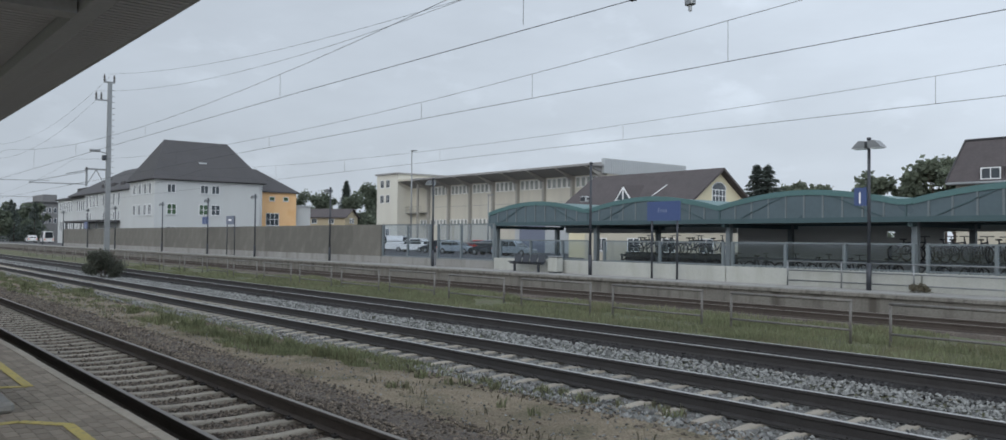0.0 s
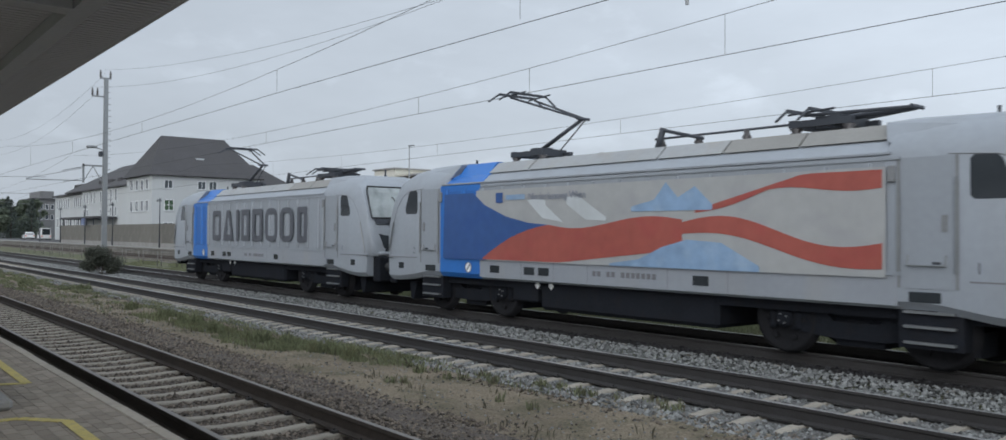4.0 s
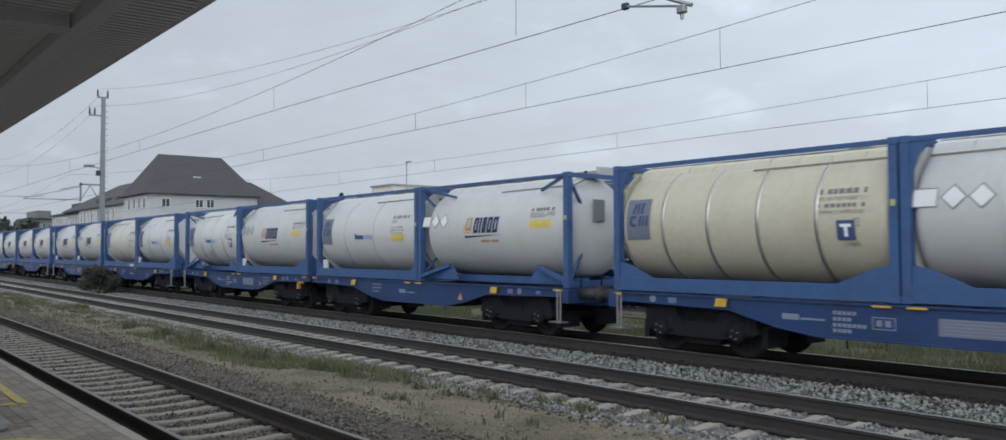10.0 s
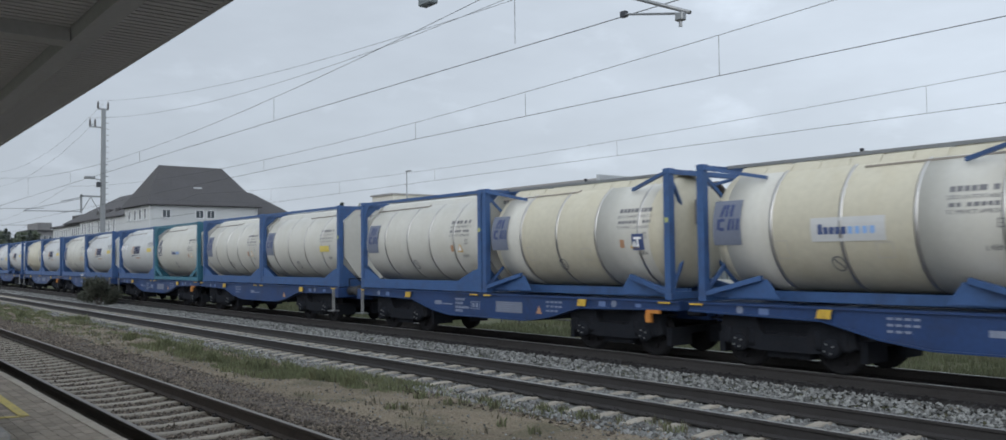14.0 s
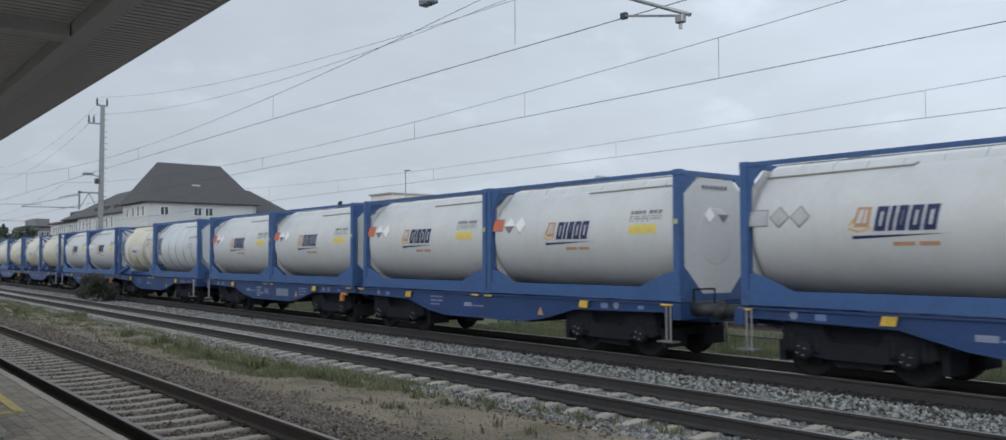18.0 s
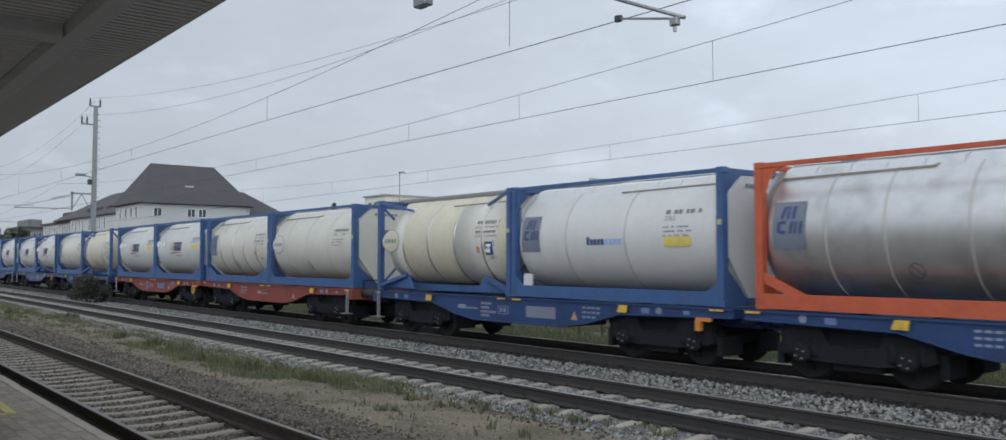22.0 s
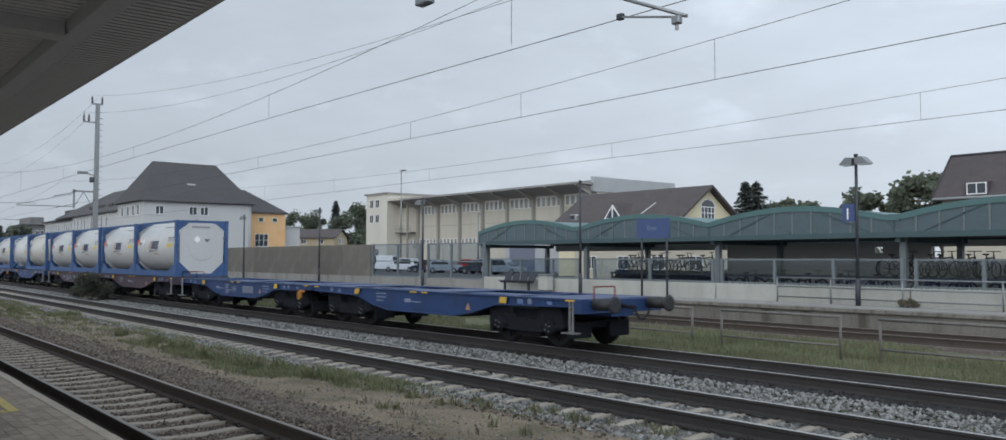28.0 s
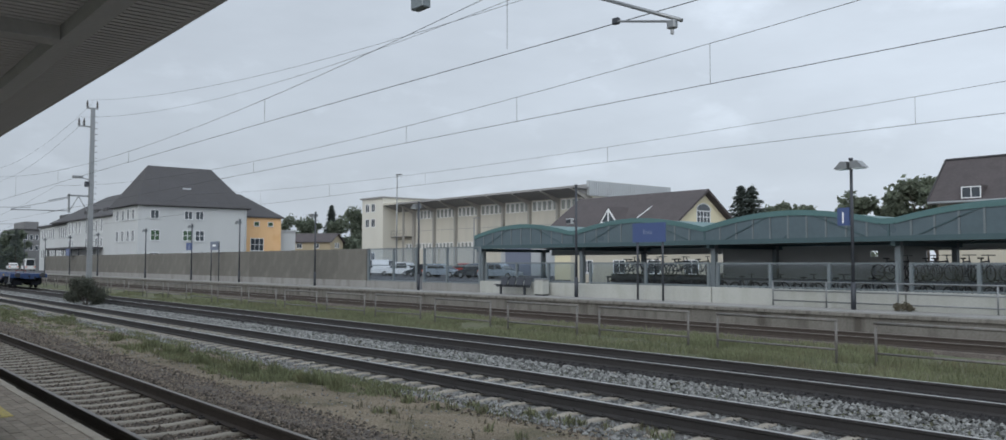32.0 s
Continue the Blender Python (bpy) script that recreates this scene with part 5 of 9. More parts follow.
    for x in bands:
        bb = bmesh.new()
        hw = 0.03 if seam == "strap" else 0.014
        lathe(bb, [(x - hw, TR + 0.001), (x - hw, TR + 0.012), (x + hw, TR + 0.012), (x + hw, TR + 0.001)], "x", 40, (0, 0, TZ))
        part("band", bb, seam, tank, "steel cladding strap" if seam == "strap" else "cladding seam")
    if shell == "tank_cream" and style == "open":
        # the end bays wear newer, paler sheets than the middle
        for xa, xb in ((0.6, bands[0]), (bands[2], CL - 0.6)):
            part("cladding_sheet", BM(lathe, [(xa, TR + 0.0005), (xa, TR + 0.003), (xb, TR + 0.003), (xb, TR + 0.0005)], "x", 40, (0, 0, TZ)), "tank_pale", tank, "paler end sheet")
    # markings
    def mark(name, mat, fn, label2=""):
        bm = bmesh.new()
        fn(bm)
        return part(name, bm, mat, tank, label2)

    if look_kind in ("red", "diamonds"):
        if look_kind == "red":
            mark("placard", "placard_red", lambda b: tank_rect(b, 0.16, 0.55, 1.74, 2.04))
            mark("placard_print", "print_grey", lambda b: ([tank_rect(b, *q, lift=0.009) for q in ((0.16, 0.55, 1.74, 1.76), (0.16, 0.55, 2.02, 2.04), (0.16, 0.18, 1.76, 2.02), (0.53, 0.55, 1.76, 2.02))], tank_rect(b, 0.25, 0.46, 1.81, 1.83, lift=0.009), tank_rect(b, 0.23, 0.47, 1.885, 1.9, lift=0.009), tank_rect(b, 0.24, 0.46, 1.94, 1.965, lift=0.009)))
            mark("diamond_label", "placard_pale", lambda b: (tank_diamond(b, 0.79, 1.87, 0.2), tank_diamond(b, 1.19, 1.87, 0.2, 0.005)))
            mark("diamond_print", "print_grey", lambda b: [on_tank(b, q, 0.011) for q in ([(0.6, 1.86), (0.98, 1.86), (0.79, 1.67)], [(0.99, 1.87), (1.19, 1.67), (1.19, 1.69), (1.01, 1.87)], [(1.39, 1.87), (1.19, 1.67), (1.19, 1.69), (1.37, 1.87)])])
        else:
            hz = -0.06 if "l" in extra else 0.0
            mark("placard_holder", "galv", lambda b: [tank_rect(b, *q) for q in ((0.15, 0.54, 1.7 + hz, 1.72 + hz), (0.15, 0.54, 1.98 + hz, 2.0 + hz), (0.15, 0.17, 1.72 + hz, 1.98 + hz), (0.52, 0.54, 1.72 + hz, 1.98 + hz))])
            mark("placard_plate", "placard_pale" if "p" in extra else "holder_grey", lambda b: tank_rect(b, 0.17, 0.52, 1.72 + hz, 1.98 + hz, lift=0.004))
            mark("diamond_holder", "galv", lambda b: (tank_diamond(b, 0.77, 1.85 + hz, 0.2), tank_diamond(b, 1.17, 1.85 + hz, 0.2)))
            mark("diamond_label", "placard_pale" if "p" in extra else "holder_grey", lambda b: (tank_diamond(b, 0.77, 1.85 + hz, 0.17, 0.011), tank_diamond(b, 1.17, 1.85 + hz, 0.17, 0.011)))
        # company mark as plain slanted blocks with a sweep under them
        for x, wid in ((2.48, 0.19), (2.71, 0.08), (2.83, 0.16), (3.03, 0.19), (3.26, 0.2)):
            if wid < 0.1:
                mark("mark_block", "navy", lambda b: tank_rect(b, x, x + wid, 1.51, 1.9, 0.18))
            else:
                mark("mark_block", "navy", lambda b: (tank_rect(b, x, x + 0.075, 1.51, 1.9, 0.18), tank_rect(b, x + wid - 0.075, x + wid, 1.51, 1.9, 0.18), tank_rect(b, x + 0.075, x + wid - 0.075, 1.51, 1.59, 0.18), tank_rect(b, x + 0.13, x + wid - 0.02, 1.82, 1.9, 0.18)))
        mark("mark_sign", "orange_mark", lambda b: (tank_rect(b, 2.16, 2.4, 1.58, 1.64, 0.2), tank_rect(b, 2.13, 2.18, 1.64, 1.86, 0.35), tank_rect(b, 2.36, 2.42, 1.64, 1.88, 0.12), tank_rect(b, 2.2, 2.45, 1.86, 1.9, 0.2), tank_rect(b, 2.27, 2.3, 1.64, 1.86, 0.25)))
        mark("mark_sign", "amber_mark", lambda b: (on_tank(b, [(2.04, 1.55), (2.22, 1.49), (2.24, 1.52), (2.06, 1.58)]), on_tank(b, [(2.22, 1.49), (2.44, 1.55), (2.44, 1.59), (2.24, 1.52)]), on_tank(b, [(2.06, 1.61), (2.1, 1.59), (2.15, 1.72), (2.12, 1.72)])))
        mark("mark_sweep", "navy", lambda b: [on_tank(b, [(2.12 + 0.31 * i, 1.385 + 0.014 * i), (2.12 + 0.31 * (i + 1), 1.385 + 0.014 * (i + 1)), (2.12 + 0.31 * (i + 1), 1.44 + 0.003 * (i + 1)), (2.12 + 0.31 * i, 1.44 + 0.003 * i)]) for i in range(5)])
        mark("mark_line", "orange_mark", lambda b: (tank_rect(b, 2.78, 3.13, 1.275, 1.335), tank_rect(b, 3.19, 3.5, 1.275, 1.335)))
        mark("print_lettering", "print_grey", lambda b: (bars(b, 4.7, 5.58, 2.06, 1, 0.075, 0.02, rs), bars(b, 4.7, 5.22, 1.95, 3, 0.025, 0.02, rs)))
        mark("type_code", "print_grey", lambda b: tank_words(b, "22K2", 0.13, 5.26, 1.87))
        mark("yellow_label", "label_yellow", lambda b: tank_rect(b, 4.69, 5.43, 1.585, 1.77))
        mark("yellow_label_print", "amber_mark", lambda b: (tank_rect(b, 4.74, 5.0, 1.66, 1.68, lift=0.009), on_tank(b, [(5.2, 1.62), (5.33, 1.62), (5.265, 1.73)], 0.009)))
    else:
        sq = "steelblue"
        if look_kind in ("oval",):
            def oval(b, k, lift):
                for i in range(12):
                    a0, a1 = -math.pi / 2 + math.pi * i / 12, -math.pi / 2 + math.pi * (i + 1) / 12
                    q = [(0.66 - k * .45 * math.cos(a0), 1.64 + k * .32 * math.sin(a0)), (0.66 + k * .45 * math.cos(a0), 1.64 + k * .32 * math.sin(a0)), (0.66 + k * .45 * math.cos(a1), 1.64 + k * .32 * math.sin(a1)), (0.66 - k * .45 * math.cos(a1), 1.64 + k * .32 * math.sin(a1))]
                    q = [v for j, v in enumerate(q) if math.dist(v, q[j - 1]) > 1e-5]
                    if len(q) > 2:
                        on_tank(b, q, lift)
            mark("oval_mark", "steelblue", lambda b: oval(b, 1.0, 0.014))
            mark("oval_field", shell, lambda b: oval(b, 0.95, 0.017))
            mark("mark_bar", "blue_sign", lambda b: [tank_rect(b, 0.37 + 0.125 * i, 0.435 + 0.125 * i, 1.58, 1.69, lift=0.02) for i in range(5)])
        elif look_kind == "logo":
            mark("mark_sign", "navy", lambda b: (tank_rect(b, 0.5, 0.58, 1.84, 2.12, 0.15), tank_rect(b, 0.64, 0.71, 1.84, 2.12, 0.0), tank_rect(b, 0.77, 0.85, 1.84, 2.12, -0.15), tank_rect(b, 0.4, 0.47, 1.52, 1.86, 0.1), tank_rect(b, 0.47, 0.66, 1.48, 1.55), tank_rect(b, 0.5, 0.66, 1.74, 1.8), tank_rect(b, 0.71, 0.78, 1.48, 1.8), tank_rect(b, 0.84, 0.9, 1.48, 1.8), tank_rect(b, 0.95, 1.0, 1.4, 1.8), tank_rect(b, 0.42, 0.95, 1.38, 1.42)))
        else:
            mark("blue_square", sq, lambda b: tank_rect(b, 0.33, 0.95, 1.28, 2.1, lift=0.014))
            mark("mark_sign", "decal_navy", lambda b: (tank_rect(b, 0.48, 0.55, 1.8, 2.02, 0.3, 0.018), tank_rect(b, 0.6, 0.66, 1.8, 2.02, 0.1, 0.018), tank_rect(b, 0.7, 0.77, 1.8, 2.02, 0.1, 0.018), tank_rect(b, 0.42, 0.49, 1.56, 1.76, 0.1, 0.018), tank_rect(b, 0.49, 0.59, 1.54, 1.6, 0, 0.018), tank_rect(b, 0.5, 0.6, 1.71, 1.77, 0, 0.018), tank_rect(b, 0.65, 0.71, 1.55, 1.76, 0.2, 0.018), tank_rect(b, 0.75, 0.8, 1.55, 1.76, 0.1, 0.018), tank_rect(b, 0.84, 0.9, 1.55, 1.76, 0.1, 0.018)))
        if "k" in extra:
            mark("mark_line", "blue_sign", lambda b: [tank_rect(b, 2.48 + 0.105 * i, 2.565 + 0.105 * i, 1.42, 1.54 + (0.05 if i in (0,) else 0), lift=0.014) for i in range(5)])
            mark("mark_line", "sky_blue", lambda b: [tank_rect(b, 3.02 + 0.125 * i, 3.1 + 0.125 * i, 1.42, 1.54, lift=0.014) for i in range(4)])
        if "b" in extra:
            mark("logo_board", "tank_white", lambda b: tank_rect(b, 2.35, 3.65, 1.3, 1.7, lift=0.01))
        mark("print_lettering", "print_grey", lambda b: bars(b, 4.62, 5.5, 2.08, 1, 0.085, 0.02, rs))
        if "u" in extra and seam == "strap":
            mark("type_code", "print_grey", lambda b: tank_words(b, "22K2 UN PORTABLE T11", 0.088, 4.58, 1.885))
            mark("print_lettering", "print_grey", lambda b: bars(b, 4.62, 5.5, 1.83, 1, 0.065, 0.02, rs))
            mark("type_code", "print_grey", lambda b: tank_words(b, "TC IMPACT APPROVED", 0.088, 4.58, 1.66))
            mark("small_plate", "print_grey", lambda b: [tank_rect(b, 5.3 + c, 5.3 + d, 1.45 + e, 1.45 + f, lift=0.014) for c, d, e, f in ((0, 0.1, 0, 0.012), (0, 0.1, 0.118, 0.13), (0, 0.012, 0.012, 0.118), (0.088, 0.1, 0.012, 0.118), (0.04, 0.06, 0.05, 0.07))])
        else:
            mark("type_code", "print_grey", lambda b: tank_words(b, "22K2", 0.13, 4.6, 1.87))
            mark("print_lettering", "print_grey", lambda b: bars(b, 4.6, 5.3, 1.76, 3, 0.035, 0.05, rs))
        if "u" in extra:
            mark("type_code", "print_grey", lambda b: tank_words(b, "L4BN", 0.12, 5.1, 1.12 if "y" in extra or seam == "strap" else 1.87))
        if shell == "tank_cream":
            for x0, x1, z0, z1 in ((3.46, 3.74, 1.02, 1.28), (1.64, 1.88, 1.02, 1.34)):
                mark("hatch_outline", "seam", lambda b: [tank_rect(b, *q, lift=0.006) for q in ((x0, x1, z0, z0 + 0.014), (x0, x1, z1 - 0.014, z1), (x0, x0 + 0.014, z0 + 0.014, z1 - 0.014), (x1 - 0.014, x1, z0 + 0.014, z1 - 0.014))])
        if "y" in extra:
            mark("yellow_label", "label_yellow", lambda b: tank_rect(b, 4.63, 5.28, 1.36, 1.55, lift=0.016))
        if "t" in extra:
            mark("warning_square", "orange_mark", lambda b: tank_rect(b, 4.66, 4.78, 1.27, 1.44, lift=0.014))
            mark("warning_triangle", "amber_mark", lambda b: on_tank(b, [(4.94, 1.26), (5.2, 1.26), (5.07, 1.48)], 0.014))
            mark("triangle_field", "placard_pale", lambda b: on_tank(b, [(4.99, 1.29), (5.15, 1.29), (5.07, 1.425)], 0.018))
        if "T" in extra:
            mark("blue_label", "blue_sign", lambda b: tank_rect(b, 5.0, 5.32, 1.22, 1.55, lift=0.014))
            mark("blue_label_bar", "white_paint", lambda b: (tank_rect(b, 5.06, 5.26, 1.44, 1.49, lift=0.018), tank_rect(b, 5.13, 5.19, 1.28, 1.44, lift=0.018)))
        if "r" in extra:
            def ring(b):
                for i in range(16):
                    a0, a1 = math.tau * i / 16, math.tau * (i + 1) / 16
                    on_tank(b, [(2.75 + r * math.cos(a), 0.93 + r * math.sin(a)) for r, a in ((.13, a0), (.13, a1), (.105, a1), (.105, a0))], 0.014)
                on_tank(b, [(2.66, 1.01), (2.68, 1.03), (2.85, 0.85), (2.83, 0.83)], 0.014)
            mark("prohibition_ring", "print_grey", ring)
    if seed == 4:
        lp = part("rail_label", BM(box, 5.08, 5.72, -CW - 0.008, -CW - 0.002, 0.06, 0.17), "placard_pale", th, "white label on the bottom rail")
        part("label_print", BM(lambda b: [box(b, 5.11 + 0.05 * i, 5.145 + 0.05 * i, -CW - 0.011, -CW - 0.009, 0.09, 0.14) for i in range(12) if i != 6]), "print_grey", lp)
    if "w" in extra:
        part("document_box", BM(bevel_box, 0.42, 0.7, -CW + 0.02, -CW + 0.1, 0.25, 0.55, 0.015), "tank_white", th, "white document box")
    return th


KINDS = {
    "Sr": container("tank_dull", "frame_blue", "box", "red", "white tank container in blue frame with orange hazard placard", (), "seam", 1),
    "Sw": container("tank_dull", "frame_blue", "box", "diamonds", "white tank container in blue frame with white hazard diamonds", (), "seam", 2, "p"),
    "Sl": container("tank_dull", "frame_blue", "box", "diamonds", "white tank container in blue frame with empty hazard holders", (), "seam", 18, "l"),
    "Sg": container("tank_dull", "frame_blue", "box", "diamonds", "white tank container in blue frame with grey hazard holders", (), "seam", 19, "w"),
    "So": container("tank_dull", "frame_blue", "open", "diamonds", "white tank container with diagonal blue end struts", (), "seam", 3, "p"),
    "M": container("tank_pale", "frame_blue", "box", "square", "off-white tank container in blue frame with slate square mark", (1.6, 2.93, 4.36), "shell_seam", 4, "utr"),
    "Mk": container("tank_white", "frame_blue", "box", "square", "white tank container in blue frame with small blue lettering", (1.82, 3.58), "shell_seam", 5, "kyw"),
    "Mkb": container("tank_white", "frame_blue", "box", "square", "white tank container with steel straps and yellow label", (1.97, 3.82), "strap", 17, "kyw"),
    "Mb": container("tank_pale", "frame_blue", "box", "square", "off-white banded tank container in blue frame", (1.35, 2.55, 3.65, 4.8), "strap", 6, "utr"),
    "My": container("tank_pale", "frame_blue", "box", "square", "off-white banded tank container with yellow label", (0.99, 2.2, 3.48, 4.73), "strap", 7, "uyr"),
    "Mo": container("tank_white", "frame_blue", "open", "square", "white banded tank container with diagonal blue struts", (0.61, 1.86, 3.03, 4.3), "strap", 8, "kTr"),
    "Moy": container("tank_white", "frame_blue", "open", "square", "white banded tank container with blue struts and yellow label", (0.61, 1.86, 3.03, 4.3), "strap", 20, "yr"),
    "Cb": container("tank_cream", "frame_blue", "box", "square", "yellowed cream banded tank container in blue frame", (1.28, 2.37, 3.47, 4.63), "strap", 9, "uT"),
    "Co": container("tank_cream", "frame_blue", "open", "square", "weathered cream banded tank container with blue diagonal struts", (1.45, 2.7, 3.95, 5.18), "strap", 10, "utTr"),
    "Cok": container("tank_cream", "frame_blue", "open", "square", "weathered cream tank container with white lettered board", (1.57, 2.89, 4.13, 5.39), "strap", 11, "bkur"),
    "Teal": container("tank_pale", "frame_teal", "box", "logo", "off-white tank container in teal frame", (), "seam", 12, "kutr"),
    "Grey": container("tank_grey", "frame_blue", "box", "square", "grey-white ribbed tank container in blue frame", (1.0, 2.0, 3.0, 4.0, 5.0), "strap", 13, ""),
    "Oval": container("tank_pale", "frame_blue", "box", "oval", "off-white banded tank container with oval mark", (1.37, 2.83, 4.27), "shell_seam", 14, "ur"),
    "OvalC": container("tank_cream", "frame_blue", "open", "oval", "yellowed cream tank container with oval mark", (1.3, 2.5, 3.7, 4.9), "strap", 15, "utT"),
    "Steel": container("tank_steel", "frame_orange", "box", "square", "bare steel tank container in orange frame", (1.32, 2.33, 3.61, 4.7), "shell_seam", 16, "uyr"),
}
used = set()


def place_container(kind):
    if kind in used:
        return copy_thing(KINDS[kind], Matrix())
    used.add(kind)
    return KINDS[kind]


# ---- goods wagons (twin units; x from the leading buffers, y across, z from the rail) ----
LW = 26.39


def wheelset_mesh():
    bm = bmesh.new()
    for s in (-1, 1):
        lathe(bm, [(s * 0.68, 0.43), (s * 0.685, 0.475), (s * 0.715, 0.47), (s * 0.72, 0.45), (s * 0.82, 0.44), (s * 0.82, 0.4), (s * 0.79, 0.36), (s * 0.775, 0.18), (s * 0.82, 0.14)] if s > 0 else
              [(-0.82, 0.14), (-0.775, 0.18), (-0.79, 0.36), (-0.82, 0.4), (-0.82, 0.44), (-0.72, 0.45), (-0.715, 0.47), (-0.685, 0.475), (-0.68, 0.43)], "y", 24)
        for k in range(6):
            a = k * math.tau / 6
            box(bm, math.cos(a) * 0.27 - 0.03, math.cos(a) * 0.27 + 0.03, s * 0.8 - 0.03, s * 0.8 + 0.03, math.sin(a) * 0.27 - 0.03, math.sin(a) * 0.27 + 0.03)
    lathe(bm, [(-0.7, 0.09), (0.7, 0.09)], "y", 12)
    return mesh_of("wheelset", bm, "wheel")


WS = wheelset_mesh()
wheelsets = []                                  # (wheelset, its thing, place along the thing)


def bogie(parent, x, wb=1.8, r=0.46, scale=1.0):
    bg_ = bmesh.new()
    box(bg_, x - 0.9, x + 0.9, -0.9, 0.9, 0.62, 0.9)
    box(bg_, x - 0.2, x + 0.2, -1.0, 1.0, 0.4, 0.64)
    for d in (-1, 1):
        box(bg_, x + d * 1.28 - 0.06, x + d * 1.28 + 0.06, -1.0, 1.0, 0.46, 0.6)
    b = part("bogie", bg_, "under", parent, "black two-axle bogie")
    for s in (-1, 1):
        fr = bmesh.new()
        y0, y1 = sorted((s * 0.92, s * 1.06))
        prism(fr, [(x - 1.35, 0.5), (x - 1.2, 0.42), (x - 0.5, 0.34), (x + 0.5, 0.34), (x + 1.2, 0.42), (x + 1.35, 0.5), (x + 1.3, 0.72), (x + 0.55, 0.78), (x + 0.4, 0.62), (x - 0.4, 0.62), (x - 0.55, 0.78), (x - 1.3, 0.72)], "y", y0, y1)
        q0, q1 = sorted((s * 0.3, s * 0.94))
        box(fr, x - 0.42, x + 0.42, q0, q1, 0.22, 0.66)
        for d in (-1, 1):
            box(fr, x + d * (wb / 2 + 0.5) - 0.06, x + d * (wb / 2 + 0.5) + 0.06, q0, q1, 0.24, 0.6)
            for q in (-0.24, 0.24):
                lathe(fr, [(0.42, 0.07), (0.5, 0.085), (0.58, 0.07), (0.66, 0.085), (0.74, 0.07)], "z", 8, (x + d * wb / 2 + q, s * 1.03, 0))
            k0, k1 = sorted((s * 0.86, s * 1.08))
            prism(fr, [(x + d * (wb / 2 - 0.42), 0.72), (x + d * (wb / 2 - 0.34), 0.96), (x + d * (wb / 2 + 0.34), 0.96), (x + d * (wb / 2 + 0.42), 0.72)], "y", k0, k1)
        part("side_frame", fr, "under", b)
    for d in (-1, 1):
        for s in (-1, 1):
            ab_ = BM(lathe, [(s * 0.98, 0.17), (s * 1.12, 0.17), (s * 1.16, 0.11)], "y", 10, (x + d * wb / 2, 0, r))
            part("axle_box", ab_, "under", b)
            if s < 0 and scale == 1.0:
                part("axle_bolts", BM(lambda q: [rod(q, (x + d * wb / 2 + 0.085 * math.cos(k * math.tau / 4 + 0.5), -1.13, r + 0.085 * math.sin(k * math.tau / 4 + 0.5)), (x + d * wb / 2 + 0.085 * math.cos(k * math.tau / 4 + 0.5), -1.175, r + 0.085 * math.sin(k * math.tau / 4 + 0.5)), 0.018, 6) for k in range(4)]), "galv", b, "bright axle-box bolts")
        ws = piece("wheelset", WS, b, pose(x + d * wb / 2, 0, r) @ Matrix.Scale(r / 0.46, 4))
        wheelsets.append((ws, x + d * wb / 2))
    return b


def buffers(parent, x, d, z=1.04, mat="buffer"):
    for y in (-0.875, 0.875):
        bf = part("buffer", BM(lathe, sorted([(x - d * 0.62, 0.13), (x - d * 0.2, 0.13), (x - d * 0.19, 0.09), (x - d * 0.05, 0.09), (x - d * 0.045, 0.185), (x - d * 0.015, 0.19), (x, 0.14)]), "x", 16, (0, y, z)), mat, parent)


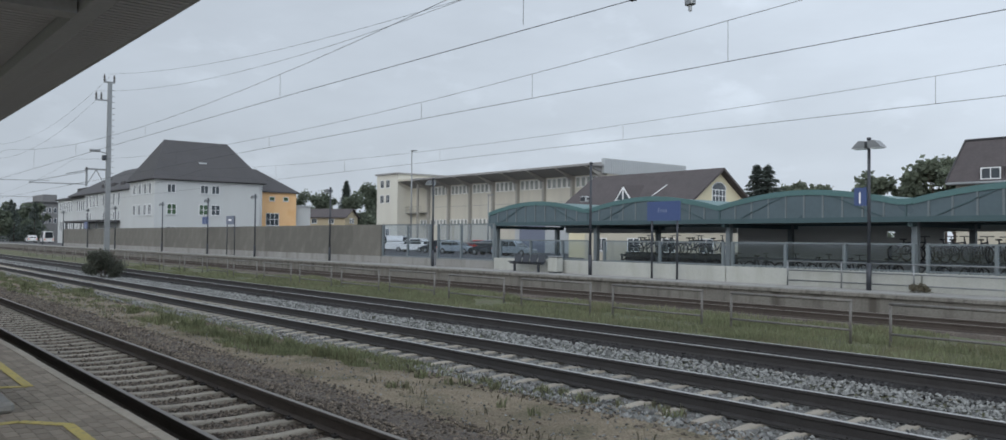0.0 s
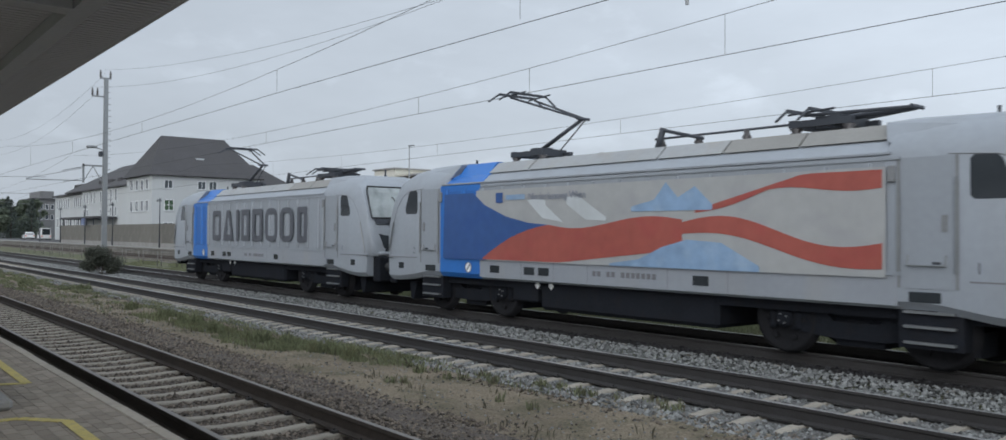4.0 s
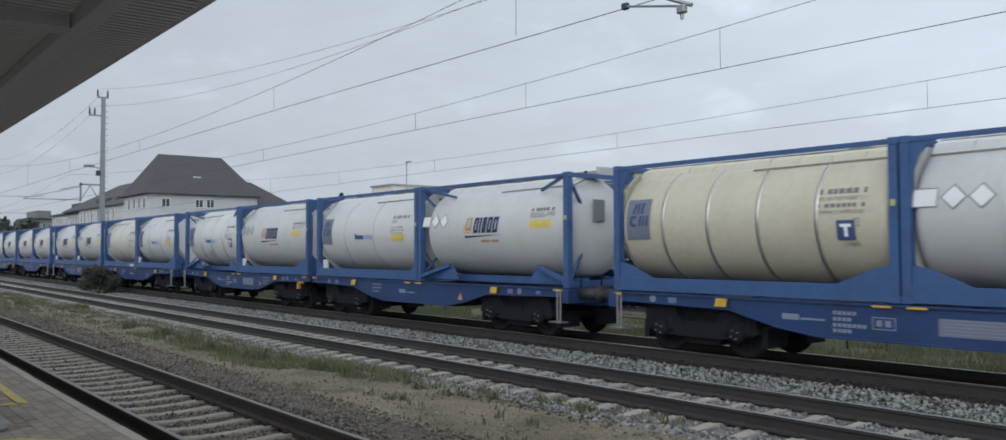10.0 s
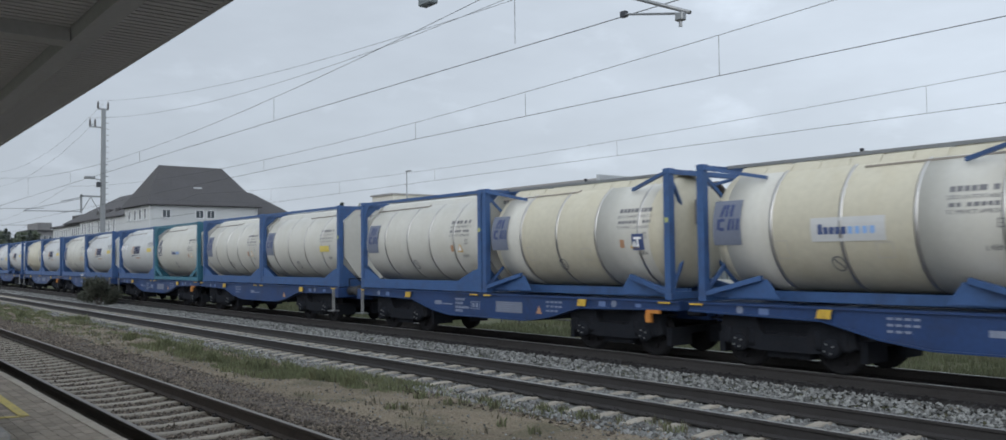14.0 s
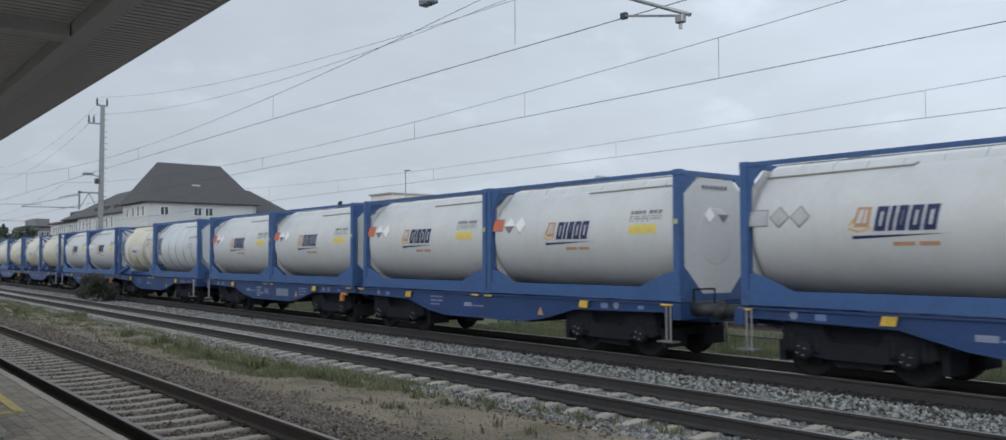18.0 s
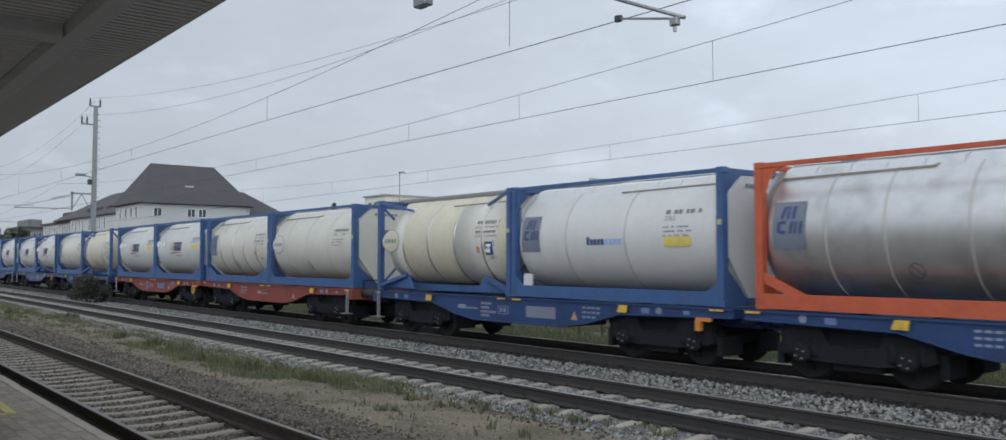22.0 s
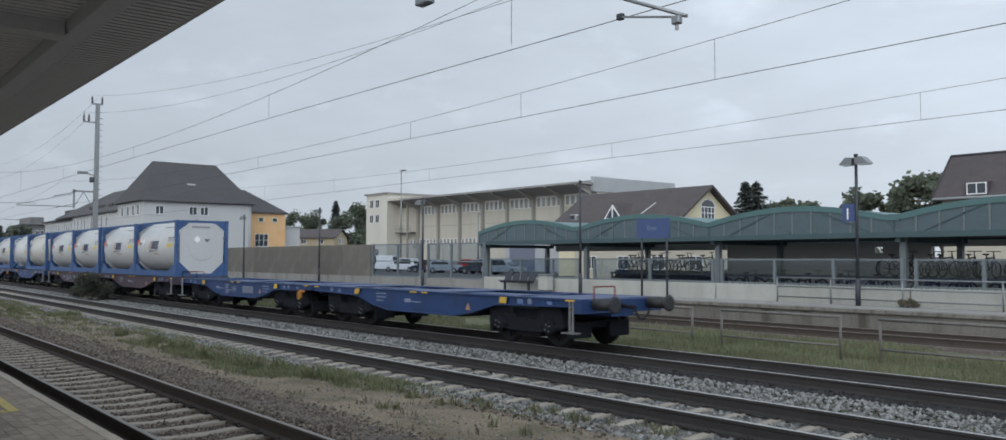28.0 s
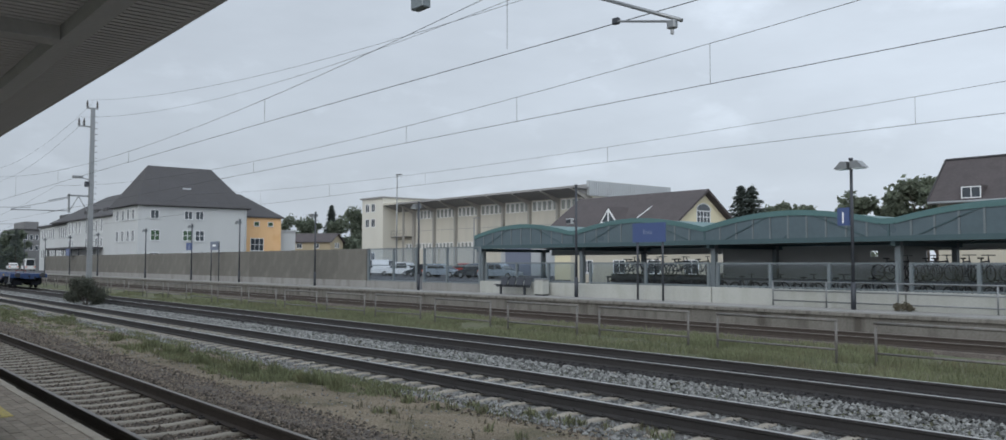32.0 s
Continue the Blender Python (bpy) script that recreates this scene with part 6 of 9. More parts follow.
def wagon(mat, label, seed):
    rs = random.Random(seed)
    w = thing("container_wagon", label, "freight wagon", "twin wagons of the goods train")
    for u, (a, b, outer) in enumerate(((0.62, 13.08, -1), (13.31, 25.77, 1))):
        # outer: which end carries the buffers
        bo, bi = (2.75, 11.15) if outer < 0 else (23.64, 15.24)
        lo, hi = min(bo, bi) + 1.75, max(bo, bi) - 1.75
        for s in (-1, 1):
            y0, y1 = sorted((s * 1.16, s * 1.23))
            ol = [(a, 0.99), (lo - 0.9, 0.93), (lo + 0.1, 0.68), (lo + 0.9, 0.57), (hi - 0.9, 0.57), (hi - 0.1, 0.68), (hi + 0.9, 0.93), (b, 0.99), (b, 1.15), (a, 1.15)]
            sb = part("side_sill", BM(prism, ol, "y", y0, y1), mat, w)
            f0, f1 = sorted((s * 1.1, s * 1.27))
            part("sill_flange", BM(box, a, b, f0, f1, 1.12, 1.155), mat, sb)
            if s < 0:
                part("lower_flange", BM(lambda q: [beam(q, (p0[0], s * 1.2, p0[1]), (p1[0], s * 1.2, p1[1]), 0.16, 0.03) for p0, p1 in zip(ol[:8], ol[1:8])]), mat, sb)
            if s < 0:
                lx = (a + b) / 2 + 0.5
                for x in (lo + 0.2, hi - 0.2):
                    if (x > (a + b) / 2) == (u == 0):
                        rows_ = [(x + 0.14 * (i % 4), x + 0.14 * (i % 4) + 0.1, 1.0 - 0.1 * (i // 4), 1.04 - 0.1 * (i // 4)) for i in range(11)]
                    else:
                        q = x if u == 0 else x - 3.0
                        rows_ = [(q, q + 0.32, 0.82, 0.92), (q + 0.36, q + 0.8, 0.83, 0.86)]
                    if u == 0 and x < (a + b) / 2:
                        rows_ += [(q + 0.95 + 0.085 * i, q + 1.01 + 0.085 * i, z, z + 0.06) for z, k in ((0.95, 5), (0.85, 4), (0.75, 7), (0.66, 4)) for i in range(k)]
                        rows_ += [(q + c, q + d, z0, z1) for c, d, z0, z1 in ((1.62, 2.0, 0.93, 0.945), (1.62, 2.0, 0.75, 0.765), (1.62, 1.635, 0.765, 0.93), (1.985, 2.0, 0.765, 0.93), (1.69, 1.78, 0.8, 0.9), (1.83, 1.92, 0.8, 0.9))]
                    part("stencil_print", BM(lambda b2: [box(b2, x0, x1, -1.236, -1.231, z0, z1) for x0, x1, z0, z1 in rows_]), "stencil", sb)
                if u == 0:
                    part("blue_label", BM(box, lx, lx + 1.0, -1.237, -1.231, 0.72, 0.98), "blue_sign" if mat == "wagon_red" else "steelblue", sb)
                    part("label_print", BM(lambda q: [box(q, lx + 0.06, lx + 0.94, -1.2395, -1.2375, 0.755 + 0.05 * i, 0.768 + 0.05 * i) for i in range(5)]), "stencil", sb)
                part("warning_triangle", BM(prism, [((a + b) / 2 + 2.0, 0.74), ((a + b) / 2 + 2.2, 0.74), ((a + b) / 2 + 2.1, 0.92)], "y", -1.237, -1.231), "orange_mark", sb)
                part("round_mark", BM(lambda q: (lathe(q, [(-1.2385, 0.075), (-1.231, 0.075)], "y", 16, (b - 1.75, 0, 1.05)), lathe(q, [(-1.2385, 0.075), (-1.231, 0.075)], "y", 16, (a + 1.15, 0, 1.05)))), "stencil", sb, "pale round mark")
                part("small_label", BM(lambda q: [box(q, a + 1.55, a + 1.75, -1.237, -1.231, 0.98, 1.09), box(q, b - 2.2, b - 2.0, -1.237, -1.231, 0.98, 1.09), box(q, b - 1.15, b - 1.0, -1.237, -1.231, 1.0, 1.07)]), "dull_label", sb)
                for x in (a + 2.75, b - 2.75):
                    part("stanchion_flap", BM(prism, [(x, 1.12), (x + 0.24, 1.12), (x + 0.2, 0.97), (x - 0.05, 0.97)], "y", -1.31, -1.285), "latch", sb, "yellow folding latch")
                for x in (a + 0.05, (a + b) / 2 - 0.5, (a + b) / 2 + 0.06, b - 0.5):
                    part("latch_mark", BM(box, x, x + 0.3, -1.29, -1.275, 1.1, 1.135), "latch", sb, "yellow latch mark")
        part("deck_centre", BM(box, a, b, -0.36, 0.36, 0.75, 1.12), mat, w)
        for x in (a + 0.12, a + 2.9, (a + b) / 2 - 0.3, (a + b) / 2 + 0.3, b - 2.9, b - 0.12):
            part("cross_member", BM(box, x - 0.12, x + 0.12, -1.16, 1.16, 0.98, 1.135), mat, w)
        for x in (a + 1.0, b - 1.0, (a + b) / 2):
            part("deck_plate", BM(box, x - 0.85, x + 0.85, -1.15, 1.15, 1.136, 1.15), mat, w)
        bogie(w, bo)
        bogie(w, bi)
        xe = a if outer < 0 else b
        part("headstock", BM(box, min(xe, xe - outer * 0.2), max(xe, xe - outer * 0.2), -1.3, 1.3, 0.84, 1.13), mat, w)
        buffers(w, 0.0 if outer < 0 else LW, outer)
        part("coupling_hook", BM(lambda q: [rod(q, (xe, 0, 0.98), (xe + outer * 0.38, 0, 0.96), 0.045, 8), rod(q, (xe + outer * 0.3, 0, 1.0), (xe + outer * 0.5, 0, 0.72), 0.03, 6)]), "under", w)
        part("air_hose", BM(lambda q: [rod(q, (xe + outer * k * 0.12, 0.4, 0.92 - 0.25 * math.sin(k * 0.8)), (xe + outer * (k + 1) * 0.12, 0.38, 0.92 - 0.25 * math.sin((k + 1) * 0.8)), 0.022, 6) for k in range(4)]), "rubber", w)
        st = bmesh.new()
        xs = xe - outer * 0.3
        for q in (-0.05, 0.05):
            rod(st, (xs + q, -1.3, 1.1), (xs + q, -1.3, 0.42), 0.02, 6)
        box(st, xs - 0.2, xs + 0.2, -1.42, -1.2, 0.4, 0.43)
        part("shunter_step", st, "galv", w, "grey steel shunter step")
        part("grab_handle", BM(lambda q: [rod(q, (xe, -0.9, 1.12), (xe, -0.9, 1.42), 0.018, 6), rod(q, (xe, -0.9, 1.42), (xe, -0.25, 1.42), 0.018, 6), rod(q, (xe, -0.25, 1.42), (xe, -0.25, 1.12), 0.018, 6)]), "under", w)
        for x in (min(bo, bi) + 2.2, (a + b) / 2 + 0.4):
            part("brake_gear", BM(bevel_box, x, x + 0.8, -0.75, 0.75, 0.5, 0.78, 0.04), "under", w)
        part("brake_pipe", BM(rod, (a + 0.3, -0.95, 0.86), (b - 0.3, -0.95, 0.86), 0.02, 6), "under", w)
    part("crank_bracket", BM(lambda q: (box(q, 12.28, 12.62, -1.31, -1.24, 0.9, 0.97), box(q, 12.28, 12.4, -1.33, -1.24, 0.72, 0.9))), "crank_orange", w, "orange brake crank bracket")
    part("short_coupler", BM(box, 13.0, 13.4, -0.15, 0.15, 0.82, 1.05), "under", w)
    for s in (-1, 1):
        part("side_bearer", BM(bevel_box, 13.02, 13.37, s * 0.85 - 0.1, s * 0.85 + 0.1, 0.86, 1.02, 0.02), "under", w)
    br, bt_ = (0.17, 0.02) if mat == "wagon_red" else (0.12, 0.011)
    bwb = bmesh.new()
    for k in range(14):
        a0, a1 = k * math.tau / 14, (k + 1) * math.tau / 14
        rod(bwb, (12.25 + br * math.cos(a0), -1.3, 0.78 + br * math.sin(a0)), (12.25 + br * math.cos(a1), -1.3, 0.78 + br * math.sin(a1)), bt_, 5, cap=False)
    rod(bwb, (12.25, -1.3, 0.78 - br), (12.25, -1.3, 0.78 + br), bt_ * 0.8, 5)
    part("brake_wheel", bwb, "latch" if mat == "wagon_red" else "under", w, "hand brake wheel")
    return w


# ---- locomotives (x from the leading buffers) ----
LL = 18.76
# x, half width at the sill, half width at the shoulder, bottom, waist, shoulder, roof
STATIONS = [(0.43, 1.2, 1.18, 1.36, 1.5, 1.56, 1.6), (0.5, 1.36, 1.33, 1.36, 1.78, 1.88, 1.92), (0.62, 1.42, 1.38, 1.36, 2.2, 2.36, 2.42), (0.66, 1.43, 1.385, 0.76, 2.3, 2.47, 2.54),
            (0.8, 1.45, 1.38, 0.74, 2.6, 2.82, 2.9), (1.0, 1.47, 1.36, 0.74, 2.92, 3.18, 3.28), (1.2, 1.48, 1.34, 0.74, 3.08, 3.42, 3.56), (1.45, 1.485, 1.3, 0.76, 3.18, 3.54, 3.74),
            (1.9, 1.485, 1.28, 0.8, 3.24, 3.58, 3.81), (2.75, 1.485, 1.28, 0.93, 3.28, 3.58, 3.82), (3.42, 1.485, 1.26, 0.93, 3.28, 3.58, 3.8), (3.46, 1.485, 1.2, 0.93, 3.27, 3.5, 3.68)]


def loft_body(bm, rows):
    rings = []
    for x, w, ws_, zb, zw, zs, zt in rows:
        half = [(0.0, zb), (w - 0.1, zb), (w, zb + 0.12), (w, zw), (ws_, zs), (ws_ - 0.28, zt - 0.03), (0.0, zt)]
        ring = [(y, z) for y, z in half] + [(-y, z) for y, z in half[-2:0:-1]]
        rings.append([bm.verts.new((x, y, z)) for y, z in ring])
    n = len(rings[0])
    for a, b in zip(rings, rings[1:]):
        for k in range(n):
            bm.faces.new((a[k], a[(k + 1) % n], b[(k + 1) % n], b[k]))
    bm.faces.new(rings[0][::-1])
    bm.faces.new(rings[-1])
    for f in bm.faces:
        f.smooth = True


def side_poly(bm, pts, y=-1.492, t=0.005):
    prism(bm, pts, "y", y - t, y)


def wave(x0, x1, f, n=18):
    return [(x0 + (x1 - x0) * i / n, f((i / n))) for i in range(n + 1)]


def pantograph(parent, x, up):
    pg = part("pantograph", BM(lambda b: [box(b, x - 0.6, x + 0.62, s * 0.45 - 0.06, s * 0.45 + 0.06, 3.98, 4.1) for s in (-1, 1)] + [box(b, x - 0.6, x - 0.46, -0.49, 0.49, 3.98, 4.12), box(b, x + 0.2, x + 0.4, -0.49, 0.49, 3.98, 4.16), box(b, x - 0.3, x + 0.3, -0.12, 0.12, 3.96, 4.2)]), "steel_dark", parent, "raised pantograph" if up else "folded pantograph")
    for dx in (-0.5, 0.52):
        for dy in (-0.4, 0.4):
            part("insulator", BM(lathe, [(3.72, 0.09), (3.78, 0.13), (3.82, 0.08), (3.87, 0.13), (3.91, 0.08), (3.96, 0.13), (4.0, 0.07)], "z", 8, (x + dx, dy, 0)), "insulator", pg)
    if up:
        knee, top = (x + 1.5, 0, 4.8), (x - 0.75, 0, 5.6)
    else:
        knee, top = (x + 1.5, 0, 4.2), (x - 0.35, 0, 4.26)
    part("lower_arm", BM(rod, (x - 0.1, 0, 4.12), knee, 0.06, 8, 0.045), "steel_dark", pg)
    part("control_rod", BM(rod, (x + 0.55, 0.12, 4.1), (knee[0] - 0.05, 0.12, knee[2] - 0.02), 0.018, 6), "steel_dark", pg)
    ub = bmesh.new()
    for s in (-1, 1):
        rod(ub, (knee[0], s * 0.08, knee[2]), (top[0], s * 0.42, top[2] - 0.06), 0.03, 6)
    rod(ub, (knee[0], -0.2, knee[2]), (knee[0], 0.2, knee[2]), 0.04, 6)
    part("upper_arm", ub, "steel_dark", pg)
    hb = bmesh.new()
    for dx in (-0.22, 0.22):
        beam(hb, (top[0] + dx, -0.6, top[2] + 0.03), (top[0] + dx, 0.6, top[2] + 0.03), 0.05, 0.06)
        for s in (-1, 1):
            beam(hb, (top[0] + dx, s * 0.6, top[2] + 0.03), (top[0] + dx, s * 0.95, top[2] - 0.2), 0.035, 0.035)
    for s in (-1, 1):
        rod(hb, (top[0] - 0.3, s * 0.45, top[2] - 0.03), (top[0] + 0.6, s * 0.4, top[2] + 0.02), 0.02, 6)
    part("contact_head", hb, "steel_dark", pg)


def locomotive(label, art):
    L = thing("electric_locomotive", label, "locomotive", "locomotives of the goods train")
    mid = (LL / 2, 1.485, 1.2, 0.93, 3.27, 3.5, 3.68)
    rows = STATIONS + [mid] + [(LL - r[0], *r[1:]) for r in STATIONS[::-1]]
    body = part("body", BM(loft_body, rows), "loco_grey", L)
    body.data.set_sharp_from_angle(angle=radians(38))
    blue_rows = [(3.3, 1.489, 1.2, 0.926, 3.274, 3.46, 3.6)] + [(x, 1.489, 1.206, 0.926, 3.274, 3.507, 3.687) for x in (3.47, 5.02)]
    bb_ = part("blue_band", BM(loft_body, blue_rows), "loco_blue", L, "bright blue painted section")
    bb_.data.set_sharp_from_angle(angle=radians(30))
    part("blue_roof_panel", BM(lambda b: hull(b, [(px, sy * py, pz) for px in (3.66, 4.93) for sy in (-1, 1) for py, pz in ((1.19, 3.5), (0.88, 3.85), (0.86, 3.86))])), "loco_blue", L, "blue sloping roof panel")
    # raised plates whose darker blue paints the shade of a recess
    for sy in (-1, 1):
        part("blue_inner_panel", BM(box, 3.62, 4.78, sy * 1.4925 - 0.0035, sy * 1.4925 + 0.0035, 1.5, 3.12), "loco_blue_deep", L, "blue panel coloured darker to look recessed")
    for s, xa in ((1, 0.0), (-1, LL)):
        def X(v):
            return xa + s * v
        for sd in (-1, 1):
            y0, y1 = sorted((sd * 1.46, sd * 1.496))
            cw = [(X(1.66), 2.57), (X(2.13), 2.57), (X(2.19), 2.63), (X(2.19), 3.15), (X(2.13), 3.21), (X(1.84), 3.21), (X(1.76), 3.14), (X(1.6), 2.76), (X(1.6), 2.63)]
            yw0, yw1 = sorted((sd * 1.40, sd * 1.489))
            part("cab_window", BM(prism, cw, "y", yw0, yw1), "car_glass", L, "dark cab side window")
            xa0, xa1 = sorted((X(2.42), X(3.18)))
            dr = part("cab_door", BM(box, xa0, xa1, y0, y1, 1.26, 3.22), "loco_grey", L)
            for q in (2.37, 3.23):
                part("door_recess", BM(box, X(q) - 0.025, X(q) + 0.025, min(sd * 1.4, sd * 1.4895), max(sd * 1.4, sd * 1.4895), 1.26, 3.22), "loco_seam", L, "grey grab rail recess")
            part("skirt_joint", BM(box, min(X(0.6), X(2.2)), max(X(0.6), X(2.2)), min(sd * 1.4, sd * 1.488), max(sd * 1.4, sd * 1.488), 1.372, 1.398), "print_grey", L)
            for q in (2.37, 3.23):
                part("door_rail", BM(rod, (X(q), sd * 1.53, 1.5), (X(q), sd * 1.53, 2.9), 0.018, 6), "galv", dr)
            part("step_well", BM(box, xa0 - 0.1, xa1 + 0.1, min(sd * 1.1, sd * 1.38), max(sd * 1.1, sd * 1.38), 0.35, 0.93), "under", L)
            part("door_handle", BM(box, min(X(2.6), X(2.72)), max(X(2.6), X(2.72)), y0 - 0.012, y1 + 0.012, 1.62, 1.66), "steel_dark", dr)
            part("footstep", BM(lambda b: [box(b, xa0, xa1, min(sd * 1.2, sd * 1.45), max(sd * 1.2, sd * 1.45), z, z + 0.04) for z in (0.42, 0.66, 0.88)]), "galv", L)
            part("step_hatch", BM(bevel_box, min(X(2.6), X(3.08)), max(X(2.6), X(3.08)), y0, y1, 1.05, 1.21, 0.012), "car_glass", L)
            part("side_hatch", BM(box, min(X(1.26), X(1.52)), max(X(1.26), X(1.52)), min(sd * 1.3, sd * 1.4865), max(sd * 1.3, sd * 1.4865), 1.07, 1.24), "car_glass", L)
            hl = bmesh.new()
            hull(hl, [(X(0.4), sd * 0.72, 1.42), (X(0.44), sd * 1.1, 1.42), (X(0.44), sd * 0.72, 1.95), (X(0.56), sd * 1.2, 2.05), (X(0.9), sd * 0.8, 1.5), (X(0.9), sd * 1.2, 1.6)])
            part("headlight", hl, "car_glass", L, "dark headlight cluster")
            part("cab_grab_rail", BM(rod, (X(0.69), sd * 1.47, 1.52), (X(0.97), sd * 1.49, 2.36), 0.02, 6), "galv", L)
        ws_ = bmesh.new()
        hull(ws_, [(X(q[0]), sy * q[1], q[2]) for sy in (-1, 1) for q in ((0.615, 1.27, 2.5), (0.77, 1.27, 2.91), (0.97, 1.25, 3.29), (1.1, 1.2, 3.46), (0.75, 1.27, 2.45), (1.25, 1.15, 3.3))])
        part("windscreen", ws_, "windscreen", L, "raked cab windscreen")
        part("windscreen_post", BM(lambda b: [beam(b, (X(p[0]), 0, p[1]), (X(q[0]), 0, q[1]), 0.06, 0.04) for p, q in zip(((0.6, 2.5), (0.755, 2.91), (0.955, 3.29)), ((0.755, 2.91), (0.955, 3.29), (1.085, 3.46)))]), "steel_dark", L, "dark centre post of the windscreen")
        part("windscreen_gasket", BM(lambda b: [rod(b, (X(p[0]), p[1], p[2]), (X(q[0]), q[1], q[2]), 0.022, 6) for p, q in (((0.61, -1.27, 2.5), (0.61, 1.27, 2.5)), ((0.61, -1.28, 2.5), (0.97, -1.25, 3.3)), ((0.61, 1.28, 2.5), (0.97, 1.25, 3.3)), ((0.97, -1.25, 3.3), (1.09, -1.18, 3.47)), ((0.97, 1.25, 3.3), (1.09, 1.18, 3.47)), ((1.09, -1.18, 3.47), (1.09, 1.18, 3.47)))]), "rubber", L, "black windscreen seal")
        part("wiper_gear", BM(lambda b: [rod(b, (X(0.53), -0.75 + 0.3 * i, 2.4), (X(0.55), -0.5 + 0.3 * i, 2.3 + 0.06 * (i % 2)), 0.03, 6) for i in range(5)]), "rubber", L, "wiper linkage")
        part("wiper_panel", BM(lambda b: hull(b, [(X(0.555), -1.15, 2.32), (X(0.555), 1.15, 2.32), (X(0.595), -1.2, 2.47), (X(0.595), 1.2, 2.47), (X(0.7), -1.15, 2.35), (X(0.7), 1.15, 2.35)])), "steel_dark", L)
        part("buffer_beam", BM(bevel_box, min(X(0.3), X(0.68)), max(X(0.3), X(0.68)), -1.2, 1.2, 0.6, 1.35, 0.04), "under", L)
        for y in (-0.35, 0.4):
            part("wiper", BM(lambda b: (rod(b, (X(0.57), y + 0.35, 2.47), (X(0.74), y + 0.05, 2.92), 0.016, 5), rod(b, (X(0.74), y + 0.05, 2.92), (X(0.85), y - 0.1, 3.16), 0.016, 5))), "rubber", L)
        part("nose_lip", BM(bevel_box, min(X(0.36), X(0.6)), max(X(0.36), X(0.6)), -1.16, 1.16, 1.375, 1.49, 0.03), "loco_strip", L, "pale lip under the nose")
        part("nose_print", BM(lambda b: [box(b, min(X(0.41), X(0.43)), max(X(0.41), X(0.43)), -0.4 + 0.16 * i, -0.3 + 0.16 * i, 1.66, 1.78) for i in range(5)]), "loco_text", L)
        part("snow_plough", BM(prism, [(X(1.3), 0.25), (X(1.45), 0.2), (X(1.6), 0.7), (X(1.25), 0.7)], "y", -1.1, 1.1), "under", L)
        buffers(L, X(0), -s)
        part("coupling_hook", BM(rod, (X(0.7), 0, 1.0), (X(0.25), 0, 0.96), 0.05, 8), "under", L)
        part("roof_hood", BM(lambda b: hull(b, [(X(px), sy * py, pz) for sy in (-1, 1) for px, py, pz in ((1.5, 0.95, 3.72), (1.9, 1.12, 3.66), (3.3, 1.32, 3.46), (3.5, 1.3, 3.5), (3.64, 1.05, 3.84), (3.62, 0.6, 3.91), (3.3, 0.7, 3.91), (2.0, 0.75, 3.87))])), "loco_grey", L, "cab roof fairing")
        for sd in (-1, 1):
            arch = ((2.5, 3.245), (1.8, 3.2), (1.42, 3.05), (1.15, 2.75), (0.96, 2.36), (0.83, 1.92), (0.73, 1.42))
            wid_ = (1.487, 1.486, 1.483, 1.477, 1.466, 1.453, 1.44)
            part("nose_joint", BM(lambda b: [rod(b, (X(p[0]), sd * w0, p[1]), (X(q[0]), sd * w1, q[1]), 0.009, 5) for p, q, w0, w1 in zip(arch, arch[1:], wid_, wid_[1:])]), "loco_seam", L)
            part("mirror_hatch", BM(bevel_box, min(X(3.27), X(3.39)), max(X(3.27), X(3.39)), min(sd * 1.48, sd * 1.54), max(sd * 1.48, sd * 1.54), 2.86, 3.12, 0.015), "loco_seam", L, "folded mirror housing")
            part("door_bar", BM(lambda b: [rod(b, p, q, 0.016, 6) for p, q in (((X(2.52), sd * 1.54, 1.6), (X(3.08), sd * 1.54, 1.6)), ((X(2.52), sd * 1.54, 1.6), (X(2.52), sd * 1.5, 1.76)), ((X(3.08), sd * 1.54, 1.6), (X(3.08), sd * 1.5, 1.76)))]), "galv", L, "bent door grab bar")
            part("door_lock", BM(box, min(X(2.5), X(2.58)), max(X(2.5), X(2.58)), min(sd * 1.49, sd * 1.515), max(sd * 1.49, sd * 1.515), 2.1, 2.35), "loco_seam", L)
        cn = bmesh.new()
        words_on(cn, "2" if s > 0 else "1", 0.24, lambda a, b: (X(2.06) + (a - 0.07), -1.4905, 1.5 + b))
        part("cab_figure", cn, "loco_text", L, "small dark cab figure")
        part("horn", BM(rod, (X(2.5), 0.3, 3.9), (X(2.5), 0.3, 4.12), 0.03, 6), "steel_dark", L)
        bogie(L, X(4.15), 2.6, 0.6)
    # long side panels with ribs
    for sd in (-1, 1):
        g0, g1 = sorted((sd * 1.44, sd * 1.505))
        part("rain_gutter", BM(box, 3.35, LL - 3.35, g0, g1, 3.29, 3.325), "loco_strip", L, "pale rain gutter along the eaves")
        part("lower_panel", BM(box, 5.03, LL - 3.25, min(sd * 1.4, sd * 1.4925), max(sd * 1.4, sd * 1.4925), 0.98, 1.435), "loco_strip", L, "pale lower side panel")
        for jx in (6.6, 7.72, 8.8, 11.0, 12.4):
            part("panel_joint", BM(box, jx, jx + 0.014, min(sd * 1.48, sd * 1.4945), max(sd * 1.48, sd * 1.4945), 0.99, 1.43), "loco_seam", L)
        y0, y1 = sorted((sd * 1.486, sd * 1.51))
        part("sill_strip", BM(box, 5.04, LL - 3.2, y0, y1 - (0.012 if sd > 0 else -0.0), 1.44, 1.5), "loco_grey", L)
        part("eaves_strip", BM(box, 5.04, LL - 3.2, y0, y1, 3.2, 3.25), "loco_grey", L)
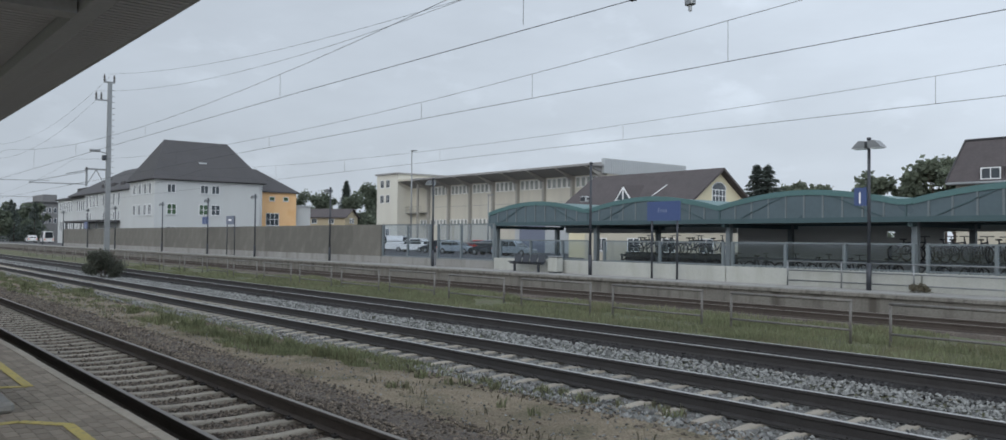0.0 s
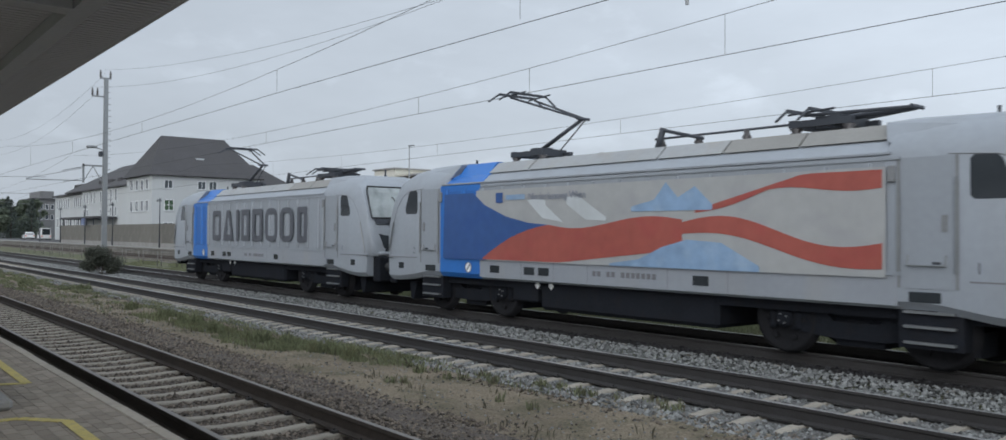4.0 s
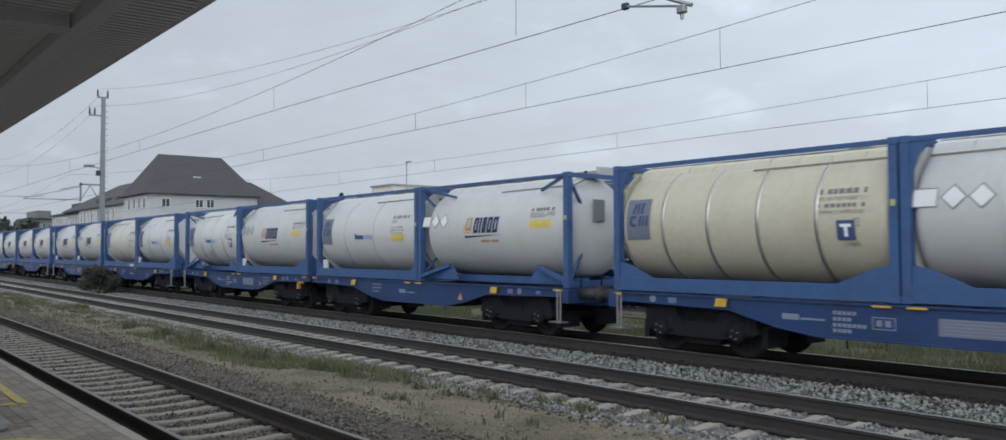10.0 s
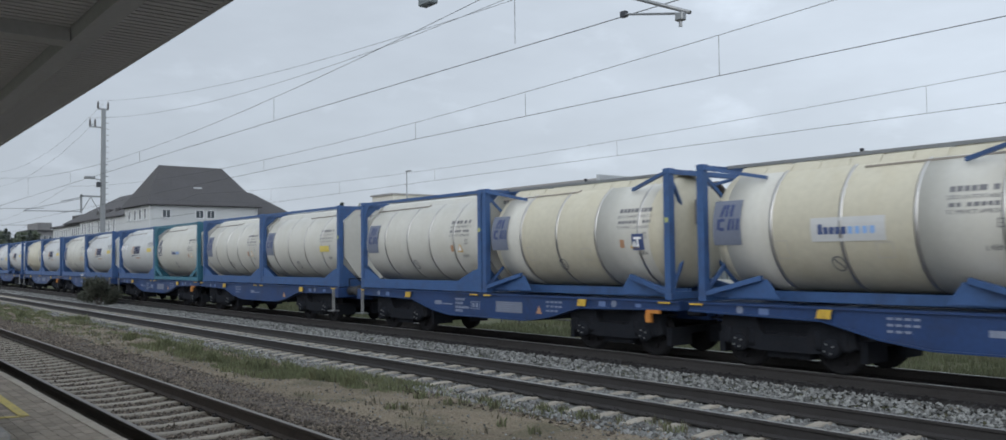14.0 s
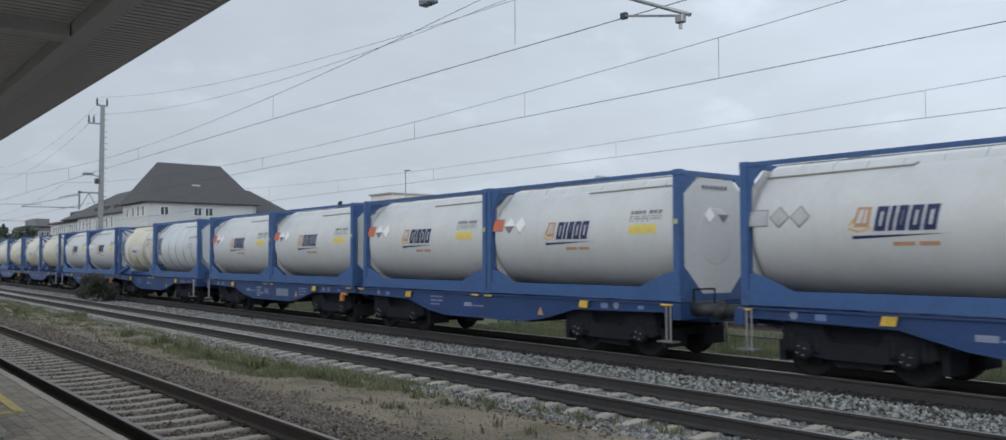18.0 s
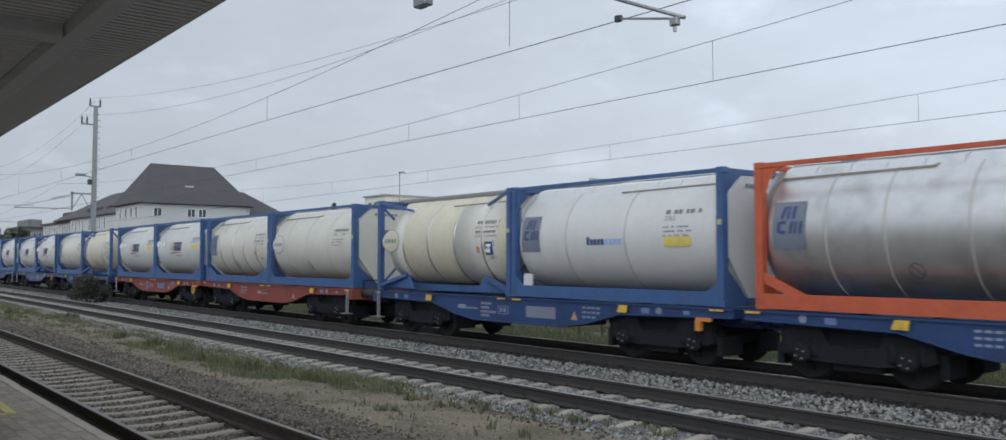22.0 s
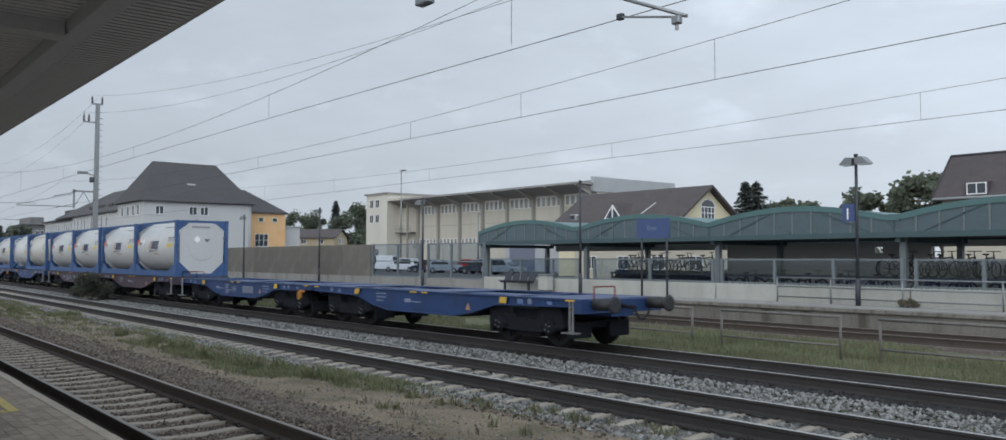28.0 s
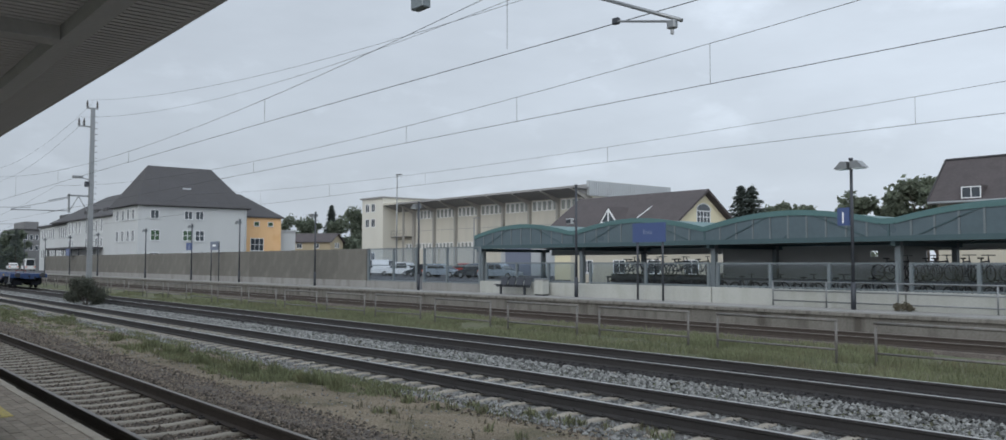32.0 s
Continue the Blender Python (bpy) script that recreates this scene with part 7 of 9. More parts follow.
        for i in range(16):
            x = 3.55 + 0.765 * i
            if sd < 0:
                part("rib", BM(prism, [(x - 0.09, y1), (x + 0.09, y1), (x + 0.06, -1.528), (x - 0.06, -1.528)], "z", 1.54, 3.16), "loco_blue" if x < 4.9 else "loco_grey", L)
            # dark strips painted along the rib edges in place of their shading
            if sd < 0 and not (art and x > 4.9):
                for dx in (-0.11, 0.1):
                    part("panel_joint", BM(box, x + dx, x + dx + 0.014, -1.492, -1.486, 1.52, 3.18), "art_blue" if x < 4.9 else "loco_seam", L)
        for x in (5.44, 6.72, 7.22, 11.62):
            part("service_hatch", BM(box, x, x + 0.36, sd * 1.494 - 0.006, sd * 1.494 + 0.006, 1.1, 1.28), "car_glass", L)
        if sd < 0:
            rd = bmesh.new()
            lathe(rd, [(-1.499, 0.115), (-1.488, 0.115)], "y", 20, (4.56, 0, 1.2))
            part("round_sign", rd, "white_paint", L, "white round prohibition sign")
            part("round_sign_bar", BM(lambda b: (beam(b, (4.49, -1.502, 1.13), (4.63, -1.502, 1.27), 0.006, 0.035), ring_mesh(b, (4.56, -1.5, 1.2), 0.125, 0.012, 16))), "print_grey", L)
            part("number_print", BM(lambda b: [box(b, 8.96 + 0.138 * i, 9.06 + 0.138 * i, -1.4985, -1.4925, 1.16, 1.27) for i in range(13) if i not in (2, 5)]), "print_grey", L)
            part("diamond_label", BM(lambda b: [prism(b, [(x - .09, 0.86), (x, 0.77), (x + .09, 0.86), (x, 0.95)], "y", -1.262, -1.255) for x in (6.93, 7.4)]), "white_paint", L)
    if not art:
        # eight large dark letter blocks as plain hollow shapes
        def hollow(lb, outer, inner, y0, y1):
            n = len(outer)
            vo = [[lb.verts.new((p[0], y, p[1])) for p in outer] for y in (y0, y1)]
            vi = [[lb.verts.new((p[0], y, p[1])) for p in inner] for y in (y0, y1)]
            for i in range(n):
                j = (i + 1) % n
                for f in ((vo[0][i], vo[0][j], vi[0][j], vi[0][i]), (vo[1][i], vi[1][i], vi[1][j], vo[1][j]), (vo[0][i], vo[1][i], vo[1][j], vo[0][j]), (vi[0][i], vi[0][j], vi[1][j], vi[1][i])):
                    lb.faces.new(f)

        def rounded(x0, x1, z0, z1, r):
            c = ((x1 - r, z1 - r, 0), (x0 + r, z1 - r, 90), (x0 + r, z0 + r, 180), (x1 - r, z0 + r, 270))
            return [(cx + r * math.cos(radians(a + 22.5 * k)), cz + r * math.sin(radians(a + 22.5 * k))) for cx, cz, a in c for k in range(5)]

        blocks = ((5.67, 0.95, 0.12), (6.84, 1.04, -1), (8.18, 0.27, 0), (8.7, 0.78, 0.05), (9.74, 0.94, 0.12), (10.92, 1.08, 0.36), (12.18, 1.09, 0.36), (13.57, 0.77, 0.05))
        for sd in (-1, 1):
            y0, y1 = sorted((sd * 1.53, sd * 1.534))
            for x, wid, r in blocks:
                lb = bmesh.new()
                if r == 0:
                    box(lb, x, x + wid, y0, y1, 1.72, 2.92)
                elif r < 0:
                    hollow(lb, [(x, 1.72), (x + wid, 1.72), (x + wid * 0.66, 2.92), (x + wid * 0.34, 2.92)], [(x + 0.3, 1.96), (x + wid - 0.3, 1.96), (x + wid * 0.54, 2.62), (x + wid * 0.46, 2.62)], y0, y1)
                else:
                    hollow(lb, rounded(x, x + wid, 1.72, 2.92, r), rounded(x + 0.26, x + wid - 0.26, 1.93, 2.71, min(r * 0.5, 0.12)), y0, y1)
                part("letter_block", lb, "loco_text", L, "large dark grey letter block")
    else:
        for sd in (-1,):
            yy = -1.532
            def art_poly(name, mat, lower, upper, k):
                b = bmesh.new()
                pts = [(x + 0.5, z) for x, z in lower + upper[::-1]]
                side_poly(b, pts, yy - 0.004 * k, 0.003)
                part(name, b, mat, L)
            art_poly("banner_ground", "art_white", [(4.42, 1.4), (14.85, 1.4)], [(4.42, 3.1), (14.85, 3.1)], 0)
            art_poly("banner_blue", "art_blue", [(3.0, 1.4), (4.8, 1.4), (7.2, 2.2)], [(3.05, 3.05), (4.3, 3.05), (4.75, 2.75), (5.6, 2.45), (6.4, 2.3), (7.2, 2.24)], 1)
            art_poly("banner_red", "art_red", wave(4.7, 10.9, lambda u: 1.42 + 0.0 * u + 0.62 * max(0, u - 0.45)), wave(4.7, 10.9, lambda u: 1.45 + 0.85 * min(1, u / 0.38) + 0.12 * math.sin(u * 9) - 0.02 * u), 2)
            art_poly("banner_red", "art_red", wave(10.9, 14.8, lambda u: 2.06 - 0.5 * u + 0.12 * math.sin(u * 6)), wave(10.9, 14.8, lambda u: 2.28 - 0.3 * u + 0.18 * math.sin(u * 6)), 2)
            art_poly("banner_red", "art_red", wave(11.2, 14.8, lambda u: 2.45 + 0.35 * min(1, u * 2.2) - 0.05 * math.sin(u * 9)), wave(11.2, 14.8, lambda u: 2.5 + 0.56 * min(1, u * 1.6)), 2)
            art_poly("banner_skyline", "art_pale", [(9.0, 1.4), (12.6, 1.4)], [(9.0, 1.45), (9.8, 1.55), (10.4, 1.8), (11.0, 1.95), (11.8, 1.9), (12.6, 1.5)], 3)
            art_poly("banner_dome", "art_pale", [(9.6, 2.5), (11.6, 2.5)], [(9.6, 2.6), (10.2, 2.72), (10.5, 3.05), (10.8, 2.75), (11.2, 2.95), (11.6, 2.6)], 3)
            art_poly("banner_fold", "tank_grey", [(6.4, 2.8), (6.9, 2.4), (7.6, 2.3), (7.0, 2.7)], [(6.4, 2.82), (6.75, 2.85), (7.0, 2.8), (7.02, 2.75)], 3)
            art_poly("banner_fold", "tank_grey", [(7.7, 2.7), (8.3, 2.35), (8.9, 2.32)], [(7.7, 2.85), (8.1, 2.85), (8.9, 2.4)], 3)
            tb = bmesh.new()
            words_on(tb, "Niederlassung Wien", 0.23, lambda a, b: (6.92 + a, yy - 0.02, 2.82 + b))
            part("banner_words", tb, "steelblue", L, "dark blue lettering")
            part("mark_square", BM(box, 5.72, 5.98, yy - 0.02, yy - 0.017, 2.78, 3.02), "art_blue", L)
            part("mark_bar", BM(box, 6.1, 6.8, yy - 0.02, yy - 0.017, 2.84, 2.96), "art_pale", L)
    # roof
    for x0, x1, m in ((4.95, 6.4, "loco_roof"), (6.45, 10.4, "loco_roof"), (10.45, 12.0, "loco_roof"), (12.05, 13.6, "loco_tan"), (13.65, 15.2, "loco_tan")):
        part("roof_panel", BM(lambda b: hull(b, [(x0, -1.16, 3.56), (x1, -1.16, 3.56), (x0, 1.16, 3.56), (x1, 1.16, 3.56), (x0, -0.85, 3.83), (x1, -0.85, 3.83), (x0, 0.85, 3.83), (x1, 0.85, 3.83)])), m, L)
    pantograph(L, 5.6, True)
    pantograph(L, 13.6, False)
    part("roof_conductor", BM(lambda b: [rod(b, (9.2, 0.2, 4.15), (12.8, 0.2, 4.15), 0.025, 6), rod(b, (9.4, 0, 3.8), (9.6, 0, 4.35), 0.07, 8), rod(b, (9.6, 0, 4.3), (10.6, 0.1, 4.05), 0.04, 6)]), "steel_dark", L)
    for x in (9.4, 10.4, 11.6):
        part("insulator", BM(lathe, [(3.8, 0.06), (3.88, 0.1), (3.94, 0.06), (4.0, 0.1), (4.06, 0.06), (4.15, 0.05)], "z", 8, (x, 0.2, 0)), "insulator", L)
    # underframe
    part("underframe", BM(box, 1.3, LL - 1.3, -1.2, 1.2, 0.75, 1.02), "under", L)
    part("transformer", BM(bevel_box, 7.0, 12.0, -1.25, 1.25, 0.3, 0.95, 0.08), "under", L)
    part("battery_box", BM(bevel_box, 6.0, 6.9, -1.25, 1.25, 0.45, 0.95, 0.04), "under", L)
    return L


# ---- the train, from its head ----
loco1 = locomotive("silver-grey electric locomotive with blue section and dark letter blocks", False)
n_loco = len(wheelsets)
loco2 = locomotive("silver-grey electric locomotive with red, white and blue banner artwork", True)
train = [(loco1, -169.75, 0.0), (loco2, -150.99, 0.0)]          # thing, place behind the sixth wagon's head, height
blue_w = wagon("wagon_blue", "blue twin container wagon on two-axle bogies", 1)
red_w = wagon("wagon_red", "faded red twin container wagon with rusty sills", 2)
brown_w = wagon("wagon_brown", "dark brown twin container wagon on bogies", 3)
loads = [
    ("blue", "Sr Sr Sr Sr"), ("blue", "Sg Sg M Mkb"), ("blue", "Mo Sg Mk So"), ("blue", "Cb Sw M Sw"), ("blue", "Sw Teal Mb My"), ("blue", "Mb Co Cok Co"),
    ("blue", "Sw Sw Cok Grey"), ("blue", "Sr Sr Sr Sr"), ("blue", "Sl So Mb Co"), ("red", "Sw Sw Mb Oval"), ("blue", "OvalC Mk Steel Mb"), ("blue", "M Sw Moy Mb"),
    ("brown", "Sr Sr Sr Sr"), ("blue", "")]
first = {"blue": blue_w, "red": red_w, "brown": brown_w}
for k, (c, names) in enumerate(loads):
    w = first.pop(c) if c in first else copy_thing(blue_w, Matrix())
    if not names:
        tagged(w, "empty blue twin container wagon with bare deck")
        for ch in w.children:
            for nm, mt in (("brake_wheel", "latch"), ("grab_handle", "wagon_red")):
                if ch.name.startswith(nm):
                    ch.data = ch.data.copy()
                    ch.data.materials[0] = M[mt]
    off = LW * (k - 5) - (0.0 if names else 0.35)
    train.append((w, off, 0.0))
    for i, nm in enumerate(names.split()):
        train.append((place_container(nm), off + (0.70, 6.798, 13.53, 19.628)[i], 1.172))


# ---- buildings behind the station ----
def window(parent, face, u, z, w, h, at, mat="window", bars_=(1, 1), frame_mat="pvc", sill=True):
    """A window on a wall: face 'x' looks along +x at x = at, face 'y' looks along -y at y = at; u is the place along the wall."""
    def bx(bm, a, b, z0, z1, d0, d1):
        if face == "x":
            box(bm, at + d0, at + d1, a, b, z0, z1)
        else:
            box(bm, a, b, at - d1, at - d0, z0, z1)
    fb = bmesh.new()
    t = 0.07
    for q in ((u - w / 2, u - w / 2 + t, z, z + h), (u + w / 2 - t, u + w / 2, z, z + h), (u - w / 2 + t, u + w / 2 - t, z, z + t), (u - w / 2 + t, u + w / 2 - t, z + h - t, z + h)):
        bx(fb, *q, -0.05, 0.05)
    for i in range(1, bars_[0] + 1):
        c = u - w / 2 + w * i / (bars_[0] + 1)
        bx(fb, c - 0.03, c + 0.03, z + t, z + h - t, -0.03, 0.04)
    for i in range(1, bars_[1]):
        c = z + h * i / bars_[1]
        bx(fb, u - w / 2 + t, u + w / 2 - t, c - 0.03, c + 0.03, -0.03, 0.038)
    wd = part("window", fb, frame_mat, parent)
    pb = bmesh.new()
    bx(pb, u - w / 2 + t, u + w / 2 - t, z + t, z + h - t, -0.04, 0.015)
    part("pane", pb, mat, wd)
    if sill:
        sb = bmesh.new()
        bx(sb, u - w / 2 - 0.08, u + w / 2 + 0.08, z - 0.07, z, -0.02, 0.12)
        part("sill", sb, "sheet_grey", wd)
    return wd


def hip_roof(bm, x0, x1, y0, y1, ze, ridge, zr, over=0.5):
    """Four slopes from the eaves up to the ridge, given by its two ends (x, y)."""
    a, b = ridge
    c = [(x0 - over, y0 - over, ze), (x1 + over, y0 - over, ze), (x1 + over, y1 + over, ze), (x0 - over, y1 + over, ze)]
    low = [bm.verts.new((p[0], p[1], ze - 0.18)) for p in c]
    v = [bm.verts.new(p) for p in c]
    r = [bm.verts.new((*a, zr)), bm.verts.new((*b, zr))]
    if abs(a[0] - b[0]) > abs(a[1] - b[1]):
        fs = [(v[0], v[1], r[1], r[0]), (v[1], v[2], r[1]), (v[2], v[3], r[0], r[1]), (v[3], v[0], r[0])]
    else:
        fs = [(v[0], v[1], r[0]), (v[1], v[2], r[1], r[0]), (v[2], v[3], r[1]), (v[3], v[0], r[0], r[1])]
    for f in fs:
        bm.faces.new(f)
    for k in range(4):
        bm.faces.new((low[k], low[(k + 1) % 4], v[(k + 1) % 4], v[k]))
    bm.faces.new(low[::-1])


st = thing("station_building", "large white station building with dark hipped roof", "building")
part("main_wall", BM(box, -139.5, -127, 37.6, 53.6, PLAT - 0.3, 10.3), "render_white", st, "white rendered walls")
part("main_roof", BM(hip_roof, -139.5, -127, 37.6, 53.6, 10.35, ((-133.3, 40.7), (-133.3, 50.3)), 16.6), "tile_dark", st, "dark grey tiled hipped roof")
part("skylight", BM(box, -129.9, -129.3, 44.6, 45.8, 12.75, 13.15), "sheet_grey", st)
part("snow_guard", BM(lambda b: [rod(b, (-127.2, 37.8 + 0.7 * i, 10.95), (-127.2, 38.35 + 0.7 * i, 10.95), 0.05, 5) for i in range(22)]), "steel_dark", st)
part("gutter", BM(lambda b: (rod(b, (-126.45, 37.0, 10.25), (-126.45, 54.1, 10.25), 0.07, 8), rod(b, (-139.5, 37.02, 10.25), (-126.45, 37.02, 10.25), 0.07, 8))), "tile_dark", st)
part("downpipe", BM(rod, (-126.93, 53.3, 1), (-126.93, 53.3, 10.2), 0.07, 8), "sheet_grey", st)
for y in (39.9, 44.7, 46.35):
    window(st, "x", y, 8.35, 1.2, 1.25, -127.0)
for y, m in ((40.0, "window_green"), (44.6, "window_green"), (46.4, "window")):
    window(st, "x", y, 5.2, 1.35, 1.55, -127.0, m, (1, 2))
for z in (8.2, 5.1):
    for x in (-129.2, -131.6, -134.2, -136.9):
        window(st, "y", x, z, 1.3, 1.6, 37.6)
for y in (39.9, 44.6, 46.4, 51.0):
    window(st, "x", y, 2.0, 1.35, 1.5, -127.0, "window", (1, 2))
# long wing
part("wing_wall", BM(box, -171, -139.55, 38.3, 52, PLAT - 0.3, 9.5), "render_white", st, "white rendered wing")
part("wing_roof", BM(hip_roof, -182, -139.2, 38.3, 52, 9.5, ((-171.0, 45.2), (-139.3, 45.2)), 14.3), "tile_dark", st, "dark grey tiled wing roof")
for x in (-148.2, -151.2, -154.5, -157.6, -161.8, -164.0, -166.6, -169.0):
    window(st, "y", x, 7.0, 1.2, 2.1, 38.3)
for x in (-148.2, -151.2, -154.5, -157.6, -166.6, -169.0):
    window(st, "y", x, 4.6, 1.2, 1.5, 38.3)
for x in (-150, -156, -162):
    dm = part("dormer", BM(bevel_box, x - 1.0, x + 1.0, 39.2, 41.8, 9.6, 11.0, 0.03), "tile_dark", st)
part("end_wall", BM(box, -196, -171, 38.9, 50, PLAT - 0.3, 9.0), "render_white", st, "white rendered end block")
part("end_roof", BM(box, -196.4, -170.7, 38.4, 50.4, 9.0, 9.35), "tile_dark", st)
part("roof_box", BM(bevel_box, -187, -172, 40.5, 48, 9.35, 11.3, 0.05), "tile_dark", st)
for i in range(14):
    if i not in (5, 6):
        window(st, "y", -172.6 - 1.62 * i, 6.6, 1.0, 2.0, 38.9, "window", (0, 1))
        window(st, "y", -172.6 - 1.62 * i, 2.9, 1.0, 1.9, 38.9, "window", (0, 1))
part("porch_roof", BM(bevel_box, -170, -147, 34.6, 38.2, 4.2, 4.55, 0.04), "tile_dark", st, "dark flat platform porch")
for x in (-169, -163.5, -158, -152.5, -148):
    part("porch_post", BM(rod, (x, 34.9, PLAT), (x, 34.9, 4.2), 0.1, 8), "steel_dark", st)
# orange part and annexe
part("orange_wall", BM(box, -140, -129.5, 53.65, 60.4, PLAT - 0.3, 9.3), "render_orange", st, "orange rendered side wing")
part("orange_roof", BM(hip_roof, -140, -129.5, 54.7, 60.4, 9.3, ((-136, 54.9), (-136, 56.2)), 13.2, 0.35), "tile_dark", st)
window(st, "x", 56.4, 3.9, 2.2, 2.0, -129.5, "window", (2, 2))
window(st, "x", 56.3, 7.8, 0.9, 0.7, -129.5, "window_green", (0, 1))
window(st, "x", 58.6, 7.8, 0.9, 0.7, -129.5, "window_green", (0, 1))
part("annexe_wall", BM(box, -140, -130.5, 60.42, 63.4, PLAT - 0.3, 7.1), "render_white", st)
part("annexe_roof", BM(box, -140.2, -130.3, 60.42, 63.6, 7.1, 7.3), "sheet_grey", st)

# goods hall
hall = thing("goods_hall", "long pale hall with brown frames and flat roof", "building")
part("front_wall", BM(box, -118.1, -77.6, 78.3, 93, PLAT - 0.3, 11.4), "hall_wall", hall, "pale concrete panel wall")
part("roof_edge", BM(box, -118.2, -77.2, 74.9, 93.4, 11.45, 11.72), "hall_frame", hall, "dark projecting flat roof")
part("roof_rise", BM(box, -118.2, -77.2, 77.9, 93.4, 11.72, 12.1), "hall_frame", hall)
part("soffit", BM(prism, [(75.0, 11.449), (78.3, 11.449), (78.3, 10.62), (78.0, 10.62)], "x", -118.1, -77.6), "hall_frame", hall, "dark raking roof underside")
for i in range(8):
    x = -117.7 + 5.7 * i
    part("column", BM(box, x - 0.17, x + 0.17, 77.8, 78.3, PLAT - 0.3, 10.6), "hall_column", hall)
    part("bracket", BM(prism, [(77.8, 10.0), (77.98, 10.6), (74.95, 11.44), (74.95, 11.3)], "x", x - 0.12, x + 0.12), "hall_column", hall)
for i in range(7):
    x0 = -117.7 + 5.7 * i
    for j in range(5):
        window(hall, "y", x0 + 0.82 + 1.02 * j, 9.1, 0.85, 1.35, 78.3, "window_pale", (0, 1), "pvc", False)
    part("panel_joint", BM(box, x0 + 0.3, x0 + 5.4, 78.285, 78.3, 7.2, 7.26), "hall_frame", hall)
for i in range(2, 7):
    for j in range(6):
        window(hall, "y", -120.0 + 0.95 * j + 0.0 * i + (i - 2) * 5.7, 4.3, 0.75, 0.9, 78.3, "window_pale", (0, 1), "pvc", False)
part("end_cladding", BM(box, -77.58, -77.15, 77.5, 93.4, 10.6, 12.5), "sheet_grey", hall, "grey profiled sheet cladding")
rbm = bmesh.new()
for i in range(38):
    box(rbm, -77.15, -77.09, 77.6 + 0.4 * i, 77.75 + 0.4 * i, 10.65, 12.45)
part("cladding_ribs", rbm, "sheet_grey", hall)
part("end_wall", BM(box, -77.6, -77.3, 78.3, 93, PLAT - 0.3, 10.6), "hall_wall", hall)
part("tower", BM(box, -130.8, -124.0, 76.0, 90, PLAT - 0.3, 12.9), "tower_wall", hall, "pale end block with small windows")
part("tower_roof", BM(box, -131.1, -123.7, 75.7, 90.3, 12.9, 13.15), "hall_frame", hall)
part("link_wall", BM(box, -124.0, -118.2, 79.0, 90, PLAT - 0.3, 11.6), "hall_wall", hall, "set-back wall beside the end block")
part("link_roof", BM(box, -124.0, -117.9, 75.9, 90.2, 11.6, 11.95), "hall_wall", hall, "projecting pale roof edge")
part("link_soffit", BM(prism, [(76.2, 11.598), (79.0, 11.598), (79.0, 10.6)], "x", -123.9, -118.2), "hall_frame", hall)
for z in (10.65, 8.1, 2.4):
    for x in (-129.0, -127.1):
        window(hall, "y", x, z, 1.25, 1.4, 76.0, "window", (1, 1), "pvc", False)
part("balcony", BM(box, -124.0, -119.4, 77.6, 79.0, 6.3, 6.45), "concrete", hall)
part("balcony_rail", BM(lambda b: [rod(b, (-124.0, 77.65, 6.4 + z), (-119.4, 77.65, 6.4 + z), 0.03, 6) for z in (0.5, 1.0)] + [rod(b, (-124.0 + 1.15 * i, 77.65, 6.4), (-124.0 + 1.15 * i, 77.65, 7.4), 0.03, 6) for i in range(5)]), "galv", hall)
part("link_post", BM(box, -118.75, -118.45, 76.4, 76.7, PLAT - 0.3, 11.6), "hall_column", hall)
gd = thing("garage_block", "blue-grey sheet garage with dark roof edge", "building")
part("wall", BM(box, -88, -76, 72, 77.5, PLAT - 0.1, 5.0), "sheet_grey", gd)
part("door", BM(box, -87, -82, 71.95, 72, PLAT, 4.4), "steelblue", gd, "blue roller door")
part("roof", BM(box, -88.3, -75.7, 71.7, 77.8, 5.0, 5.3), "steel_dark", gd)

# house with the yellow gable
hs = thing("gabled_house", "yellow house with brown tiled gable roof", "house")
part("wall", BM(box, -61, -46.8, 56.6, 65.4, PLAT - 0.3, 5.15), "render_yellow", hs, "pale yellow rendered walls")
part("gable", BM(prism, [(56.6, 5.15), (65.4, 5.15), (61, 8.15)], "x", -47.2, -46.8), "render_yellow", hs, "pale yellow gable")
rf = bmesh.new()
for sg in (1, -1):
    prism(rf, [(61 - sg * 5.4, 4.75), (61, 8.47), (61, 8.25), (61 - sg * 5.4, 4.53)], "x", -62, -46.2)
part("roof", rf, "tile_brown", hs, "brown tiled roof")
gw = window(hs, "x", 61, 5.5, 1.9, 1.1, -46.8, "window", (3, 2))
ab = bmesh.new()
prism(ab, [(61 + 0.95 * math.cos(math.pi * i / 10), 6.6 + 0.6 * math.sin(math.pi * i / 10)) for i in range(11)], "x", -46.81, -46.77)
part("arch_pane", ab, "window", hs)
part("arch_frame", BM(lambda b: [rod(b, (-46.76, 61 + 0.97 * math.cos(math.pi * i / 10), 6.6 + 0.62 * math.sin(math.pi * i / 10)), (-46.76, 61 + 0.97 * math.cos(math.pi * (i + 1) / 10), 6.6 + 0.62 * math.sin(math.pi * (i + 1) / 10)), 0.05, 5) for i in range(10)]), "pvc", hs)
dg = bmesh.new()
hull(dg, [(-55.0, 56.4, 5.55), (-52.4, 56.4, 5.55), (-53.7, 56.4, 7.1), (-53.7, 59.9, 7.2), (-55.0, 58.0, 5.6), (-52.4, 58.0, 5.6)])
dmr = part("dormer", dg, "tile_brown", hs)
part("dormer_window", BM(prism, [(-54.8, 5.62), (-52.6, 5.62), (-53.7, 6.95)], "y", 56.36, 56.4), "pvc", dmr, "white triangular dormer window")
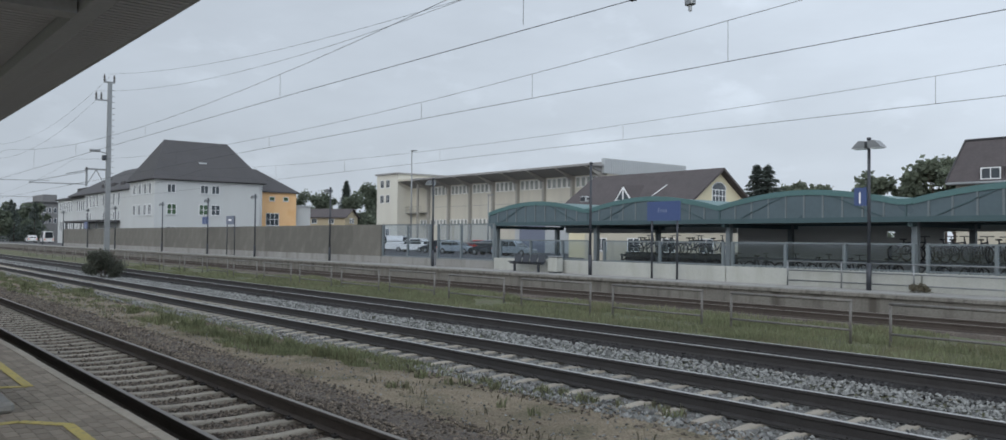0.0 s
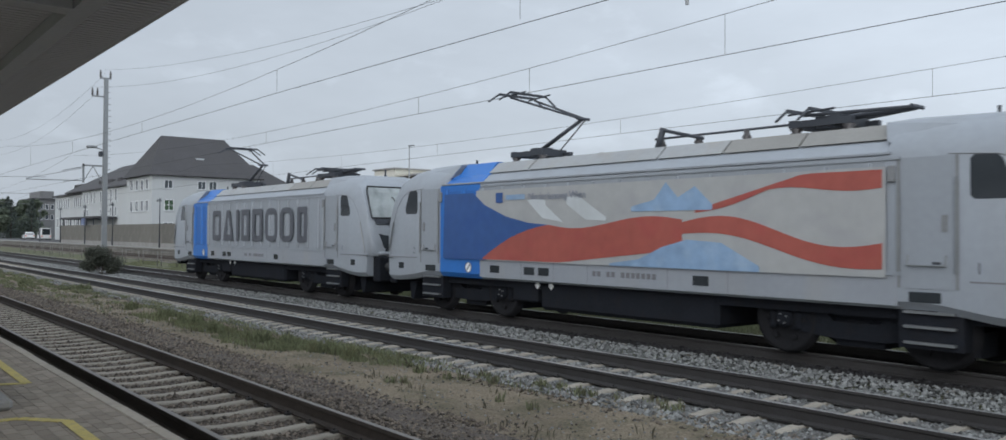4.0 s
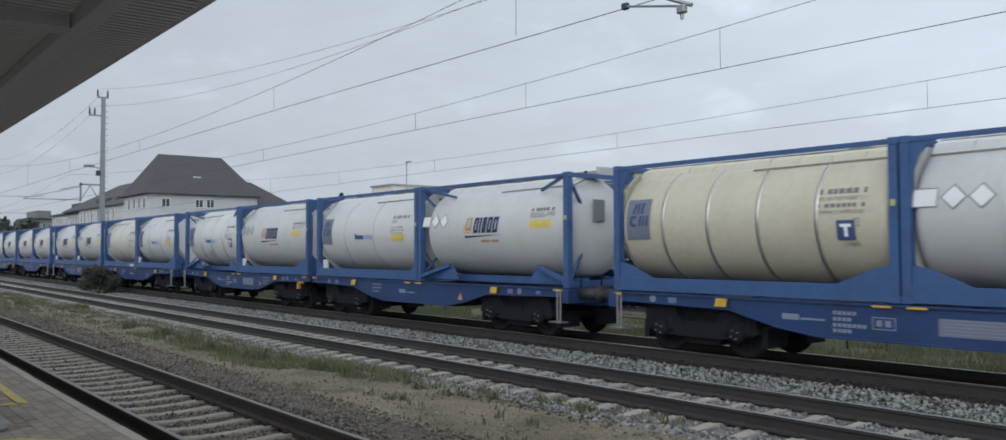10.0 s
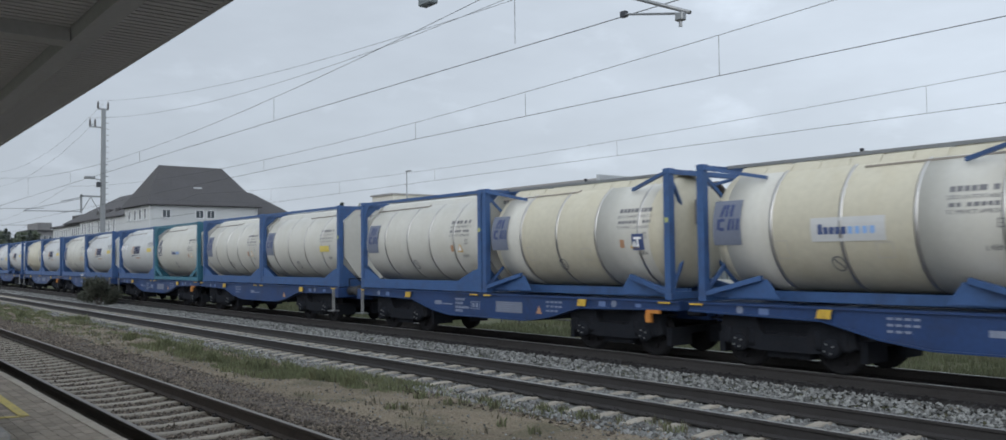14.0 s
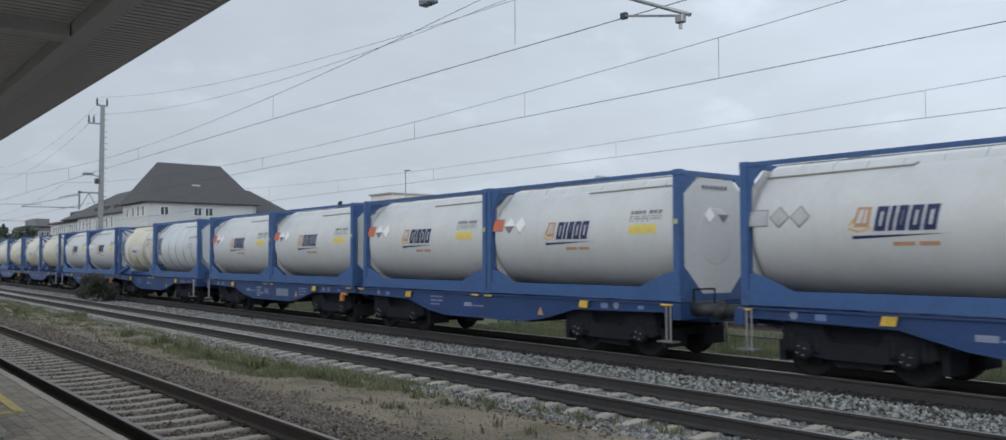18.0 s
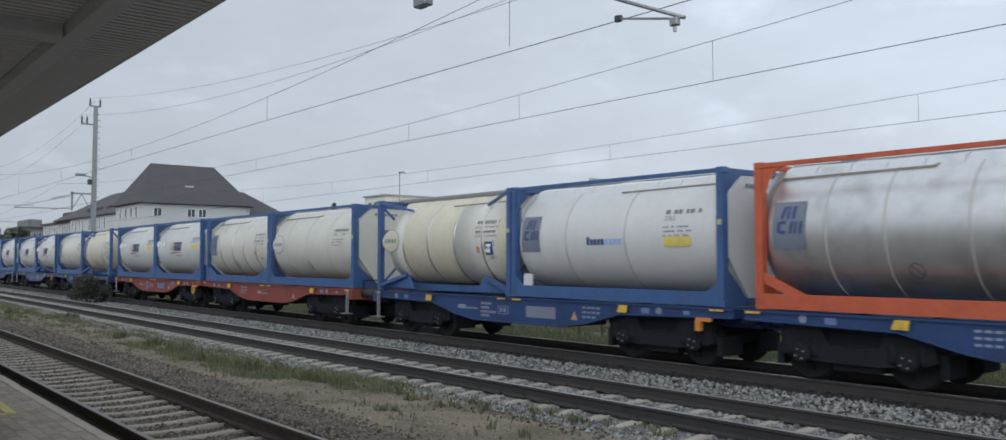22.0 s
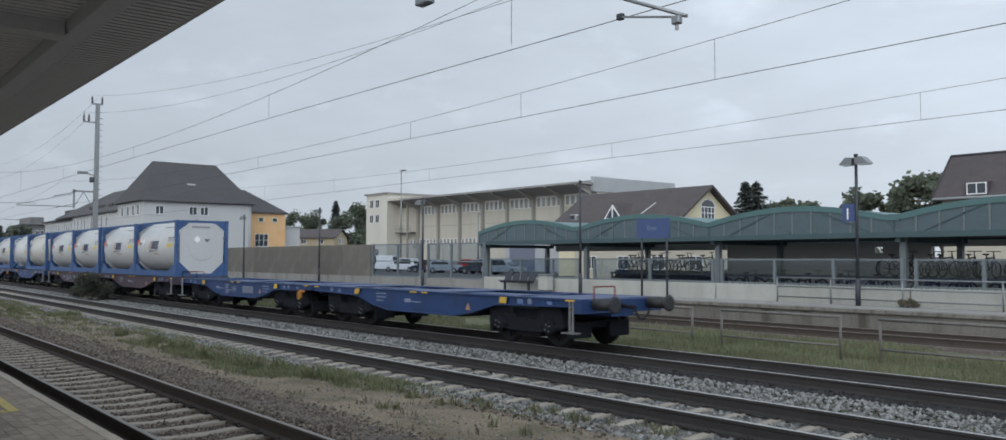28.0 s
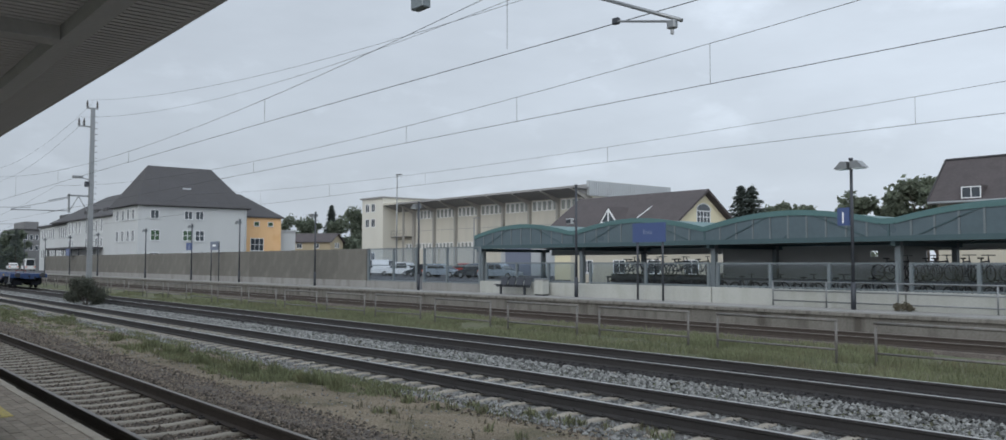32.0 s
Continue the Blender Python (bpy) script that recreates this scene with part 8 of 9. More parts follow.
part("dormer_pane", BM(lambda b: [prism(b, [(-54.5, 5.75), (-53.8, 5.75), (-53.8, 6.6)], "y", 56.33, 56.36), prism(b, [(-53.6, 5.75), (-52.9, 5.75), (-53.6, 6.6)], "y", 56.33, 56.36)]), "window", dmr)
part("roof_stripe", BM(lambda b: beam(b, (-51.2, 57.4, 6.05), (-50.8, 58.9, 7.08), 0.1, 0.04)), "pvc", hs)
lowb = thing("low_cream_building", "low cream building behind the bicycle shelter", "building")
part("wall", BM(box, -53, -38.5, 51.0, 55.0, PLAT - 0.3, 3.4), "render_cream", lowb)
part("roof", BM(box, -53.3, -38.2, 50.7, 55.3, 3.4, 3.6), "tile_brown", lowb)
for i in range(4):
    window(lowb, "y", -51 + 3.6 * i, 1.2, 1.3, 1.1, 51.0)

# dark-roofed house
h2 = thing("dark_roofed_house", "house with a dark steep tiled roof and dormer", "house", "", pose(0.75, 0, 0))
part("wall", BM(box, -29.7, -8, 65.6, 70.8, PLAT - 0.3, 6.5), "render_cream", h2)
part("gable", BM(prism, [(65.6, 6.5), (70.8, 6.5), (68.2, 9.5)], "x", -29.7, -29.4), "render_white", h2)
r2 = bmesh.new()
for sg in (1, -1):
    prism(r2, [(68.2 - sg * 3.3, 6.62), (68.2, 9.95), (68.2, 9.7), (68.2 - sg * 3.3, 6.37)], "x", -30.1, -8)
part("roof", r2, "tile_brown", h2, "dark brown tiled roof")
part("ridge_cap", BM(rod, (-30.12, 68.2, 9.95), (-8, 68.2, 9.95), 0.11, 8), "tile_dark", h2, "dark ridge tiles")
part("verge", BM(lambda b: beam(b, (-30.14, 64.88, 6.6), (-30.14, 68.2, 9.96), 0.08, 0.2)), "tile_dark", h2)
part("gutter", BM(rod, (-30.1, 64.85, 6.5), (-8, 64.85, 6.5), 0.09, 8), "sheet_grey", h2)
window(h2, "y", -27.07, 6.72, 1.35, 0.85, 65.0, "window", (1, 1), "pvc", False)
part("dormer", BM(bevel_box, -27.85, -26.3, 65.02, 67.0, 6.62, 7.66, 0.03), "tile_brown", h2)
# far house and flats
h3 = thing("far_house", "small ochre house with brown roof among trees", "house", "", pose(-192.2, 99.5, PLAT - 0.3, 0, 0, 39.5))
EV, RG = 7.04, 9.04
part("wall", BM(box, -6.0, 4.75, -4, 4, 0, EV), "render_ochre", h3)
part("gable", BM(prism, [(-4, EV), (4, EV), (0, RG - 0.15)], "x", 4.5, 4.75), "render_ochre", h3)
part("roof", BM(lambda b: [hull(b, [(x, sy * y, z + e) for x in (-6.4, 5.3) for y, z in ((4.6, EV - 0.3), (0, RG - 0.12)) for e in (0, 0.16)]) for sy in (-1, 1)]), "tile_brown", h3, "brown tiled roof")
part("lower_wing", BM(box, -9.2, -6.0, -3.6, 2.5, 0, EV - 0.6), "render_ochre", h3)
part("wing_roof", BM(lambda b: hull(b, [(-9.6, -4.0, EV - 0.7), (-6.02, -4.0, EV - 0.7), (-9.6, 0, EV + 0.7), (-6.02, 0, EV + 0.7), (-9.6, 2.9, EV - 0.7), (-6.02, 2.9, EV - 0.7)])), "tile_brown", h3)
window(h3, "x", -0.6, EV - 1.5, 1.1, 1.2, 4.75)
window(h3, "x", 0.9, EV - 1.5, 1.1, 1.2, 4.75)
window(h3, "y", -3.2, EV - 1.7, 1.4, 1.2, -4.0)
window(h3, "y", 1.2, EV - 1.7, 1.4, 1.2, -4.0)
h4 = thing("far_flats", "grey-brown far block of flats behind the station", "building")
part("wall", BM(box, -285, -268, 47.6, 53.2, 0, 11.0), "tile_grey", h4, "grey-brown rendered walls")
part("penthouse", BM(box, -284, -269, 49.5, 53.0, 11.35, 13.4), "tile_grey", h4)
part("roof", BM(box, -286, -267.5, 47.2, 53.6, 11.0, 11.35), "tile_dark", h4)
for i in range(4):
    for z in (8.3, 5.4):
        window(h4, "x", 48.4 + 1.35 * i, z, 0.8, 1.4, -268.0, "window", (0, 1), "pvc", False)


# ---- trees ----
def leaf_cloud(name, centres, radii, n, size, mat, seed):
    rs = np.random.RandomState(seed)
    k = rs.randint(0, len(centres), n)
    C, R_ = np.array(centres)[k], np.array(radii)[k]
    d = rs.normal(size=(n, 3))
    d /= np.linalg.norm(d, axis=1)[:, None]
    p = C + (d * (R_ * (0.3 + 0.75 * rs.rand(n) ** 0.7))[:, None] + rs.normal(size=(n, 3)) * (0.17 * R_)[:, None]) * np.array([1, 1, 0.85])
    u = rs.normal(size=(n, 3))
    u /= np.linalg.norm(u, axis=1)[:, None]
    v = np.cross(u, rs.normal(size=(n, 3)))
    v /= np.linalg.norm(v, axis=1)[:, None]
    s = (size * (0.5 + rs.rand(n)))[:, None]
    V = np.stack([p - u * s, p + v * s * 0.6, p + u * s, p - v * s * 0.6], 1).reshape(-1, 3)
    F = np.arange(4 * n).reshape(-1, 4)
    me = bpy.data.meshes.new(name)
    me.from_pydata(V.tolist(), [], F.tolist())
    me.materials.append(M[mat])
    return me


def broad_tree(x, y, z0, h, w, mat, label, seed, n=3500, leaf=0.22, limbs=9):
    rs = random.Random(seed)
    tr = thing("tree", label, "tree", "trees behind the station", pose(x, y, z0))
    tb = bmesh.new()
    rod(tb, (0, 0, 0), (0.1, 0, h * 0.45), 0.03 * h, 8, 0.018 * h)
    part("trunk", tb, "bark", tr)
    cs, rr_ = [], []
    for i in range(limbs):
        a, q = rs.uniform(0, math.tau), rs.uniform(0.1, 0.62)
        zz = h * rs.uniform(0.42, 0.9)
        rad = w * q * (1.0 - 0.5 * max(0, zz / h - 0.6))
        c = (math.cos(a) * rad, math.sin(a) * rad, zz)
        part("limb", BM(rod, (0, 0, h * 0.3), c, 0.008 * h, 5, 0.002 * h), "bark", tr)
        cs.append(c)
        rr_.append(w * rs.uniform(0.12, 0.26))
    cs.append((0, 0, h * 0.88))
    rr_.append(w * 0.26)
    ob = piece("crown", leaf_cloud("crown", cs, rr_, n, leaf, mat, seed), tr)
    tagged(ob, "uneven leafy crown")
    return tr


def spruce(x, y, z0, h, w, label, seed, n=5000):
    tr = thing("spruce", label, "tree", "conifers behind the station", pose(x, y, z0))
    part("trunk", BM(rod, (0, 0, 0), (0, 0, h * 0.97), 0.02 * h, 8, 0.01), "bark", tr)
    rs = np.random.RandomState(seed)
    tiers = int(h * 2.2)
    k = rs.randint(0, tiers, n)
    az = np.floor(rs.rand(n) * 9) / 9 * math.tau + k * 0.7 + rs.normal(size=n) * 0.16
    u = rs.rand(n) ** 0.7
    zt = h * (0.12 + 0.86 * k / tiers)
    length = w * (1.02 - k / tiers) * (0.75 + 0.5 * rs.rand(tiers))[k]
    rad = u * length
    z = zt - 0.28 * rad + 0.1 * rs.normal(size=n) + 0.1 * rad * u
    p = np.stack([rad * np.cos(az), rad * np.sin(az), z], -1)
    out = np.stack([np.cos(az), np.sin(az), np.full(n, -0.35)], -1)
    side = np.stack([-np.sin(az), np.cos(az), 0.4 * rs.normal(size=n)], -1)
    s = (0.018 * h * (0.6 + 0.8 * rs.rand(n)))[:, None]
    V = np.stack([p - out * s, p + side * s * 0.55, p + out * s * 1.5, p - side * s * 0.55], 1).reshape(-1, 3)
    me = bpy.data.meshes.new("crown")
    me.from_pydata(V.tolist(), [], np.arange(4 * n).reshape(-1, 4).tolist())
    me.materials.append(M["needle"])
    tagged(piece("crown", me, tr), "drooping needle boughs")
    return tr


spruce(-52.75, 75, PLAT - 0.05, 9.9, 4.2, "dark green spruce behind the houses", 1, 4500)
spruce(-51.65, 75.2, PLAT - 0.05, 9.85, 4.3, "dark green spruce close beside another", 2, 4500)
for i, (x, y, h, w) in enumerate(((-57.0, 86, 8.35, 3.4), (-55.0, 86, 8.55, 3.4), (-52.8, 86, 8.15, 3.4), (-47.0, 86, 9.15, 4.6), (-44.9, 86, 8.75, 3.4), (-41.7, 86, 9.95, 4.6), (-40.5, 86, 10.15, 4.6), (-39.1, 86, 10.35, 4.6), (-43, 88, 7.6, 4.6), (-39, 88, 8.0, 4.6))):
    broad_tree(x, y, PLAT, h, w, "leaf_pale", "pale green broadleaf tree behind a shelter roof", 20 + i, 1700, 0.26, 8)
for i, (x, y, h, w) in enumerate(((-208, 118, 17.6, 8), (-203, 112, 14.5, 7), (-234, 118, 16.0, 8), (-245, 117, 16.6, 8), (-250, 124, 15.5, 8), (-228, 126, 14.5, 8), (-215, 124, 14.0, 7))):
    broad_tree(x, y, PLAT - 0.5, h, w, "leaf", "dark broadleaf tree behind the station", 40 + i, 3400, 0.36, 9)
spruce(-220.2, 118, PLAT - 0.5, 19.0, 5.0, "tall dark spruce behind the station", 61, 4500)
tr_ = random.Random(17)
for i in range(17):
    k = tr_.uniform(0.9, 1.12)
    x, y, h = -242 * k, (31.5 + 0.75 * i) * k, 10.2 * k + tr_.uniform(-1.8, 1.2)
    if i % 3 != 1:
        spruce(x, y, -0.3, h, 3.0, "dark conifer at the end of the platform", 70 + i, 1800)
    else:
        broad_tree(x, y, -0.3, h - 0.8, 4.5, "leaf", "dark broadleaf tree at the end of the platform", 70 + i, 1500, 0.5, 5)
ul = thing("undergrowth", "dark undergrowth below the trees", "bushes", "", pose(-246, 0, -0.3), "stuff")
ug = random.Random(23)
uc = [(ug.uniform(-6, 6), 28.5 + 0.42 * i, ug.uniform(0.8, 4.2)) for i in range(40)]
for i in range(20):
    part("stem", BM(rod, (0, 28.8 + 0.84 * i, 0), (0.3, 28.8 + 0.84 * i, 3.2), 0.08, 5, 0.03), "bark", ul)
tagged(piece("foliage", leaf_cloud("foliage", uc, [1.7] * len(uc), 9000, 0.34, "leaf", 31), ul), "dense dark leaves")
bt = thing("bush", "scrubby grey-green bush beside the track", "bush", "", pose(-49.2, 12.0, -0.25) @ Matrix.Scale(0.74, 4))
rsb = random.Random(5)
for i in range(14):
    part("stem", BM(rod, (0, 0, 0), (rsb.uniform(-1.3, 1.3), rsb.uniform(-1.0, 1.0), rsb.uniform(1.2, 2.1)), 0.025, 5, 0.008), "bark", bt)
bc = [(rsb.uniform(-0.95, 0.95), rsb.uniform(-0.9, 0.9), rsb.uniform(0.45, 1.7)) for i in range(16)]
tagged(piece("foliage", leaf_cloud("foliage", bc, [rsb.uniform(0.35, 0.58) for i in bc], 14000, 0.06, "bush", 8), bt), "dull twiggy foliage")
hg = thing("hedge", "green ragged hedge behind the bicycle shelter", "hedge", "", pose(0, 44.5, PLAT - 0.05))
rsh = random.Random(12)
hc = [(rsh.uniform(-31.0, -23.0), rsh.uniform(-0.4, 0.4), rsh.uniform(0.3, 2.0)) for i in range(34)]
for i in range(10):
    hx = -31 + 0.85 * i
    part("stem", BM(rod, (hx, 0, 0), (hx + rsh.uniform(-0.5, 0.5), 0, rsh.uniform(1.4, 2.2)), 0.03, 5, 0.01), "bark", hg)
tagged(piece("foliage", leaf_cloud("foliage", hc, [rsh.uniform(0.35, 0.6) for i in hc], 6000, 0.1, "leaf_pale", 44), hg), "dull green foliage")
wd = thing("weed_clump", "weed clump on the platform by the railing", "weeds", "", pose(-13.3, 27.5, PLAT) @ Matrix.Scale(0.55, 4))
for i in range(5):
    part("stem", BM(rod, (0, 0, 0), (rsb.uniform(-0.4, 0.4), rsb.uniform(-0.2, 0.2), 0.35), 0.01, 4), "bark", wd)
piece("foliage", leaf_cloud("foliage", [(-0.3, 0, 0.25), (0.1, 0, 0.3), (0.4, 0.1, 0.2)], [0.25, 0.28, 0.22], 500, 0.06, "dry", 9), wd)

# ---- wavy bicycle shelter ----
sh = thing("bicycle_shelter", "long bicycle shelter with wavy green sheet roof", "shelter")
WAVE = 9.07


def wave_z(x):
    u = ((x + 44.2) / WAVE) % 1.0
    return 3.72 + 0.6 * math.sin(math.pi * u) ** 0.9


SX0, SX1, N_ = -44.2, 12.0, 96
for ya, yb, nm, mt, th_ in ((34.0, 40.5, "roof", "green_roof", 0.1),):
    rb = bmesh.new()
    prev = None
    for i in range(N_ + 1):
        x = SX0 + (SX1 - SX0) * i / N_
        z = wave_z(x)
        cur = [rb.verts.new((x, ya, z)), rb.verts.new((x, yb, z)), rb.verts.new((x, yb, z - th_)), rb.verts.new((x, ya, z - th_))]
        if prev:
            for k in range(4):
                rb.faces.new((prev[k], cur[k], cur[(k + 1) % 4], prev[(k + 1) % 4]))
        prev = cur
    part(nm, rb, mt, sh, "wavy green sheet roof")
rim = bmesh.new()
for i in range(N_):
    a, b = SX0 + (SX1 - SX0) * i / N_, SX0 + (SX1 - SX0) * (i + 1) / N_
    beam(rim, (a, 33.97, wave_z(a) - 0.06), (b, 33.97, wave_z(b) - 0.06), 0.07, 0.24)
part("roof_rim", rim, "green_roof", sh, "curved green fascia rim")
part("beam", BM(box, SX0, SX1, 33.93, 34.07, 2.92, 3.14), "green_steel", sh, "dark green steel beam")
part("back_beam", BM(box, SX0, SX1, 40.2, 40.4, 2.92, 3.14), "green_steel", sh)
part("soffit", BM(box, SX0 + 0.1, SX1, 34.2, 40.1, 3.02, 3.1), "hall_frame", sh)
x = SX0 + 0.05
k = 0
while x < SX1:
    part("mullion", BM(box, x - 0.04, x + 0.04, 33.95, 34.04, 3.14, wave_z(x) - 0.1), "fence_steel" if k % 10 else "green_steel", sh)
    if x + 1.2 < SX1:
        g_ = bmesh.new()
        a, b = x + 0.03, x + WAVE / 10 - 0.03
        prism(g_, [(a, 3.14), (b, 3.14), (b, wave_z(b) - 0.1), (a, wave_z(a) - 0.1)], "y", 33.99, 34.01)
        part("glazing", g_, "shed_pane", sh, "grey-green gable glazing")
    x += WAVE / 10
    k += 1
for a, b, za, zb in ((-43.9, -29.75, 2.55, 2.92), (-29.7, -26.8, PLAT - 0.05, 2.92), (-26.8, -22.6, PLAT - 0.05, 2.92), (-22.6, -21.1, PLAT - 0.05, 2.92), (-21.1, -20.72, PLAT - 0.05, 2.36), (-21.1, -20.72, 2.64, 2.92), (-20.72, -18.4, PLAT - 0.05, 2.92),
                     (-18.4, -8.0, PLAT - 0.05, 2.05), (-18.4, -8.0, 2.64, 2.92), (-7.9, 1.0, PLAT - 0.05, 2.92), (1.1, 11.9, PLAT - 0.05, 2.92)):
    part("back_panel", BM(box, a, b, 40.45, 40.53, za, zb), "render_white", sh, "shaded grey back wall panel")
for i in range(7):
    x = SX0 + 0.15 + WAVE * i
    for y in (34.6, 39.8):
        part("post", BM(box, x - 0.12, x + 0.12, y - 0.12, y + 0.12, PLAT - 0.05, 2.95), "fence_steel", sh)
    part("cross_beam", BM(box, x - 0.1, x + 0.1, 34.1, 40.3, 2.75, 2.95), "green_steel", sh)
    for d in (-1, 1):
        if not SX0 < x + d * 3 < SX1:
            continue
        part("rafter_brace", BM(beam, (x + d * WAVE / 8, 33.965, 3.18), (x + d * WAVE * 0.375, 33.965, wave_z(x + d * WAVE * 0.375) - 0.16), 0.03, 0.05), "green_steel", sh)


part("low_back_panel", BM(box, -38.3, -29.75, 40.45, 40.5, PLAT - 0.05, 1.38), "steel_dark", sh, "dark low back panel")
rack = thing("bicycle_rack", "dark two-tier steel bicycle rack under the shelter", "bicycle rack", "", pose(0, 36.2, PLAT - 0.05))
for y in (-0.45, 0.45):
    part("upper_rail", BM(box, -34.2, -10.4, y - 0.04, y + 0.04, 0.76, 0.86), "steel_dark", rack)
    part("lower_rail", BM(box, -34.2, -10.4, y - 0.03, y + 0.03, 0.1, 0.16), "steel_dark", rack)
for i in range(9):
    x = -34.1 + 2.95 * i
    for y in (-0.45, 0.45):
        part("post", BM(box, x - 0.035, x + 0.035, y - 0.035, y + 0.035, 0, 0.76), "steel_dark", rack)
bike = thing("bicycle", "parked bicycle under a shelter roof", "bicycle", "parked bicycles", pose(-33.5, 36.2, PLAT - 0.05, 0, 0, 70))
for x in (-0.52, 0.52):
    wb_ = bmesh.new()
    ring_mesh(wb_, (x, 0, 0.34), 0.31, 0.032)
    whl = part("wheel", wb_, "rubber", bike)
    part("hub", BM(rod, (x, -0.05, 0.34), (x, 0.05, 0.34), 0.03, 6), "galv", whl)
part("frame", BM(lambda b: [rod(b, p, q, 0.03, 6) for p, q in (((-0.52, 0, 0.34), (-0.12, 0, 0.82)), ((-0.52, 0, 0.34), (0.02, 0, 0.3)), ((0.02, 0, 0.3), (-0.15, 0, 0.9)), ((0.02, 0, 0.3), (0.36, 0, 0.8)), ((-0.12, 0, 0.78), (0.36, 0, 0.82)), ((0.52, 0, 0.34), (0.34, 0, 0.95)))]), "steel_dark", bike)
part("saddle", BM(bevel_box, -0.3, -0.03, -0.07, 0.07, 0.9, 0.96, 0.02), "rubber", bike)
part("handlebar", BM(lambda b: [rod(b, (0.34, 0, 0.95), (0.34, 0, 1.06), 0.02, 6), rod(b, (0.34, -0.28, 1.06), (0.34, 0.28, 1.06), 0.02, 6)]), "steel_dark", bike)
for i in range(1, 42):
    if 10 < i < 27 and i % 3:
        continue
    copy_thing(bike, pose(-33.5 + 0.55 * i + random.uniform(-0.12, 0.12), 36.2 + random.uniform(-0.12, 0.12), PLAT - 0.05 + (0.86 if i % 3 else 0), 0, random.uniform(-3, 3), 70 + random.uniform(-18, 18)))


# ---- vehicles ----
def car(x, y, rz, mat, label, h=1.46, long=4.3, van=False):
    c = thing("parked_car" if not van else "parked_van", label, "car" if not van else "van", "vehicles in the car park", pose(x, y, PLAT - 0.05, 0, 0, rz))
    lb = bmesh.new()
    hl = long / 2
    low = [(-hl, 0.42), (-hl + 0.05, 0.82), (-hl + 0.2, 0.93), (hl - 1.1, 0.95), (hl - 0.2, 0.72), (hl, 0.6), (hl, 0.35), (-hl + 0.1, 0.28)]
    prism(lb, low, "y", -0.86, 0.86)
    part("body", lb, mat, c)
    gb = bmesh.new()
    if van:
        top = [(-hl + 0.05, 0.92), (-hl + 0.12, h), (hl - 1.55, h), (hl - 0.85, 0.95)]
    else:
        top = [(-hl + 0.2, 0.92), (-hl + 0.55, h - 0.06), (-0.5, h), (0.25, h - 0.03), (hl - 1.05, 0.94)]
    n = len(top)
    va = [gb.verts.new((p[0], -0.84 + 0.16 * (p[1] - 0.92) / (h - 0.92), p[1])) for p in top]
    vb = [gb.verts.new((p[0], 0.84 - 0.16 * (p[1] - 0.92) / (h - 0.92), p[1])) for p in top]
    for k in range(n - 1):
        gb.faces.new((va[k], va[k + 1], vb[k + 1], vb[k]))
    gb.faces.new(va[::-1])
    gb.faces.new(vb)
    gb.faces.new((va[-1], va[0], vb[0], vb[-1]))
    part("cabin", gb, mat, c)
    for s in (-1, 1):
        for a, b in (((-hl + 0.62, -0.2), (-0.12, 0.75)) if not van else ((0.1, 1.0),)):
            y = s * 0.8
            part("side_window", BM(prism, [(a, 0.98), (b, 0.98), (min(b, 0.3) if not van else b - 0.2, h - 0.12), (a + 0.1, h - 0.12)], "y", min(y, s * 0.86), max(y, s * 0.86)), "car_glass", c)
    part("windscreen", BM(lambda b: hull(b, [(top[-2][0] + 0.02, -0.68, h - 0.1), (top[-2][0] + 0.02, 0.68, h - 0.1), (top[-1][0] + 0.03, -0.76, 1.0), (top[-1][0] + 0.03, 0.76, 1.0), (top[-1][0] - 0.1, -0.76, 1.0), (top[-1][0] - 0.1, 0.76, 1.0)])), "car_glass", c)
    part("rear_window", BM(lambda b: hull(b, [(top[0][0] + 0.0, -0.7, 1.0), (top[0][0] + 0.0, 0.7, 1.0), (top[1][0] - 0.03, -0.66, h - 0.16), (top[1][0] - 0.03, 0.66, h - 0.16), (top[1][0] + 0.1, 0.6, 1.05), (top[1][0] + 0.1, -0.6, 1.05)])), "car_glass", c)
    for xx in (-hl + 0.8, hl - 0.8):
        for s in (-1, 1):
            w_ = part("wheel", BM(lathe, [(s * 0.66 if s > 0 else -0.87, 0.31), (s * 0.87 if s > 0 else -0.66, 0.31)], "y", 16, (xx, 0, 0.31)), "rubber", c)
            part("rim", BM(lathe, sorted([(s * 0.865, 0.2), (s * 0.88, 0.18)]), "y", 12, (xx, 0, 0.31)), "galv", w_)
    for s in (-1, 1):
        part("headlight", BM(box, hl - 0.12, hl + 0.01, min(s * 0.5, s * 0.8), max(s * 0.5, s * 0.8), 0.58, 0.7), "lamp_glass", c)
        part("tail_light", BM(box, -hl - 0.01, -hl + 0.1, min(s * 0.62, s * 0.84), max(s * 0.62, s * 0.84), 0.62, 0.86), "placard_red", c)
    part("number_plate", BM(box, -hl - 0.015, -hl, -0.26, 0.26, 0.5, 0.61), "white_paint", c)
    return c


M["car_white"] = surf("white_car_paint", (0.7, 0.7, 0.7), 0.25, 0, 0.04, 10, 1, 0)
M["car_dark"] = surf("dark_grey_car_paint", (0.045, 0.05, 0.06), 0.25, 0.2, 0.06, 10, 1, 0)
M["car_red"] = surf("red_car_paint", (0.42, 0.03, 0.025), 0.25, 0, 0.06, 10, 1, 0)
M["car_silver"] = surf("silver_blue_car_paint", (0.3, 0.34, 0.38), 0.28, 0.4, 0.06, 10, 1, 0)
car(-95.9, 57.9, 205, "car_white", "white parked van seen through glass", 2.0, 4.7, True)
car(-89.4, 57.0, 208, "car_white", "white parked estate car seen through glass", 1.68, 4.5)
